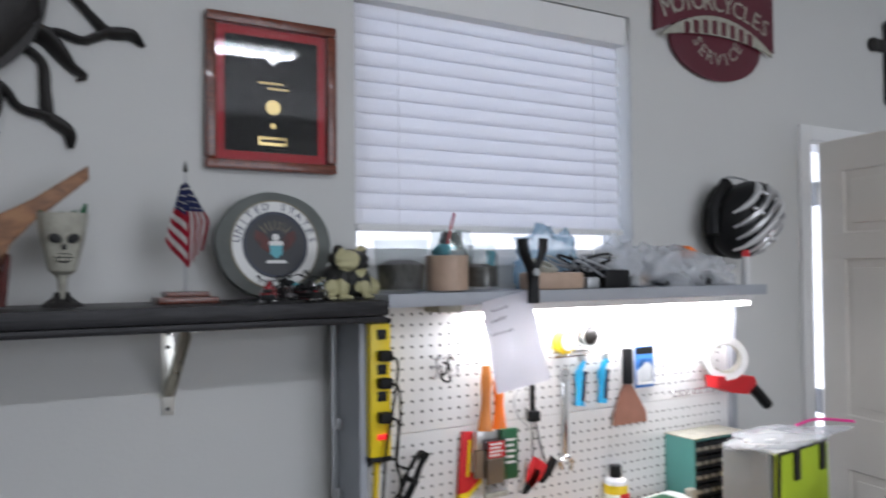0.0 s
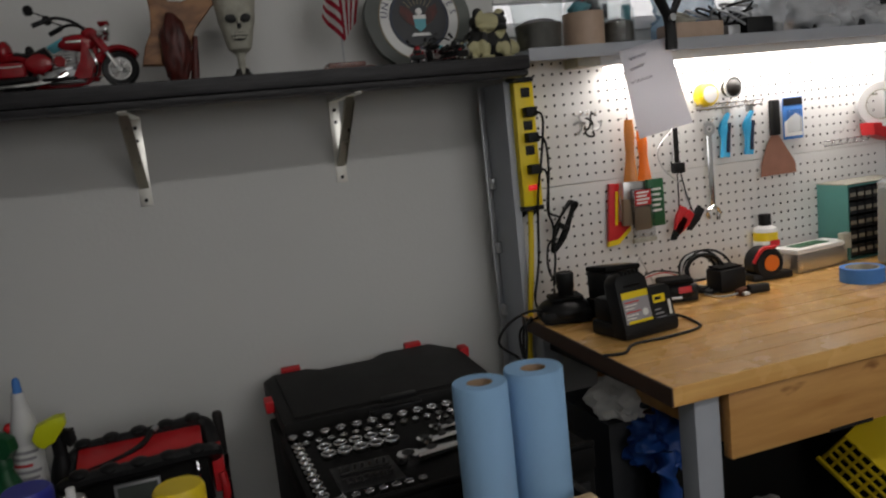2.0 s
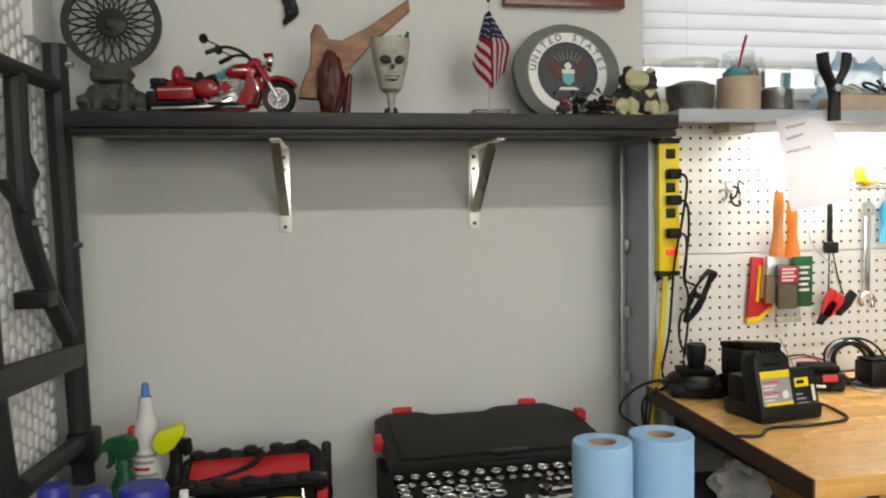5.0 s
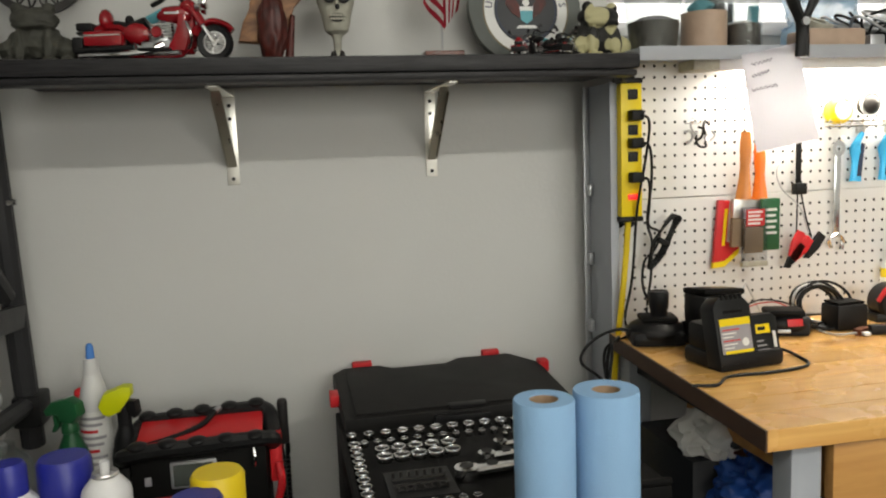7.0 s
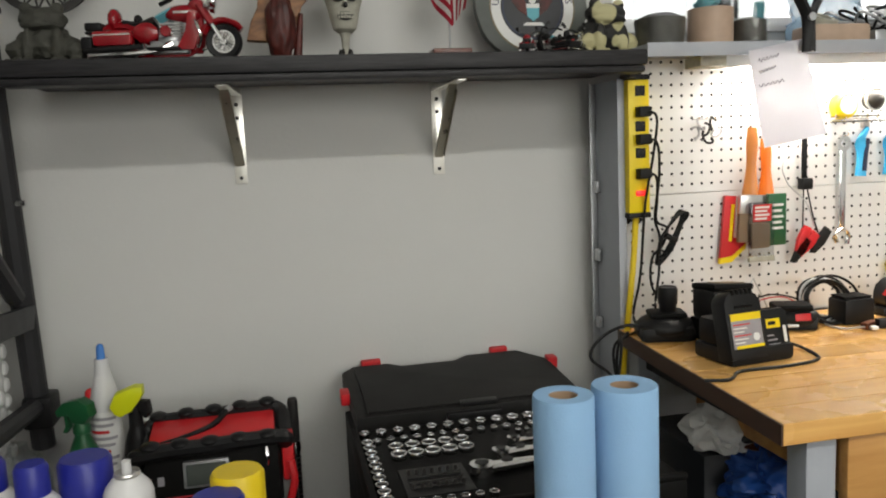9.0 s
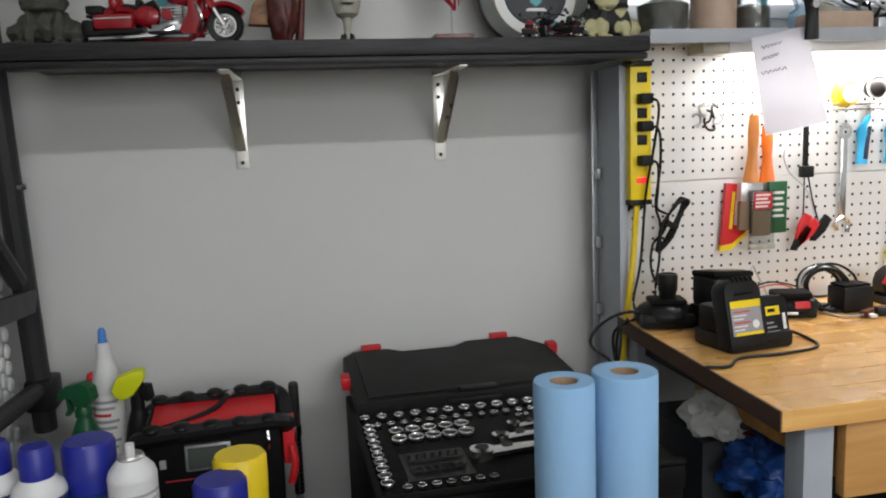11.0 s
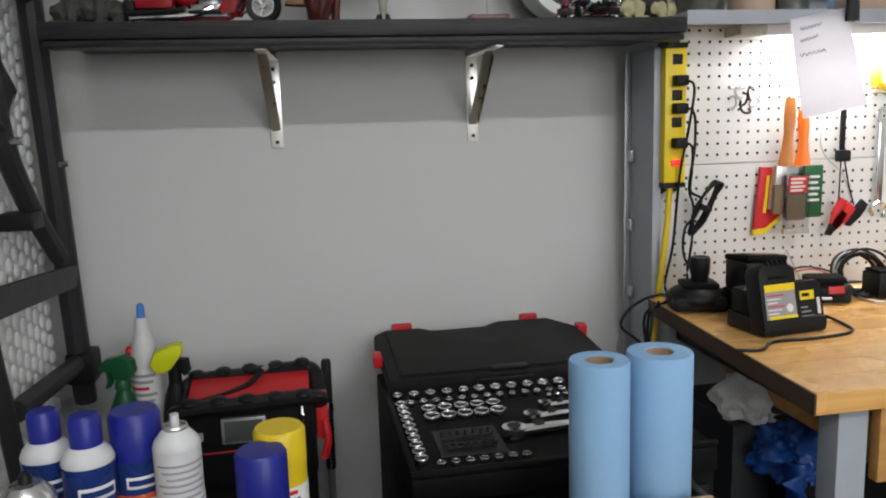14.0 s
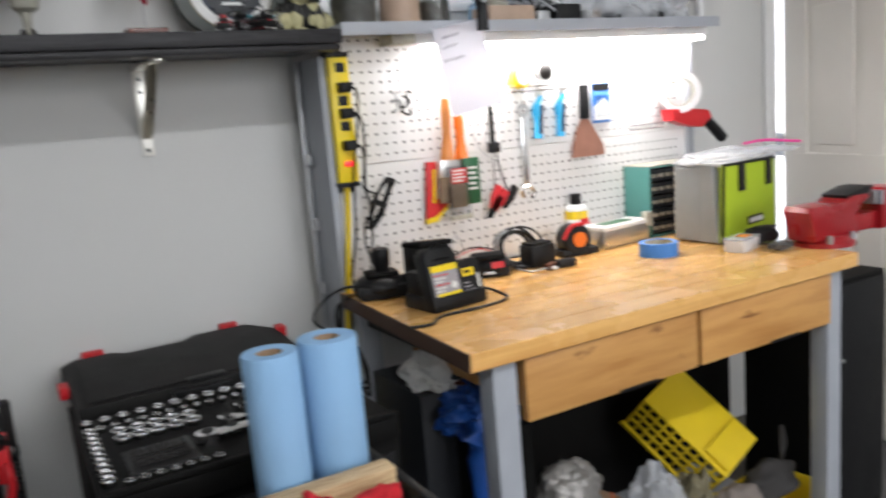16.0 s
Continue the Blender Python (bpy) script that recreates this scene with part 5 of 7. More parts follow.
t = thing("brush_package", pose(0.783, TY - 0.034, 1.168), "dark green cardboard brush sleeve on the pegboard", "package")
part("sleeve", box(-0.024, 0.024, -0.012, 0, -0.125, 0, 0.002), "green", t)
for k in range(5):
    part("text_bar", box(-0.015, 0.015 - 0.004 * (k % 2), -0.0128, -0.012, -0.03 - k * 0.014, -0.024 - k * 0.014), "label_w", t)
t = thing("brush_package", pose(0.735, TY - 0.045, 1.15), "clear brush sleeve with orange label", "package")
part("sleeve", box(-0.032, 0.032, -0.012, 0, -0.13, 0, 0.003), "film", t)
part("label", box(-0.026, 0.022, -0.0135, -0.0125, -0.045, -0.005), "red", t)
for k in range(4):
    part("text_bar", box(-0.022, 0.016 - 0.006 * (k % 2), -0.0142, -0.0135, -0.014 - k * 0.009, -0.009 - k * 0.009), "label_w", t)
part("bristles", box(-0.026, 0.022, -0.009, -0.003, -0.11, -0.05), "brush", t)
part("border", box(-0.034, 0.034, -0.0125, -0.001, -0.143, -0.130, 0.002), "bone", t)

t = thing("test_leads", pose(0.876, TY - 0.01, 1.30), "coiled black test leads with red and black clamps", "test leads")
part("strap", box(-0.006, 0.006, -0.01, -0.002, -0.10, 0.0, 0.002), "rubber", t)
part("box", box(-0.015, 0.015, -0.022, 0, -0.128, -0.10, 0.004), "black", t)
part("wire", tube([(-0.004, -0.01, -0.125), (-0.012, -0.02, -0.2), (-0.014, -0.02, -0.24)], 0.002, 6, 5), "rubber", t)
part("wire", tube([(0.006, -0.01, -0.125), (0.012, -0.02, -0.18), (0.03, -0.02, -0.235)], 0.002, 6, 5), "rubber", t)
part("wire", tube([(-0.01, -0.005, -0.01), (-0.06, -0.01, -0.06), (-0.05, -0.012, -0.11), (0.0, -0.015, -0.16), (0.02, -0.02, -0.22)], 0.0016, 6, 7), "galv", t)
for (x, z, ry, c) in ((-0.016, -0.25, 25, "red"), (0.0, -0.262, 42, "red"), (0.035, -0.255, 38, "black"), (-0.02, -0.275, 38, "black")):
    part("clamp", turn(slab([(-0.004, -0.04), (0.006, -0.035), (0.014, 0.0), (0.011, 0.035), (-0.011, 0.035), (-0.013, 0.0)], -0.008, 0.002, 0.002), pose(x, -0.02, z, 0, ry, 0)), c, t)

t = thing("wrench", pose(0.99, TY - 0.006, 1.295), "long chrome combination wrench hanging on a hook", "wrench")
part("shaft", box(-0.009, 0.009, -0.006, 0, -0.235, -0.025, 0.003), "chrome", t)
part("ring_end", turn(ring(0.009, 0.019, -0.008, 0, 20), Matrix.Translation((0, 0, -0.015))), "chrome", t)
part("open_end", tube([(-0.014, -0.004, -0.262), (-0.018, -0.004, -0.242), (0.0, -0.004, -0.229), (0.018, -0.004, -0.242), (0.016, -0.004, -0.268)], 0.006, 8, 4, flat=0.7), "chrome", t)
for x in (1.046, 1.127):
    t = thing("tube_cutter", pose(x, TY - 0.008, 1.315), "tool with bright blue and black moulded handle", "hand tool", "blue tools")
    part("handle", tube([(0.006, -0.008, -0.0), (-0.010, -0.008, -0.03), (-0.006, -0.008, -0.07), (-0.010, -0.008, -0.118)], 0.013, 8, 5, radii=[0.012, 0.015, 0.013, 0.016], flat=0.6), "blue_pl", t)
    part("handle_inset", tube([(0.002, -0.018, -0.025), (-0.004, -0.018, -0.07), (-0.007, -0.018, -0.105)], 0.006, 6, 4, flat=0.5), "navy", t)
    part("head", box(-0.008, 0.012, -0.012, 0, 0.0, 0.03, 0.003), "can_metal", t)
t = thing("scraper", pose(1.215, TY - 0.004, 1.34), "wide putty knife with black handle and stained blade", "putty knife")
part("handle", box(-0.014, 0.014, -0.018, 0, -0.10, 0.0, 0.005), "black", t)
part("blade", slab([(-0.012, -0.098), (0.012, -0.098), (0.03, -0.125), (0.068, -0.18), (0.072, -0.212), (-0.055, -0.212), (-0.052, -0.18), (-0.03, -0.125)], -0.009, -0.006), "rust", t)
t = thing("blister_pack", pose(1.289, TY - 0.003, 1.342), "blue printed blister pack hanging on a hook", "package")
part("card", box(-0.036, 0.036, -0.002, 0, -0.118, 0.0, 0.0008), "blue_tape", t)
part("header", box(-0.034, 0.034, -0.0035, -0.002, -0.022, -0.002), "black", t)
part("picture", slab([(-0.032, -0.11), (0.032, -0.11), (0.032, -0.06), (0.01, -0.045), (-0.032, -0.07)], -0.0035, -0.002), "label_w", t)
part("blister", box(-0.024, 0.024, -0.014, -0.002, -0.10, -0.035, 0.005), "film", t)
t = thing("tape_measure", pose(0.978, TY - 0.022, 1.372), "yellow pocket tape measure hanging on a hook", "tape measure")
part("case", turn(disc(0.032, -0.018, 0.018, 24, bev=0.006), I), "yellow_pl", t)
part("label", turn(disc(0.022, -0.02, -0.018, 20), I), "label_w", t)
t = thing("inspection_mirror", pose(1.06, TY - 0.024, 1.385), "round dark tool head on a chrome rack", "tool")
part("head", blob(0.028, 0.024, 0.026, 3), "bronze", t)
part("band", turn(ring(0.024, 0.0275, -0.004, 0.004, 20), pose(0, -0.008, 0)), "chrome", t)
t = thing("tool_rack", pose(1.03, TY - 0.004, 1.345), "chrome wire tool rack on the pegboard", "rack")
for z in (0.0, -0.012):
    part("bar", tube([(-0.09, -0.02, z), (0.13, -0.02, z)], 0.0022, 6, 0), "chrome", t)
for k in range(8):
    part("prong", tube([(-0.085 + k * 0.03, 0, -0.006), (-0.085 + k * 0.03, -0.03, -0.006), (-0.085 + k * 0.03, -0.034, 0.006)], 0.0018, 6, 2), "chrome", t)
t = thing("tool_rack", pose(1.47, TY - 0.004, 1.205), "chrome wire tool rack with prongs on the pegboard", "rack")
for z in (0.0, -0.014):
    part("bar", tube([(-0.09, -0.02, z), (0.06, -0.02, z)], 0.0022, 6, 0), "chrome", t)
for k in range(6):
    part("prong", tube([(-0.085 + k * 0.028, 0, -0.006), (-0.085 + k * 0.028, -0.04, -0.01), (-0.085 + k * 0.028, -0.046, 0.006)], 0.002, 6, 2), "chrome", t)
t = thing("tape_gun", pose(1.565, TY - 0.045, 1.295), "red packing-tape gun with a roll of clear tape", "tape gun")
part("tape_roll", turn(ring(0.044, 0.064, -0.024, 0.024, 36), pose(0, -0.012, 0, 0, 0, -38)), "white_pl", t, "roll of pale packing tape")
part("roll_core", turn(ring(0.041, 0.0435, -0.025, 0.025, 30), pose(0, -0.012, 0, 0, 0, -38)), "bone", t)
part("body", slab([(-0.05, -0.05), (0.05, -0.055), (0.115, -0.062), (0.128, -0.085), (0.085, -0.115), (0.02, -0.105), (-0.045, -0.085)], -0.03, 0.02, 0.004), "red", t)
part("handle", tube([(0.11, -0.005, -0.08), (0.165, -0.005, -0.125), (0.205, -0.005, -0.16)], 0.018, 8, 3), "black", t)
part("hanger", tube([(0.0, 0.047, 0.03), (0, 0.0, 0.03)], 0.003, 6, 0), "chrome", t)

# note clipped to the shelf lip
t = thing("paper_note", pose(0.70, -0.309, 1.50), "white paper note with handwriting held by a black clip", "note")
pb = bmesh.new()
g = []
for j in range(9):
    row = []
    for i in range(7):
        u, v = i / 6, j / 8
        x = -0.065 + u * 0.138 + v * 0.031
        z = -0.008 + u * 0.026 - v * 0.212
        y = -0.012 - 0.02 * v + 0.006 * math.sin(u * 3 + v * 2) - 0.012 * v * v * u
        row.append(pb.verts.new((x, y, z)))
    g.append(row)
for r0, r1 in zip(g, g[1:]):
    for i in range(6):
        pb.faces.new((r0[i], r0[i + 1], r1[i + 1], r1[i]))
bmesh.ops.solidify(pb, geom=pb.faces[:], thickness=0.0006)
part("sheet", pb, "paper", t)
for k, (w_, z) in enumerate(((0.05, -0.030), (0.042, -0.055), (0.062, -0.085))):
    pts = [(-0.045 + w_ * u, -0.0195 - 0.0015 * k, z + u * 0.012 + 0.004 * math.sin(u * 34 + k)) for u in np.linspace(0, 1, 22)]
    part("handwriting", tube(pts, 0.0008, 4, 0), "ink", t)
cp = thing("spring_clip", pose(0.775, -0.322, 1.516), "black spring clip gripping the steel shelf edge", "clip")
for s in (-1, 1):
    part("jaw", tube([(s * 0.032, -0.012, 0.125), (s * 0.026, -0.012, 0.09), (s * 0.004, -0.012, 0.04), (s * 0.005, -0.012, -0.03)], 0.012, 8, 4, radii=[0.013, 0.014, 0.012, 0.011], flat=0.7), "black", cp)
part("spring", cyl((0, -0.026, 0.045), (0, 0.004, 0.045), 0.009, seg=14), "galv", cp)

# ---- things on the steel shelf ----
PT = 1.5145


def pot(name, x, y, prof, material, label, cat, seg=28):
    return solid(name, lathe(prof, seg), material, pose(x, y, PT), label, cat)


t = thing("plastic_tub", pose(0.488, -0.20, PT), "clear plastic tub half full of dark screws", "tub")
part("tub", lathe([(0, 0.002), (0.052, 0.002), (0.054, 0.006), (0.064, 0.118), (0.068, 0.122), (0.066, 0.126), (0.0625, 0.120), (0.0525, 0.008), (0, 0.006)], 30), "jar", t)
part("screws", lathe([(0, 0.007), (0.052, 0.009), (0.0575, 0.066), (0.03, 0.078), (0, 0.074)], 26), "heap", t, "heap of dark screws")
t = thing("mason_jar", pose(0.615, -0.20, PT), "glass jar wrapped in brown paper holding a brush", "jar")
part("jar", lathe([(0, 0.002), (0.046, 0.002), (0.05, 0.01), (0.05, 0.10), (0.038, 0.125), (0.038, 0.15), (0.036, 0.15), (0.036, 0.125), (0.047, 0.1), (0.047, 0.012), (0, 0.008)], 28), "jar", t)
part("wrapper", lathe([(0.0505, 0.004), (0.0515, 0.004), (0.0515, 0.088), (0.0505, 0.088), (0.0505, 0.004)], 30), "amber", t)
part("contents", blob(0.030, 0.030, 0.016, 2, 0.5, 10, (-0.006, 0, 0.10)), "teal", t)
part("brush_handle", tube([(-0.01, -0.01, 0.09), (0.0, -0.012, 0.14), (0.014, -0.012, 0.19)], 0.0032, 8, 3), "mat_red", t)
t = thing("glass_jar", pose(0.715, -0.20, PT), "clear glass jar of small metal parts", "jar")
part("jar", lathe([(0, 0.002), (0.04, 0.002), (0.043, 0.01), (0.043, 0.09), (0.036, 0.1), (0.036, 0.115), (0.034, 0.115), (0.034, 0.1), (0.04, 0.088), (0.04, 0.012), (0, 0.008)], 28), "jar", t)
part("parts_heap", lathe([(0, 0.009), (0.039, 0.012), (0.039, 0.06), (0.02, 0.068), (0, 0.066)], 24), "heap", t)
part("teal_part", cyl((0.012, -0.016, 0.03), (0.016, -0.018, 0.1), 0.012, seg=12), "teal", t)
t = thing("glass_jar", pose(0.70, -0.10, PT), "taller clear glass jar behind", "jar")
part("jar", lathe([(0, 0.002), (0.045, 0.002), (0.047, 0.01), (0.047, 0.13), (0.04, 0.14), (0.04, 0.155), (0.038, 0.155), (0.038, 0.14), (0.044, 0.128), (0.044, 0.012), (0, 0.008)], 28), "jar", t)
part("parts_heap", lathe([(0, 0.009), (0.043, 0.012), (0.043, 0.07), (0.02, 0.08), (0, 0.078)], 24), "heap", t)
t = thing("parts_dish", pose(0.92, -0.22, PT), "translucent pinkish dish with rolls of tape", "dish")
part("dish", box(-0.075, 0.075, -0.045, 0.045, 0, 0.045, 0.01), "amber", t)
part("tape_roll", lathe([(0.02, 0), (0.036, 0), (0.036, 0.02), (0.02, 0.02), (0.02, 0)], 24, m=pose(-0.03, 0, 0.048, 25, 10, 0)), "bone", t)
t = thing("cable_heap", pose(1.08, -0.20, PT), "tangle of black cables and small adapters", "cable")
random.seed(11)
for k in range(6):
    a = [(random.uniform(-0.11, 0.11), random.uniform(-0.05, 0.06), random.uniform(0.006, 0.09)) for _ in range(7)]
    a[0] = (a[0][0], a[0][1], 0.004)
    part("cord", tube(a, 0.0035, 6, 6), "rubber" if k % 3 else "galv", t)
part("adapter", box(0.0, 0.09, -0.05, 0.0, 0, 0.05, 0.008), "black", t)
part("adapter", box(-0.07, -0.03, -0.06, -0.03, 0, 0.03, 0.005), "galv", t)


def crumple(rx, ry, rz, seedv, sub=4, amp=0.5):
    b = bmesh.new()
    bmesh.ops.create_icosphere(b, subdivisions=sub, radius=1.0)
    for v in b.verts:
        n_ = v.co.copy()
        k = 1 + amp * (noise.noise(n_ * 2.1 + Vector((seedv, 0, 0))) + 0.6 * abs(noise.noise(n_ * 4.7 + Vector((0, seedv, 0)))) + 0.35 * noise.noise(n_ * 9.0 + Vector((0, 0, seedv))))
        v.co = Vector((n_.x * rx * k, n_.y * ry * k, max(-rz * 0.55, n_.z * rz * k)))
    bmesh.ops.translate(b, verts=b.verts[:], vec=(0, 0, rz * 0.55))
    return b


M["film_white"] = mat("milky_film", (0.72, 0.74, 0.77), 0.2, vary=0.15, scale=20, alpha=0.38, bump=0.5, bscale=40)
M["film_blue"] = mat("blue_film", (0.35, 0.55, 0.72), 0.25, vary=0.3, scale=20, alpha=0.45, bump=0.5, bscale=40)
for x, y, rx, ry, rz, s, ma, lb in ((1.20, -0.16, 0.09, 0.07, 0.08, 1.0, "film_white", "crumpled clear plastic bag of parts"), (1.32, -0.19, 0.10, 0.08, 0.07, 2.3, "film_white", "crumpled clear plastic bag on the shelf"), (1.44, -0.19, 0.09, 0.08, 0.065, 3.7, "film_white", "crumpled zip bag of small parts"), (1.54, -0.2, 0.07, 0.06, 0.05, 5.1, "film_white", "small crumpled plastic bag"), (1.01, -0.09, 0.10, 0.05, 0.10, 6.0, "film_blue", "blue-striped plastic bag standing by the window")):
    o = solid("plastic_bag", crumple(rx, ry, rz, s), ma, pose(x, y, PT), lb, "plastic bag", "bags on the shelf")
for k in range(9):
    x = 1.16 + k * 0.045
    solid("small_part", box(-0.03, 0.03, -0.012, 0.012, 0, 0.022 + 0.006 * (k % 3), 0.004), ("bronze", "galv", "card", "black")[k % 4], pose(x, -0.20 - 0.03 * (k % 2), PT + 0.004, 0, 0, 37 * k), "small loose hardware part among the bags", "hardware", "loose hardware")
solid("orange_cap", box(-0.03, 0.03, -0.02, 0.02, 0, 0.03, 0.006), "orange", pose(1.50, -0.15, PT + 0.085, 0, 12, 20), "orange plastic cap lying on the bags", "cap")
t = thing("glue_tube", pose(1.635, -0.26, PT), "white glue tube with a red cap", "tube")
part("tube", cyl((0, 0, 0), (0, 0, 0.085), 0.014, 0.012), "white_pl", t)
part("cap", cyl((0, 0, 0.085), (0, 0, 0.105), 0.013, 0.010), "red", t)

# ---- things on the workbench ----
t = thing("battery_charger", pose(0.505, -0.50, BT, 0, 0, 8), "black tool battery charger with yellow and grey labels", "battery charger")
part("base", box(-0.075, 0.078, -0.062, 0.055, 0, 0.034, 0.010), "black", t)
part("back", box(-0.07, 0.072, -0.012, 0.05, 0.030, 0.085, 0.012), "black", t)
LB = pose(0, -0.046, 0.010, -13, 0, 0)
bat = part("battery", turn(slab([(-0.076, 0.0), (0.012, 0.0), (0.012, 0.112), (0.004, 0.124), (-0.010, 0.134), (-0.056, 0.134), (-0.070, 0.124), (-0.076, 0.112)], -0.018, 0.024, 0.005), LB), "black", t)
part("latch_bar", turn(box(-0.054, -0.012, -0.0205, -0.0175, 0.100, 0.106, 0.001), LB), "blackmat", bat)
for k in range(5):
    part("rib", turn(box(-0.056 + k * 0.011, -0.050 + k * 0.011, -0.020, 0.010, 0.126, 0.1365, 0.0015), LB), "blackmat", bat)
part("battery_label", turn(box(-0.068, 0.004, -0.0195, -0.0178, 0.022, 0.090, 0.001), LB), "label_grey", bat)
part("label_band", turn(box(-0.068, 0.004, -0.0202, -0.0194, 0.076, 0.090), LB), "yellow", bat)
part("label_band", turn(box(-0.062, 0.004, -0.0202, -0.0194, 0.022, 0.028), LB), "yellow", bat)
for k in range(6):
    part("text_bar", turn(box(-0.064, -0.040 + 0.008 * (k % 3), -0.0202, -0.0194, 0.032 + k * 0.007, 0.0345 + k * 0.007), LB), "red" if k in (2, 5) else "label_w", bat)
part("round_mark", turn(disc(0.008, -0.0202, -0.0194, 16), LB @ Matrix.Translation((-0.012, 0, 0.042))), "label_w", bat)
RB = pose(0, -0.050, 0.004, -13, 0, 0)
face = part("face", turn(slab([(0.014, 0.0), (0.076, 0.0), (0.076, 0.090), (0.066, 0.098), (0.014, 0.098)], -0.010, 0.045, 0.005), RB), "black", t)
part("charger_label", turn(box(0.020, 0.054, -0.0118, -0.0098, 0.060, 0.078, 0.001), RB), "yellow", face)
for k in range(3):
    part("text_bar", turn(box(0.020, 0.050 - 0.007 * k, -0.0112, -0.0098, 0.026 + k * 0.009, 0.029 + k * 0.009), RB), "label_grey", face)
part("sticker", turn(box(0.060, 0.067, -0.0112, -0.0098, 0.030, 0.062), RB), "label_w", face)
part("label_mark", turn(box(0.024, 0.042, -0.0124, -0.0116, 0.066, 0.073), RB), "black", face)
# vent openings are black bars, their shade put into the colour
for k in range(6):
    part("vent_slot", turn(box(0.018 + k * 0.009, 0.022 + k * 0.009, 0.0, 0.030, 0.097, 0.0995), RB), "hole", face)
t = thing("tool_battery", pose(0.545, -0.36, BT), "black power-tool battery with a yellow band", "battery")
part("foot", box(-0.052, 0.05, -0.05, 0.05, 0, 0.05, 0.012), "blackmat", t)
part("body", box(-0.046, 0.046, -0.045, 0.045, 0.046, 0.118, 0.012), "black", t)
part("band", turn(box(-0.047, 0.049, -0.050, 0.045, 0, 0.014, 0.006), pose(0, 0, 0.113, -7, 3, 0)), "blackmat", t)
part("label", turn(box(-0.020, 0.036, -0.034, 0.022, 0.014, 0.0155), pose(0, 0, 0.113, -7, 3, 0)), "dull_gold", t)
t = thing("drill_charger", pose(0.44, -0.30, BT, 0, 0, -15), "black charging stand with a stem battery", "charger")
part("base", blob(0.066, 0.060, 0.030, 3, 0.1, 3, (0.0, 0, 0.028), bm=box(-0.06, 0.06, -0.055, 0.055, 0, 0.034, 0.014)), "black", t)
part("shoe", box(-0.035, 0.045, -0.035, 0.035, 0.05, 0.062, 0.006), "blackmat", t)
part("stem", lathe([(0, 0.055), (0.020, 0.055), (0.019, 0.075), (0.0215, 0.080), (0.0225, 0.112), (0.020, 0.117), (0.016, 0.115), (0, 0.115)], 20, m=pose(0.008, 0, 0)), "black", t)
t = thing("charger_cable", pose(0, 0, 0), "black charger cable looping over the bench top", "cable")
part("cord", tube([(0.575, -0.49, BT + 0.012), (0.63, -0.47, BT + 0.01), (0.645, -0.52, BT + 0.0035), (0.62, -0.58, BT + 0.0035), (0.53, -0.60, BT + 0.0035), (0.44, -0.60, BT + 0.0035), (0.39, -0.64, BT + 0.0035), (0.345, -0.63, BT + 0.0035)], 0.0032, 7, 8), "rubber", t)
part("cord", tube([(0.575, -0.47, BT + 0.03), (0.62, -0.43, BT + 0.02), (0.60, -0.40, BT + 0.0035), (0.56, -0.42, BT + 0.0035)], 0.0032, 7, 8), "rubber", t)
t = thing("tool_battery", pose(0.75, -0.33, BT, 0, 0, -20), "black slim tool battery with a red mark", "battery")
part("body", blob(0.056, 0.040, 0.026, 3, 0.04, 3, (0, 0, 0.026), bm=box(-0.045, 0.045, -0.030, 0.030, 0, 0.03, 0.008)), "black", t)
part("lid", box(-0.05, 0.035, -0.03, 0.03, 0.044, 0.060, 0.008), "blackmat", t)
part("mark", turn(box(-0.022, 0.014, -0.0012, 0.0012, -0.008, 0.008, 0.0005), pose(0.012, -0.0385, 0.034, -12, 0, 14)), "red", t)
part("contact", box(-0.03, 0.0, -0.041, -0.030, 0.010, 0.018, 0.003), "galv", t)
t = thing("wire_bits", pose(0.70, -0.25, BT), "thin loose wires standing on the bench", "wire")
part("wire", tube([(-0.06, 0, 0.003), (-0.03, 0.0, 0.055), (-0.005, 0, 0.105), (0.002, 0, 0.10), (0.04, 0.0, 0.03)], 0.0018, 6, 2), "galv", t)
part("wire", tube([(-0.03, -0.02, 0.055), (0.02, -0.02, 0.07), (0.07, -0.02, 0.064), (0.10, -0.03, 0.054)], 0.0022, 6, 5), "rubber", t)
part("wire", tube([(-0.05, -0.03, 0.04), (0.0, -0.03, 0.062), (0.05, -0.04, 0.066), (0.08, -0.06, 0.050)], 0.0016, 6, 5), "redcloth", t)
t = thing("cable_coil", pose(0.895, -0.29, BT), "coil of grey and black cable with a black adapter", "cable")
random.seed(21)
for k in range(9):
    R = 0.050 + random.uniform(-0.008, 0.010)
    cx, tilt = -0.035 + random.uniform(-0.012, 0.02), random.uniform(0.3, 0.75)
    pts = []
    for a in np.linspace(0, 2 * math.pi, 14):
        h_ = R * math.sin(a)
        pts.append((cx + R * 1.15 * math.cos(a), 0.015 - 0.006 * k + h_ * tilt * 0.6, max(0.004, 0.052 + h_ * 0.92)))
    part("loop", tube(pts, 0.0032, 6, 3), "galv" if k in (0, 4) else "rubber", t)
ad = part("adapter", box(-0.030, 0.050, -0.066, -0.004, 0, 0.060, 0.008), "black", t)
part("adapter_lid", box(-0.026, 0.046, -0.060, -0.008, 0.060, 0.066, 0.004), "blackmat", ad)
part("lead", tube([(-0.03, -0.02, 0.01), (-0.07, -0.05, 0.006), (-0.06, -0.10, 0.004), (-0.02, -0.115, 0.008)], 0.003, 6, 6), "galv", t)
part("plug", turn(box(-0.024, 0.024, -0.009, 0.009, 0, 0.016, 0.004), pose(0.0, -0.105, 0.001, 0, 0, 24)), "copperdark", t)
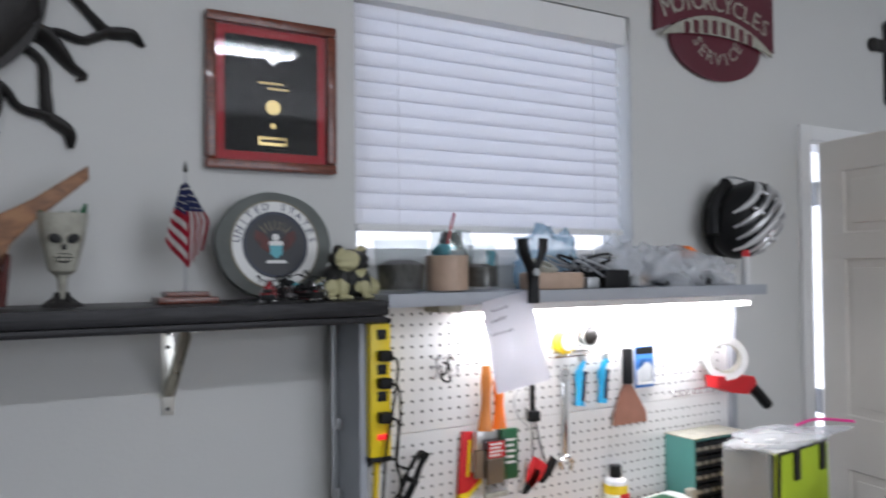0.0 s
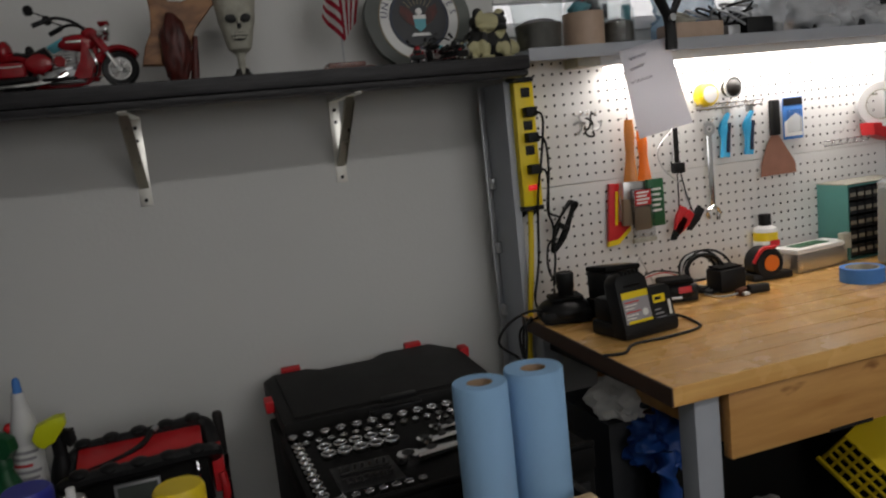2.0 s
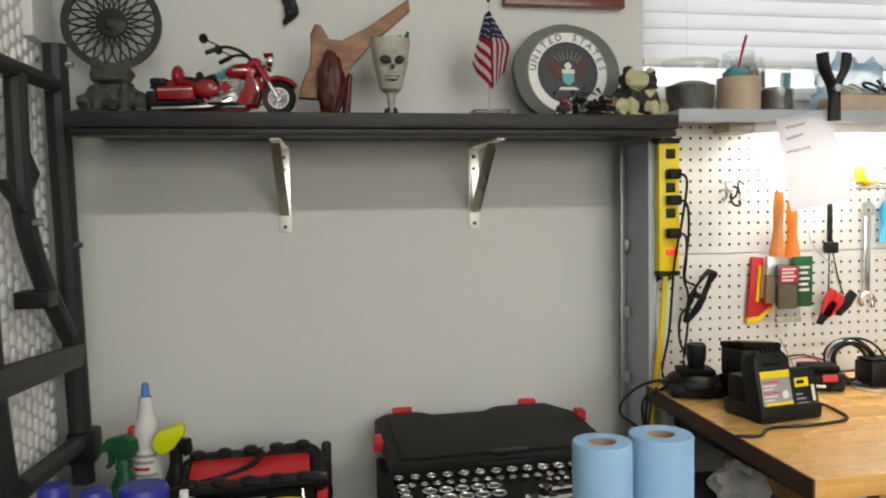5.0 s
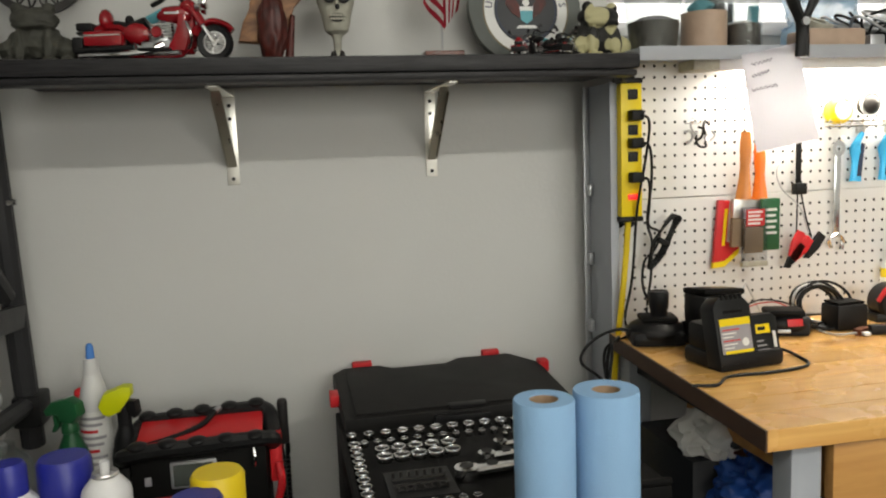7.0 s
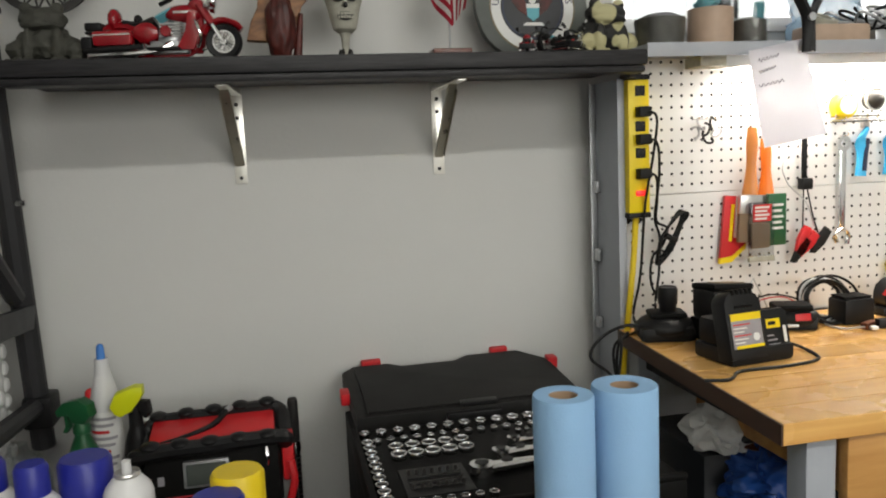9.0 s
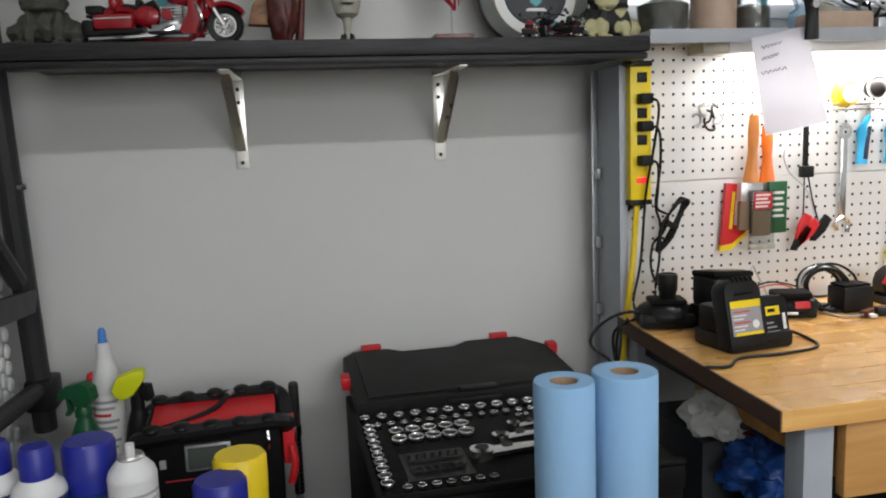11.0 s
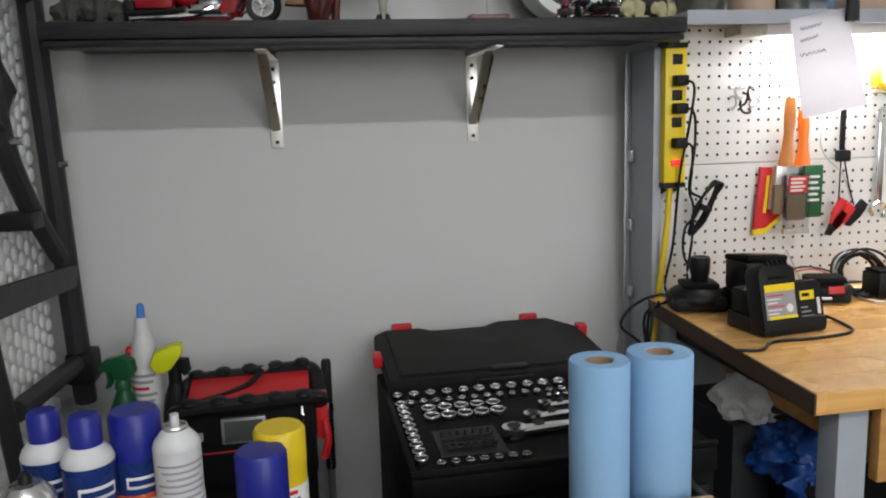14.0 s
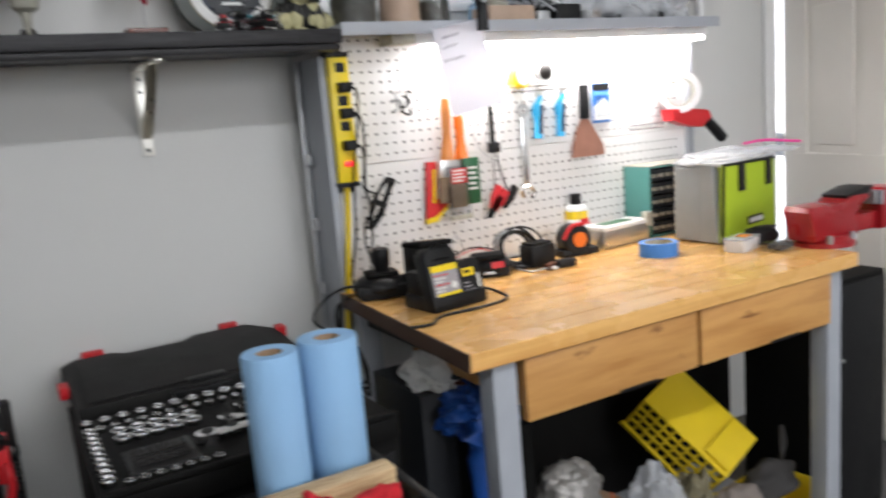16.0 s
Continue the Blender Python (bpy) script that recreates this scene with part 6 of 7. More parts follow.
part("plug", turn(box(-0.028, 0.028, -0.011, 0.011, 0, 0.022, 0.006), pose(0.042, -0.115, 0.001, 0, 0, -10)), "black", t)
part("prong", box(-0.012, 0.004, -0.130, -0.116, 0.003, 0.010, 0.001), "label_w", t)
t = thing("tape_measure", pose(1.06, -0.29, BT, 0, 0, -8), "black tape measure with an orange dial", "tape measure")
part("case", turn(disc(0.045, -0.03, 0.03, 28, bev=0.008), pose(0, 0, 0.045)), "black", t)
part("foot", box(-0.05, 0.07, -0.028, 0.028, 0, 0.02, 0.006), "black", t)
part("dial", turn(disc(0.022, -0.034, -0.03, 24, bev=0.001), pose(0.004, 0, 0.047)), "orange", t, "orange round dial")
part("grip", tube([(-0.042, -0.02, 0.05), (-0.02, -0.026, 0.086), (0.02, -0.026, 0.09)], 0.006, 6, 4), "red", t)
t = thing("spray_bottle", pose(1.152, -0.20, BT), "small yellow lubricant can with black cap", "can")
part("can", cyl((0, 0, 0), (0, 0, 0.11), 0.033, seg=24, bev=0.004), "yellow_pl", t)
part("shoulder", lathe([(0.033, 0.11), (0.03, 0.12), (0.018, 0.128), (0, 0.128)], 24), "white_pl", t)
part("cap", cyl((0, 0, 0.128), (0, 0, 0.16), 0.017, seg=16, bev=0.002), "black", t)
part("label", lathe([(0.0332, 0.04), (0.0338, 0.041), (0.0338, 0.085), (0.0332, 0.086)], 24), "label_w", t)
part("badge", box(-0.014, 0.018, -0.0352, -0.033, 0.07, 0.088, 0.002), "red", t)
t = thing("metal_case", pose(1.25, -0.265, BT, 0, 0, 6), "long flat grey metal box with white lid", "case")
part("body", box(-0.10, 0.10, -0.04, 0.04, 0, 0.052, 0.004), "can_metal", t)
part("lid", box(-0.102, 0.102, -0.042, 0.042, 0.052, 0.066, 0.004), "label_w", t)
part("window", box(-0.07, 0.05, -0.02, 0.025, 0.066, 0.0672), "green", t)
part("tag", box(0.085, 0.115, -0.043, -0.02, 0.04, 0.085, 0.004), "bone", t)

t = thing("drawer_organizer", pose(1.375, -0.155, BT), "teal metal small-parts cabinet with clear drawers", "organizer")
GW, GD, GH = 0.22, 0.125, 0.216
part("body", box(0, 0.006, -GD, 0, 0, GH, 0.001, bm=box(GW - 0.006, GW, -GD, 0, 0, GH, 0.001, bm=box(0.006, GW - 0.006, -GD, 0, GH - 0.006, GH, bm=box(0.006, GW - 0.006, -GD, 0, 0, 0.006, bm=box(0.006, GW - 0.006, -0.008, -0.002, 0.006, GH - 0.006))))), "green_cab", t)
part("top", box(-0.001, GW + 0.001, -GD - 0.001, 0.001, GH, GH + 0.003), "bone", t)
for j in range(5):
    for i in range(7):
        x0 = 0.008 + i * (GW - 0.016) / 7
        z0 = 0.008 + j * (GH - 0.016) / 5
        d = part("drawer", box(x0 + 0.001, x0 + (GW - 0.016) / 7 - 0.001, -GD + 0.004, -0.012, z0 + 0.002, z0 + 0.037, 0.001), "black", t)
        part("label", box(x0 + 0.004, x0 + 0.025, -GD + 0.001, -GD + 0.004, z0 + 0.013, z0 + 0.024, 0.001), "bone", d)
        part("clear_front", box(x0 + 0.002, x0 + 0.027, -GD + 0.0025, -GD + 0.004, z0 + 0.004, z0 + 0.036), "dark_field", d)
t = thing("tool_bag", pose(1.39, -0.53, BT), "lime green and grey fabric tool bag with black trim", "bag")
part("front_panel", slab([(0.0, 0.004), (0.325, 0.004), (0.318, 0.215), (0.012, 0.222)], -0.006, 0.006, 0.003, m=pose(0, 0, 0, 0, 0, 12)), "lime", t)
part("side_panel", slab([(0.004, 0.004), (0.17, 0.004), (0.165, 0.225), (0.02, 0.222)], -0.006, 0.006, 0.003, m=pose(0, 0, 0, 0, 0, 88)), "greyfab", t)
part("body", turn(box(0.01, 0.31, 0.012, 0.15, 0.004, 0.215, 0.012), pose(0, 0, 0, 0, 0, 12)), "greyfab", t)
for pts in ([(0.0, 0, 0.004), (0.012, 0, 0.222)], [(0.012, 0, 0.222), (0.318, 0, 0.215)], [(0.0, 0, 0.006), (0.325, 0, 0.006)]):
    part("piping", turn(tube([(x, -0.006, z) for x, y, z in pts], 0.005, 6, 0), pose(0, 0, 0, 0, 0, 12)), "black", t)
for x in (0.11, 0.275):
    part("strap", turn(box(x - 0.018, x + 0.018, -0.012, -0.006, 0.14, 0.225, 0.002), pose(0, 0, 0, 0, 0, 12)), "black", t)
part("badge", turn(box(0.145, 0.235, -0.010, -0.006, 0.035, 0.06, 0.002), pose(0, 0, 0, 0, 0, 12)), "black", t)
part("badge_bar", turn(box(0.152, 0.228, -0.0112, -0.010, 0.041, 0.054), pose(0, 0, 0, 0, 0, 12)), "label_w", t)
t = thing("plastic_bag", pose(1.53, -0.44, BT + 0.222), "clear zip bag with pink seal on the tool bag", "plastic bag")
part("film", crumple(0.17, 0.08, 0.024, 8.2, 4, 0.3), "film_white", t)
part("paper", turn(box(-0.14, 0.05, -0.07, 0.06, 0.006, 0.016, 0.003), pose(0, 0, 0, 2, -4, 10)), "label_w", t)
part("zip_seal", tube([(0.05, -0.02, 0.045), (0.17, 0.0, 0.045), (0.30, -0.03, 0.03)], 0.0045, 6, 4), "pinkish", t, "pink zip seal")
part("flap", slab([(0.05, 0.03), (0.17, 0.032), (0.30, 0.016), (0.26, 0.006), (0.1, 0.008)], -0.03, -0.026), "film_white", t)
t = thing("masking_tape", pose(1.195, -0.485, BT), "roll of blue masking tape lying flat", "tape")
part("tape", lathe([(0.040, 0), (0.052, 0), (0.052, 0.036), (0.040, 0.036), (0.040, 0)], 40), "blue_tape", t)
part("core", lathe([(0.037, 0.0005), (0.0398, 0.0005), (0.0398, 0.0355), (0.037, 0.0355), (0.037, 0.0005)], 36), "bone", t)
t = thing("screw_box", pose(1.365, -0.62, BT, 0, 0, 14), "small white plastic box of screws", "box", "screw boxes")
part("box", box(-0.046, 0.046, -0.028, 0.028, 0, 0.032, 0.004), "white_pl", t)
part("lid", box(-0.048, 0.048, -0.030, 0.030, 0.032, 0.038, 0.002), "film_white", t)
part("label", box(-0.012, 0.026, -0.016, 0.012, 0.0382, 0.0392), "orange", t)
t = thing("screw_box", pose(1.418, -0.70, BT, 0, 0, -6), "small clear plastic box full of mixed hardware", "box", "screw boxes")
part("box", box(-0.044, 0.044, -0.026, 0.026, 0, 0.026, 0.003), "jar", t)
part("contents", blob(0.038, 0.021, 0.012, 3, 0.5, 12, (0, 0, 0.014)), "heap", t)
t = thing("bench_vise", pose(1.548, -0.735, BT, 0, 0, -4) @ Matrix.Scale(0.98, 4), "red cast bench vise bolted to the bench corner", "vise")
part("base", lathe([(0, 0), (0.078, 0), (0.078, 0.012), (0.066, 0.018), (0.060, 0.028), (0, 0.028)], 28), "red_enamel", t)
part("body", slab([(-0.085, 0.020), (0.085, 0.020), (0.080, 0.045), (0.072, 0.075), (0.095, 0.098), (0.128, 0.116), (0.125, 0.128), (0.06, 0.128), (0.02, 0.112), (-0.10, 0.114), (-0.108, 0.10), (-0.10, 0.075)], -0.045, 0.045, 0.007), "red_enamel", t)
part("anvil", slab([(0.045, 0.114), (0.13, 0.127), (0.152, 0.146), (0.110, 0.146), (0.040, 0.130)], -0.040, 0.040, 0.003), "black", t, "black jaw and anvil")
part("jaw_plate", box(0.140, 0.150, -0.05, 0.05, 0.098, 0.130, 0.002), "galv", t)
part("jaw_plate", box(0.170, 0.180, -0.05, 0.05, 0.090, 0.130, 0.002), "label_grey", t)
part("moving_jaw", slab([(0.182, 0.02), (0.30, 0.02), (0.315, 0.07), (0.30, 0.11), (0.265, 0.134), (0.20, 0.134), (0.182, 0.12)], -0.045, 0.045, 0.012), "red_enamel", t)
part("slide", box(0.06, 0.30, -0.026, 0.026, 0.022, 0.070, 0.005), "red_enamel", t)
for x in (-0.045, 0.045):
    part("lock_bolt", cyl((x, -0.055, 0.012), (x, -0.055, 0.034), 0.008, seg=10), "galv", t)
part("screw", cyl((0.30, 0, 0.05), (0.36, 0, 0.05), 0.012, seg=14), "galv", t)
part("handle", cyl((0.35, -0.07, 0.05), (0.35, 0.07, 0.05), 0.006, seg=10), "chrome", t)
solid("black_pouch", blob(0.06, 0.04, 0.028, 3, 0.3, 4, (0, 0, 0.022)), "black", pose(1.465, -0.60, BT), "small black pouch lying behind the vise", "pouch")

# ---- under the workbench ----
LS = 0.131
CA, CB = Vector((0.0906, -0.199, -0.186)).normalized(), Vector((0.1997, 0.0562, 0.037))
CB = (CB - CA * CB.dot(CA)).normalized()
CC = CA.cross(CB)
CO = Vector((1.104, -0.500, 0.475))
t = thing("storage_crate", Matrix(((CA.x, CB.x, CC.x, CO.x), (CA.y, CB.y, CC.y, CO.y), (CA.z, CB.z, CC.z, CO.z), (0, 0, 0, 1))), "yellow plastic crate with slotted sides, tipped over", "crate")
cl, cw, chh = 0.285, 0.205, 0.115
part("bottom", box(0, cl, 0, cw, -0.006, 0, 0.002), "yellow_pl", t)
part("ledge", box(cl - 0.085, cl - 0.008, 0.014, cw - 0.014, 0.0, 0.012, 0.004), "yellow_pl", t)
part("far_side", box(0, cl, cw - 0.005, cw, -chh, -0.007, 0.002), "yellow_pl", t)
part("end_wall", box(0, 0.005, 0.006, cw - 0.006, -chh, -0.007, 0.002), "yellow_pl", t)
part("end_wall", box(cl - 0.005, cl, 0.006, cw - 0.006, -chh, -0.007, 0.002), "yellow_pl", t)
part("rim", box(-0.006, cl + 0.006, -0.006, 0.004, -chh - 0.012, -chh, 0.002), "yellow_pl", t)
for k in range(11):
    x = 0.002 + k * (cl - 0.012) / 10
    part("slat", box(x, x + 0.008, 0, 0.005, -chh, -0.007, 0.001), "yellow_pl", t)
for z in (-0.030, -0.058, -0.086):
    part("slat", box(0.005, cl - 0.005, -0.001, 0.004, z - 0.005, z + 0.005, 0.001), "yellow_pl", t)
for k in range(6):
    part("corner_notch", box(0.03 + k * 0.04, 0.045 + k * 0.04, -0.003, 0.010, -0.003, 0.004, 0.001), "yellow_pl", t)
t = thing("storage_crate", pose(1.36, -0.68, LS - 0.05, 0, 0, 6) @ Matrix.Diagonal((1.25, 1.0, 1.1, 1)), "open yellow plastic bin holding tools", "crate")
part("bin_wall", box(-0.15, 0.15, -0.10, -0.094, 0, 0.09, 0.002), "yellow_pl", t)
part("bin_wall", box(-0.15, 0.15, 0.094, 0.10, 0, 0.09, 0.002), "yellow_pl", t)
part("bin_wall", box(-0.15, -0.144, -0.094, 0.094, 0, 0.09, 0.002), "yellow_pl", t)
part("bin_wall", box(0.144, 0.15, -0.094, 0.094, 0, 0.09, 0.002), "yellow_pl", t)
part("bin_floor", box(-0.144, 0.144, -0.094, 0.094, 0, 0.006), "yellow_pl", t)
part("rim", box(-0.158, 0.158, -0.108, -0.10, 0.078, 0.094, 0.002), "yellow_pl", t)
gl_ = blob(0.10, 0.05, 0.05, 4, 0.35, 3, (0, 0, 0.045))
tube([(0.03, 0, 0.06), (0.06, 0, 0.12), (0.055, 0.0, 0.19)], 0.012, 8, 4, radii=[0.02, 0.013, 0.006], flat=0.4, bm=gl_)
tube([(-0.04, -0.02, 0.05), (-0.13, -0.03, 0.05), (-0.17, -0.03, 0.04)], 0.012, 8, 4, radii=[0.02, 0.012, 0.005], flat=0.5, bm=gl_)
solid("work_glove", gl_, "glove", pose(1.36, -0.70, LS + 0.055), "dark grey work glove lying over the bin", "glove")
solid("grey_rag", blob(0.075, 0.05, 0.045, 4, 0.4, 4, (0, 0, 0.04)), "rag_grey", pose(1.22, -0.71, LS + 0.045), "crumpled grey brown rag in the bin", "rag")
solid("foil_package", crumple(0.092, 0.06, 0.14, 14.0, 5, 0.16), "foil", pose(0.78, -0.62, LS), "bulging silver film package of parts", "package", "packages below")
solid("foil_package", crumple(0.08, 0.06, 0.07, 41.0, 5, 0.2), "foil", pose(0.75, -0.60, LS + 0.20), "silver film package lying on another", "package", "packages below")
solid("foil_package", crumple(0.06, 0.05, 0.12, 45.0, 5, 0.3), "straw", pose(0.54, -0.66, LS), "clear bag of olive cord below the bench", "package", "packages below")
t = thing("red_label_pack", pose(0.80, -0.715, LS + 0.10, -8, 4, 6), "red printed card tied on a silver package", "package")
part("card", box(-0.045, 0.045, -0.003, 0.003, 0, 0.045, 0.001), "orange_print", t)
part("strap", box(-0.006, -0.002, -0.002, 0.002, 0.045, 0.15, 0.0005), "orange_print", t)
solid("plastic_bag", crumple(0.075, 0.07, 0.16, 15.3, 5, 0.3), "film_white", pose(0.96, -0.68, LS), "white translucent plastic bag standing open", "plastic bag", "bags below")
solid("plastic_bag", crumple(0.07, 0.07, 0.13, 25.3, 5, 0.4), "straw", pose(1.06, -0.70, LS), "translucent straw-coloured plastic bag of wire", "plastic bag", "bags below")
solid("plastic_bag", crumple(0.10, 0.08, 0.05, 27.3, 5, 0.4), "film_white", pose(0.86, -0.76, LS), "white plastic bag lying flat on the lower shelf", "plastic bag", "bags below")
solid("cardboard_box", box(-0.08, 0.08, -0.09, 0.09, 0, 0.43, 0.003), "blackmat", pose(0.58, -0.50, LS), "black cardboard box under the bench", "box")
bb_ = crumple(0.085, 0.075, 0.075, 16.9, 5, 0.5)
tube([(-0.05, -0.06, 0.05), (-0.06, -0.09, -0.05), (-0.055, -0.085, -0.22)], 0.02, 8, 5, radii=[0.035, 0.024, 0.012], flat=0.5, bm=bb_)
solid("plastic_bag", bb_, "blue_bag", pose(0.55, -0.53, LS + 0.43), "crumpled bright blue plastic bag hanging over a box", "plastic bag", "bags below")
t = thing("white_cap", pose(0.49, -0.46, LS + 0.535), "white cloth cap with dark print on a stack of boxes", "cap")
part("crown", crumple(0.075, 0.06, 0.055, 17.7, 4, 0.35), "label_w", t)
part("print", blob(0.022, 0.006, 0.014, 2, 0.2, 5, (0.02, -0.062, 0.035)), "dark_field", t)
part("brim", blob(0.04, 0.035, 0.008, 2, 0.2, 4, (0.05, -0.05, 0.012)), "copperdark", t)
solid("cardboard_box", box(-0.07, 0.07, -0.17, 0.08, 0, 0.535, 0.003), "dark_field", pose(0.485, -0.34, LS), "tall dark box under the bench", "box")
t = thing("dark_box", pose(1.10, -0.29, LS), "large black case at the back under the bench", "case")
part("body", box(-0.33, 0.33, -0.06, 0.06, 0, 0.40, 0.004), "blackmat", t)
part("lid", box(-0.33, 0.33, -0.06, 0.06, 0.403, 0.56, 0.004), "blackmat", t)
part("latch", box(-0.03, 0.03, -0.066, -0.060, 0.37, 0.43, 0.002), "black", t)
# added block that hides the bright wall, in place of the gap's darkness
t = thing("dark_box", pose(1.66, -0.12, 0), "tall black block added to darken the gap beside the bench", "case")
part("body", box(-0.15, 0.15, -0.08, 0.08, 0, 0.58, 0.006), "blackmat", t)
part("lid", box(-0.15, 0.15, -0.08, 0.08, 0.583, 0.72, 0.006), "blackmat", t)
part("latch", box(-0.025, 0.025, -0.087, -0.080, 0.55, 0.61, 0.002), "black", t)
t = thing("black_cabinet", pose(1.765, -0.55, 0), "tall black cabinet beside the workbench", "cabinet")
part("body", box(-0.13, 0.13, -0.15, 0.15, 0, 0.735, 0.008), "blackmat", t)
part("front_panel", box(-0.12, 0.12, -0.158, -0.151, 0.02, 0.72, 0.004), "black", t)
part("screw", cyl((-0.09, -0.163, 0.50), (-0.09, -0.157, 0.50), 0.006, seg=10), "galv", t)

# ---- open socket set on the tool chest ----
SB = 0.701
t = thing("socket_set", pose(-0.02, 0, SB), "open black case with chrome sockets and ratchets", "tool case")
part("tray", box(-0.262, 0.262, -0.755, -0.345, 0.0, 0.044, 0.008), "blackmat", t)
part("tray_rim", box(-0.262, 0.262, -0.755, -0.742, 0.044, 0.054, 0.004), "blackmat", t)
part("tray_rim", box(-0.262, -0.25, -0.742, -0.350, 0.044, 0.054, 0.004), "blackmat", t)
lid = part("lid", slab([(-0.240, -0.338), (0.255, -0.338), (0.255, -0.10), (0.20, -0.02), (0.07, -0.02), (0.03, -0.05), (-0.10, -0.05), (-0.13, -0.025), (-0.215, -0.025), (-0.245, -0.06)], -0.02, 0.02, 0.006, m=Matrix.Translation((0, 0, 0.046)) @ Matrix(((1, 0, 0, 0), (0, 0, 1, 0), (0, 1, 0, 0), (0, 0, 0, 1)))), "lid_grey", t, at=pose(-0.006, -0.375, 0.046, 4.5, 0, 0) @ Matrix.Translation((0, 0.375, -0.046)))
part("lid_panel", slab([(-0.215, -0.325), (0.235, -0.325), (0.235, -0.12), (0.185, -0.045), (0.085, -0.045), (0.04, -0.075), (-0.11, -0.075), (-0.14, -0.05), (-0.215, -0.05)], -0.002, 0.002, 0.0008, m=Matrix.Translation((0, 0, 0.069)) @ Matrix(((1, 0, 0, 0), (0, 0, 1, 0), (0, 1, 0, 0), (0, 0, 0, 1)))), "lid_grey", lid)
part("lid_catch", box(-0.02, 0.06, -0.338, -0.318, 0.066, 0.074, 0.003), "black", lid)
for x, y, w_, d_ in ((-0.17, -0.014, 0.024, 0.010), (0.157, -0.008, 0.022, 0.010), (-0.252, -0.20, 0.010, 0.020), (0.262, -0.11, 0.012, 0.016)):
    part("latch", box(x - w_, x + w_, y - d_, y + d_, 0.046, 0.074, 0.004), "red", lid, "red plastic latch")
part("hinge", box(-0.06, 0.06, -0.352, -0.336, 0.04, 0.06, 0.003), "black", t)


def socket(x, y, r, h):
    h *= 0.8
    y = -0.755 + (y + 0.755) * 1.06
    s_ = part("socket", lathe([(r * 0.83, h * 0.2), (r * 0.83, h - 0.001), (r * 0.87, h), (r * 0.95, h - 0.0005), (r, h - 0.002), (r, h * 0.3), (r * 0.9, 0), (0, 0), (0, h * 0.2), (r * 0.83, h * 0.2)], 16), "sock", t, at=pose(x, y, 0.044))
    # black plug paints the shade inside the socket
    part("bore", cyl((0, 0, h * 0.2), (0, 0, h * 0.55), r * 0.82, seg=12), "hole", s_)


for k in range(15):
    socket(-0.238 + k * 0.034, -0.415, 1.2 * (0.0085 + 0.0002 * k), 0.018)
for k in range(18):
    socket(-0.217 + k * 0.026, -0.452, 1.2 * (0.0065), 0.014)
for k in range(5):
    socket(-0.188 + k * 0.032, -0.492, 1.15 * (0.0125), 0.016)
    socket(-0.188 + k * 0.032, -0.53, 1.15 * (0.0135), 0.016)
for k in range(10):
    socket(-0.237, -0.46 - k * 0.027, 1.25 * (0.0095), 0.016)
for k in range(7):
    socket(-0.207 + k * 0.024, -0.72, 1.08 * (0.0075), 0.012)
for k in range(9):
    socket(0.06 + k * 0.018, -0.475, 1.08 * (0.0055), 0.012)
for j in range(2):
    for k in range(7):
        part("bit", cyl((0, 0, 0), (0, 0, 0.012), 0.0034, seg=6), "bronze", t, at=pose(-0.185 + k * 0.014, -0.60 - j * 0.06, 0.044))
part("foam_panel", box(-0.20, -0.085, -0.69, -0.575, 0.044, 0.047), "black", t)
for k in range(3):
    part("hex_key", tube([(-0.19, -0.66 + k * 0.02, 0.05), (-0.10, -0.66 + k * 0.02, 0.05), (-0.095, -0.648 + k * 0.02, 0.05)], 0.002, 6, 0), "bronze", t)
for (x0, y0, x1, y1, r) in ((-0.06, -0.63, 0.235, -0.60, 0.019), (-0.01, -0.575, 0.235, -0.545, 0.014), (0.03, -0.525, 0.235, -0.50, 0.011)):
    d_ = (Vector((x1, y1, 0)) - Vector((x0, y0, 0)))
    h_ = part("ratchet", tube([(x0, y0, 0.054), (x0 + d_.x * 0.2, y0 + d_.y * 0.2, 0.054), (x0 + d_.x * 0.5, y0 + d_.y * 0.5, 0.054), (x1, y1, 0.054)], r, 10, 4, radii=[r, r * 0.85, r * 0.55, r * 0.75], flat=0.6), "chrome", t)
    # black discs paint the shade of the ratchet's recesses
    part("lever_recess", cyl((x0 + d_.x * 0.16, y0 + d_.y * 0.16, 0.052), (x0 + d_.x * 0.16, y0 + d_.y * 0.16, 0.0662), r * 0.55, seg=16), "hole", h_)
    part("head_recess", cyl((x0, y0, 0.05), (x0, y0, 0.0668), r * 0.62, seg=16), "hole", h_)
    part("ratchet_head", lathe([(0, 0.0), (r * 1.15, 0.0), (r * 1.15, 0.018), (r * 0.7, 0.02), (r * 0.6, 0.016), (0, 0.016)], 18), "chrome", h_, at=pose(x0, y0, 0.046))

# breaker bar standing against the wall
t = thing("breaker_bar", pose(-0.392, -0.10, 0.0, 4, 0, 0), "long dark steel torque wrench standing upright", "wrench")
part("shaft", cyl((0, 0, 0), (0, 0, 0.66), 0.0085, seg=12), "galv", t)
part("grip", lathe([(0, 0.67), (0.0105, 0.67), (0.0115, 0.675), (0.0115, 0.765), (0.0095, 0.772), (0, 0.772)], 14), "bronze", t)
part("collar", lathe([(0.0088, 0.640), (0.0125, 0.642), (0.014, 0.652), (0.013, 0.664), (0.0115, 0.670)], 14), "chrome", t)
part("scale", lathe([(0.0088, 0.50), (0.0115, 0.502), (0.0115, 0.638), (0.0088, 0.640)], 14), "sock", t)
for k in range(12):
    part("graduation", ring(0.0112, 0.0121, -0.0016, 0.0016, 12), "hole", t, at=pose(0, 0, 0.510 + 0.011 * k, 90, 0, 0))

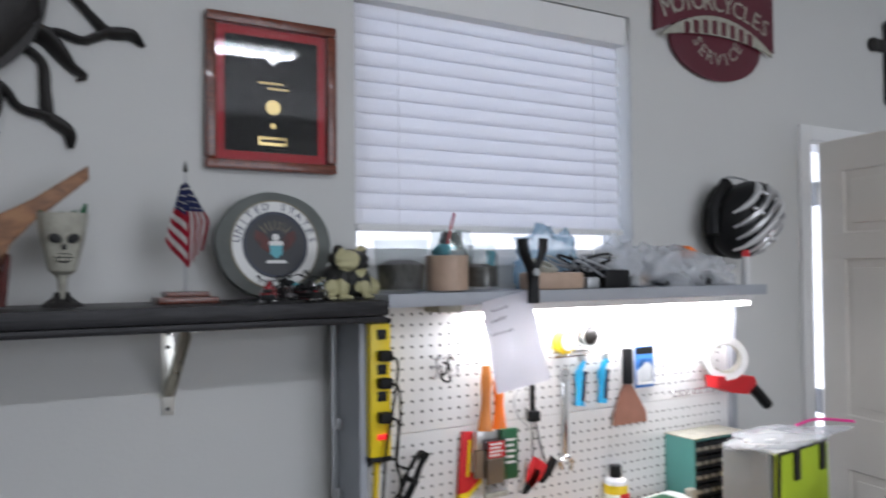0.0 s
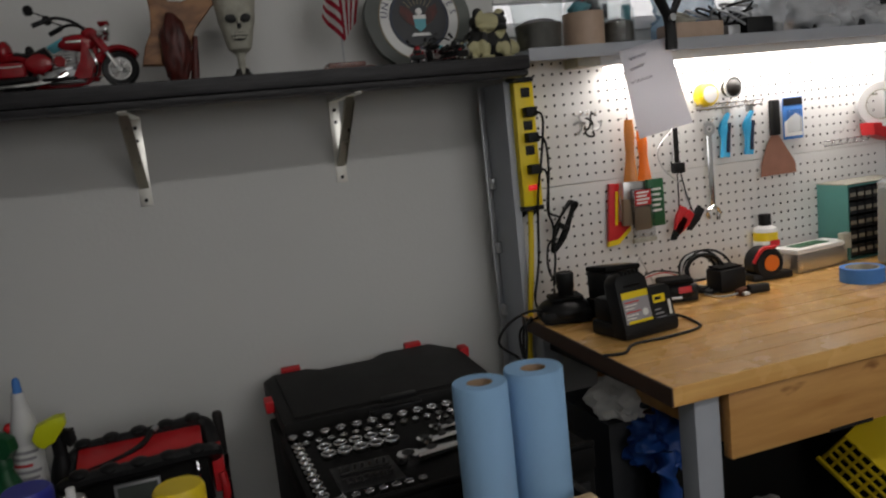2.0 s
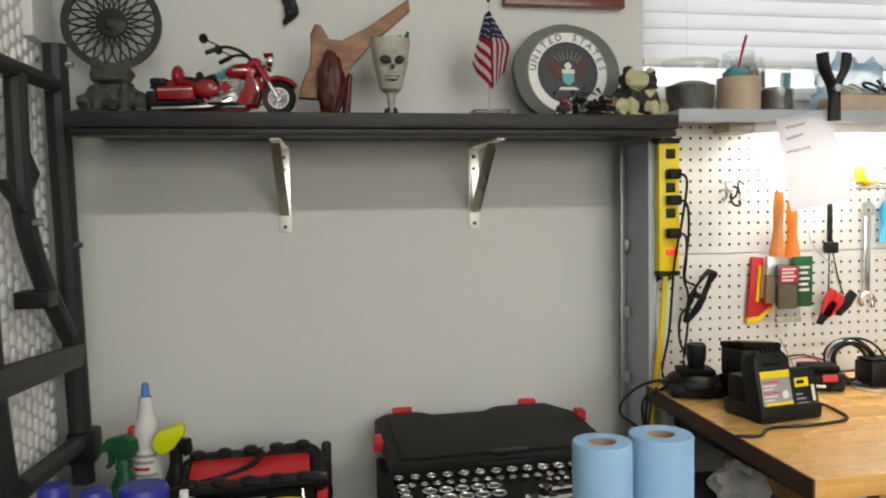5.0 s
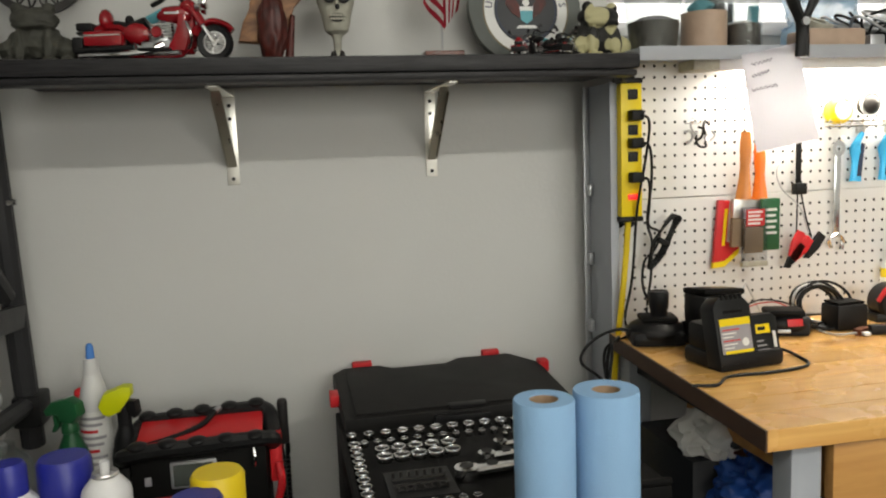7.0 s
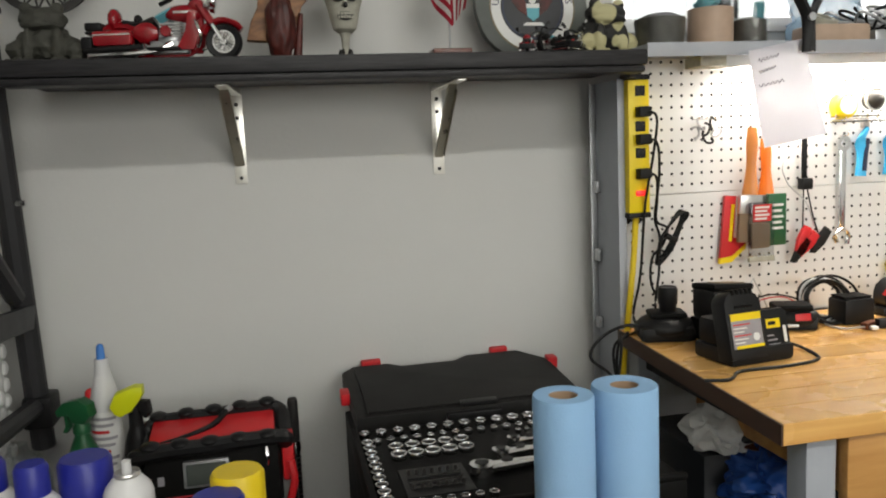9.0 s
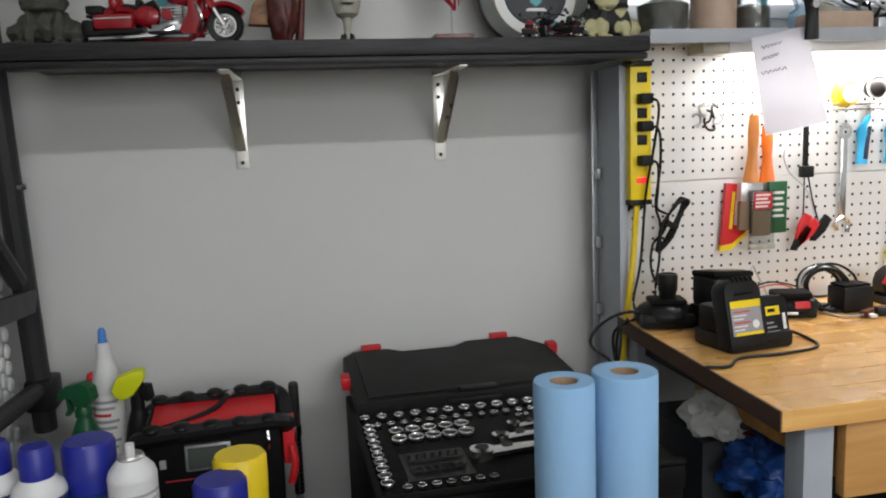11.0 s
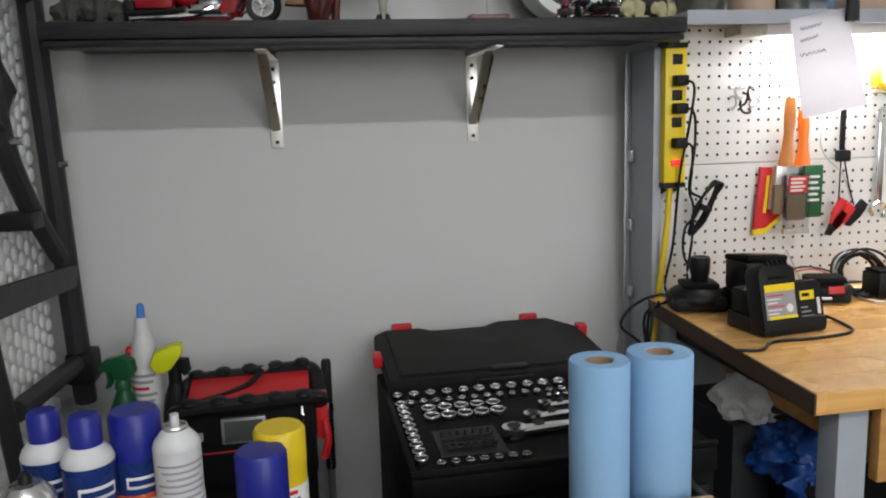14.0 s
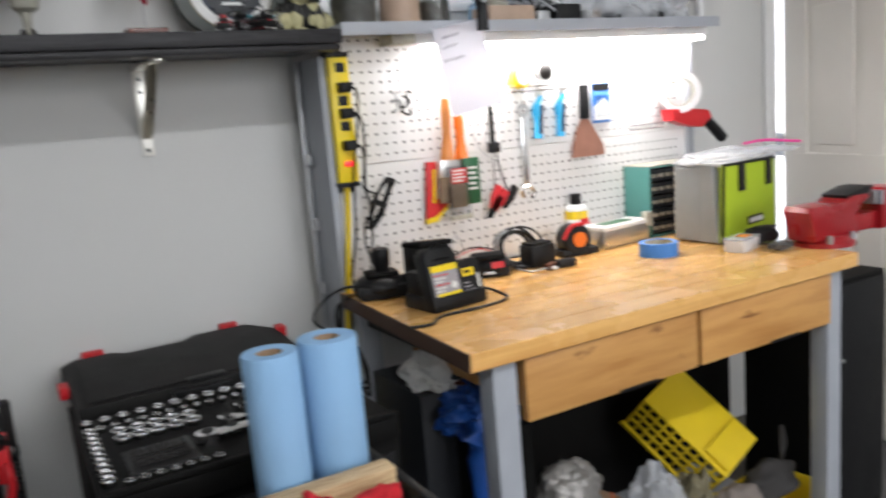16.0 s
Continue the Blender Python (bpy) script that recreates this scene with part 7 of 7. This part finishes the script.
# ---- jump starter and bottles on the low cabinet ----
LC = 0.561
t = thing("jump_starter", pose(-0.556, -0.27, LC) @ Matrix.Diagonal((1.07, 1, 1, 1)), "black and red portable jump starter with a grey display", "jump starter")
part("body", box(-0.125, 0.125, -0.064, 0.07, 0, 0.185, 0.022), "blackmat", t)
part("top_panel", turn(box(-0.114, 0.116, -0.056, 0.056, -0.008, 0.010, 0.006), pose(0, -0.002, 0.192, 10, 0, 0)), "red", t, "red sloping top panel")
part("rear_bumper", tube([(-0.130, 0.03, 0.150), (-0.126, 0.058, 0.190), (-0.09, 0.062, 0.206), (0.0, 0.062, 0.208), (0.09, 0.062, 0.214), (0.126, 0.056, 0.205), (0.134, 0.02, 0.165)], 0.017, 10, 5, flat=0.9), "black", t)
fb_ = part("front_bumper", tube([(-0.134, -0.03, 0.160), (-0.128, -0.062, 0.178), (-0.08, -0.068, 0.186), (0.0, -0.068, 0.187), (0.08, -0.068, 0.190), (0.128, -0.060, 0.186), (0.134, -0.03, 0.164)], 0.018, 10, 5, flat=0.9), "black", t)
for k in range(5):
    part("bumper_rib", blob(0.017, 0.021, 0.010, 2, 0, 1, (-0.105 + k * 0.052, 0.060, 0.2175 + 0.002 * k)), "black", t)
    part("bumper_rib", blob(0.019, 0.020, 0.010, 2, 0, 1, (-0.105 + k * 0.052, -0.068, 0.198)), "black", fb_)
part("side_guard", box(0.126, 0.150, -0.045, 0.045, 0.085, 0.175, 0.008), "red", t, "red side clamp holder")
part("side_guard", box(-0.142, -0.124, -0.05, 0.05, 0.06, 0.15, 0.006), "black", t)
part("side_clamp", tube([(0.143, -0.05, 0.13), (0.147, -0.058, 0.09), (0.138, -0.055, 0.05)], 0.008, 8, 4), "red", t)
part("display", box(-0.052, 0.031, -0.072, -0.062, 0.105, 0.160, 0.004), "galv", t)
part("screen", box(-0.046, 0.025, -0.0745, -0.0715, 0.111, 0.154, 0.001), "screen", t)
part("front_seam", box(-0.09, 0.05, -0.0665, -0.063, 0.086, 0.089, 0.001), "mat_red", t)
part("cable", tube([(-0.125, -0.050, 0.186), (-0.05, -0.030, 0.196), (0.0, 0.0, 0.206), (0.025, 0.035, 0.222)], 0.006, 7, 5), "rubber", t)
part("cable_end", cyl((0.025, 0.035, 0.222), (0.034, 0.046, 0.226), 0.006, seg=10), "galv", t)
part("side_button", box(-0.098, -0.086, -0.068, -0.063, 0.115, 0.133, 0.002), "label_grey", t)
part("hook", tube([(0.10, -0.080, 0.176), (0.101, -0.086, 0.160), (0.099, -0.082, 0.140)], 0.003, 6, 3), "chrome", t)


def spray(x, y, h, body, head, r, label, extra=None):
    s = thing("spray_bottle", pose(x, y, LC, 0, 0, -25), label, "spray bottle")
    part("bottle", lathe([(0, 0), (r * 0.95, 0), (r, 0.008), (r, h * 0.5), (r * 0.8, h * 0.62), (r * 0.42, h * 0.74), (r * 0.36, h * 0.8), (0, h * 0.8)], 26), body, s)
    if head:
        part("trigger_head", slab([(-0.046, h * 0.885), (-0.050, h * 0.93), (-0.030, h * 1.0), (0.006, h * 1.03), (0.026, h * 0.99), (0.030, h * 0.90), (0.016, h * 0.84), (-0.012, h * 0.84), (-0.020, h * 0.90)], -0.014, 0.014, 0.005), head, s)
        part("neck", lathe([(r * 0.44, h * 0.76), (r * 0.48, h * 0.765), (r * 0.48, h * 0.81), (r * 0.36, h * 0.84), (0, h * 0.86)], 16), head, s)
        part("trigger", slab([(-0.036, h * 0.89), (-0.028, h * 0.885), (-0.024, h * 0.80), (-0.034, h * 0.755), (-0.042, h * 0.76), (-0.034, h * 0.81)], -0.006, 0.006, 0.002), head, s)
    return s


b1 = thing("spray_bottle", pose(-0.776, -0.18, LC, 0, 0, -25), "white squeeze bottle with a blue nozzle", "spray bottle")
part("bottle", lathe([(0, 0), (0.028, 0), (0.030, 0.008), (0.030, 0.245), (0.0285, 0.262), (0.022, 0.292), (0.0165, 0.312), (0, 0.312)], 26), "white_pl", b1)
part("nozzle", lathe([(0.0168, 0.311), (0.015, 0.325), (0.0135, 0.345), (0, 0.345)], 18), "white_pl", b1)
part("tip", lathe([(0.009, 0.345), (0.0075, 0.37), (0.004, 0.376), (0, 0.376)], 14), "blue_tape", b1, "blue nozzle tip")
for k in range(8):
    z = 0.19 - 0.014 * k
    bb = lathe([(0.0308, z + 0.03), (0.0313, z + 0.0305), (0.0313, z + 0.036), (0.0308, z + 0.0365)], 60)
    bmesh.ops.delete(bb, geom=[v for v in bb.verts if v.co.y > -0.031 * (0.3 + 0.2 * (k % 3))], context="VERTS")
    part("text_bar", bb, "red" if k in (2, 5) else "label_grey", b1)
part("label", lathe([(0.0301, 0.04), (0.0306, 0.042), (0.0306, 0.235), (0.0301, 0.237)], 26), "label_w", b1)
part("red_cap", blob(0.011, 0.012, 0.012, 2, 0, 1, (-0.026, -0.010, 0.272)), "red", b1)
spray(-0.814, -0.23, 0.272, "green", "green", 0.036, "dark green spray bottle with trigger head")
s3 = spray(-0.711, -0.22, 0.285, "black", None, 0.03, "black spray bottle with a yellow-green head")
part("head", turn(slab([(-0.040, -0.014), (-0.044, 0.004), (-0.026, 0.026), (0.014, 0.030), (0.030, 0.024), (0.026, 0.006), (-0.006, -0.020), (-0.030, -0.024)], -0.018, 0.018, 0.008), pose(0.0, -0.006, 0.262, 0, -14, 25)), "limecap", s3, "yellow-green trigger head")
part("trigger", slab([(0.010, 0.262), (0.032, 0.262), (0.036, 0.235), (0.028, 0.225), (0.014, 0.238)], -0.010, 0.010, 0.003), "black", s3)
part("neck", cyl((0, 0, 0.2), (0, 0, 0.26), 0.014, seg=14), "black", s3)
solid("glass_jug", lathe([(0, 0), (0.05, 0), (0.055, 0.01), (0.055, 0.16), (0.04, 0.2), (0.02, 0.215), (0.018, 0.23), (0.016, 0.23), (0.018, 0.213), (0.038, 0.197), (0.052, 0.158), (0.052, 0.012), (0, 0.01)], 26), "jar", pose(-0.905, -0.33, LC), "clear plastic jug behind the cans", "jug")

# ---- spray cans on the cart ----
CT = 0.702


def can(x, y, r, h, body, cap, label, cap_h=0.055, dome=None, band=None, bars=True, capr=0.8, rot=0, word=None):
    c = thing("spray_can", pose(x, y, CT, 0, 0, rot), label, "spray can", "spray cans")
    hb_ = h - cap_h
    d_ = 0.024 if dome else 0.004
    part("can", lathe([(0, 0), (r - 0.002, 0), (r, 0.004), (r, hb_ - d_), (0, hb_ - d_)], 30), body, c)
    if dome:
        part("dome", lathe([(r, hb_ - d_), (r * 1.01, hb_ - d_ + 0.003), (r * 0.92, hb_ - d_ + 0.012), (r * 0.55, hb_ + 0.002), (0, hb_ + 0.003)], 30), dome, c)
    if cap:
        part("cap", lathe([(r * capr, hb_ - 0.004), (r * capr, h - 0.006), (r * capr - 0.004, h), (0, h)], 28), cap, c)
    else:
        part("nozzle", cyl((0, 0, hb_), (0, 0, h), 0.006, seg=12), "white_pl", c)
    if band:
        part("band", lathe([(r + 0.0003, h * 0.02), (r + 0.0008, h * 0.025), (r + 0.0008, h * 0.50), (r + 0.0003, h * 0.51)], 30), band, c)
    if body == "blue_can":
        bd = lathe([(r + 0.0006, h * 0.55), (r + 0.0012, h * 0.555), (r + 0.0012, h * 0.62), (r + 0.0006, h * 0.625)], 60)
        bmesh.ops.delete(bd, geom=[v for v in bd.verts if v.co.y > -r * 0.72], context="VERTS")
        part("badge", bd, "label_w", c)
        bd = lathe([(r + 0.0014, h * 0.57), (r + 0.0018, h * 0.572), (r + 0.0018, h * 0.604), (r + 0.0014, h * 0.606)], 60)
        bmesh.ops.delete(bd, geom=[v for v in bd.verts if v.co.y > -r * 0.82], context="VERTS")
        part("badge_bar", bd, "blue_can", c)
    if not cap:
        part("rim", lathe([(0.010, hb_ + 0.002), (0.0155, hb_ + 0.001), (0.017, hb_ + 0.005), (0.0155, hb_ + 0.008), (0.012, hb_ + 0.006)], 24), "can_metal", c)
        for k in range(7):
            z = h * (0.72 - 0.04 * k)
            bb = lathe([(r + 0.0003, z), (r + 0.0008, z + 0.0005), (r + 0.0008, z + 0.003), (r + 0.0003, z + 0.0035)], 60)
            bmesh.ops.delete(bb, geom=[v for v in bb.verts if v.co.y > -r * (0.35 + 0.2 * (k % 3))], context="VERTS")
            part("text_bar", bb, "label_grey", c)
    if bars:
        for k in range(3):
            z = h * (0.45 - 0.07 * k)
            bb = lathe([(r + 0.001, z), (r + 0.0016, z + 0.001), (r + 0.0016, z + 0.005), (r + 0.001, z + 0.006)], 60)
            bmesh.ops.delete(bb, geom=[v for v in bb.verts if v.co.y > -r * (0.80 - 0.06 * (k % 2))], context="VERTS")
            part("text_bar", bb, "label_w" if band != "label_w" else ("blue_can" if k else "red"), c)
    return c


can(-0.502, -0.85, 0.036, 0.160, "orange", "blue_cap", "spray can with a wide dark blue cap", cap_h=0.072, capr=1.0, bars=False)
can(-0.478, -0.79, 0.037, 0.168, "yellow_pl", "yellow_pl", "yellow can with a printed white band and yellow lid", cap_h=0.05, capr=1.02, bars=True, band="label_w")
can(-0.609, -0.86, 0.031, 0.226, "white_pl", None, "white aerosol can with a bare nozzle", cap_h=0.022, dome="white_pl", band="label_w", rot=20)
can(-0.668, -0.82, 0.034, 0.224, "blue_can", "blue_cap", "blue cleaner can with a wide blue cap", cap_h=0.06, capr=1.0, band="orange_print", rot=25)
can(-0.721, -0.86, 0.033, 0.237, "blue_can", "blue_cap", "blue cleaner can with a white dome and blue cap", cap_h=0.040, dome="white_pl", capr=0.62, band="orange_print", rot=30)
can(-0.783, -0.82, 0.033, 0.234, "blue_can", "blue_cap", "blue cleaner can with a white dome and blue cap", cap_h=0.040, dome="white_pl", capr=0.62, band="orange_print", rot=30)
can(-0.775, -0.93, 0.033, 0.195, "red", "black", "red spray can with a metal dome", cap_h=0.016, dome="can_metal", capr=0.24, rot=30)
can(-0.81, -1.0, 0.033, 0.185, "red", "black", "red spray can with a metal dome", cap_h=0.016, dome="can_metal", capr=0.24, rot=30)
can(-0.715, -0.95, 0.02, 0.15, "red", "black", "small red bottle with black cap", cap_h=0.045, capr=0.9, bars=False)
solid("red_rag", crumple(0.075, 0.05, 0.042, 21.0, 5, 0.85), "redcloth", pose(-0.01, -1.06, CT), "crumpled red shop rag on the cart", "rag")

# wires inside the clear bag, and more small clutter below
for k, (x, y, z, c) in enumerate(((0.64, -0.70, LS + 0.02, "red"), (0.70, -0.60, LS + 0.05, "rubber"), (0.60, -0.66, LS + 0.10, "galv"), (0.80, -0.60, LS + 0.02, "galv"), (0.86, -0.72, LS + 0.02, "card"), (1.02, -0.72, LS + 0.01, "stone"))):
    random.seed(40 + k)
    pts = [(random.uniform(-0.06, 0.06), random.uniform(-0.05, 0.05), 0.006 + random.uniform(0, 0.08)) for _ in range(9)]
    solid("wire_coil", tube(pts, 0.004, 6, 6), c, pose(x, y, z), "loose coil of wire on the lower shelf", "wire", "wires below the bench")
solid("paint_tin", lathe([(0, 0), (0.05, 0), (0.052, 0.004), (0.05, 0.008), (0.05, 0.105), (0.053, 0.11), (0.05, 0.114), (0.045, 0.108), (0, 0.108)], 28), "can_metal", pose(0.79, -0.5, LS), "small unlabelled metal tin on the lower shelf", "tin")
solid("cardboard_box", box(-0.10, 0.10, -0.07, 0.07, 0, 0.11, 0.003), "card", pose(0.87, -0.48, LS, 0, 0, 12), "small brown cardboard box on the lower shelf", "box")
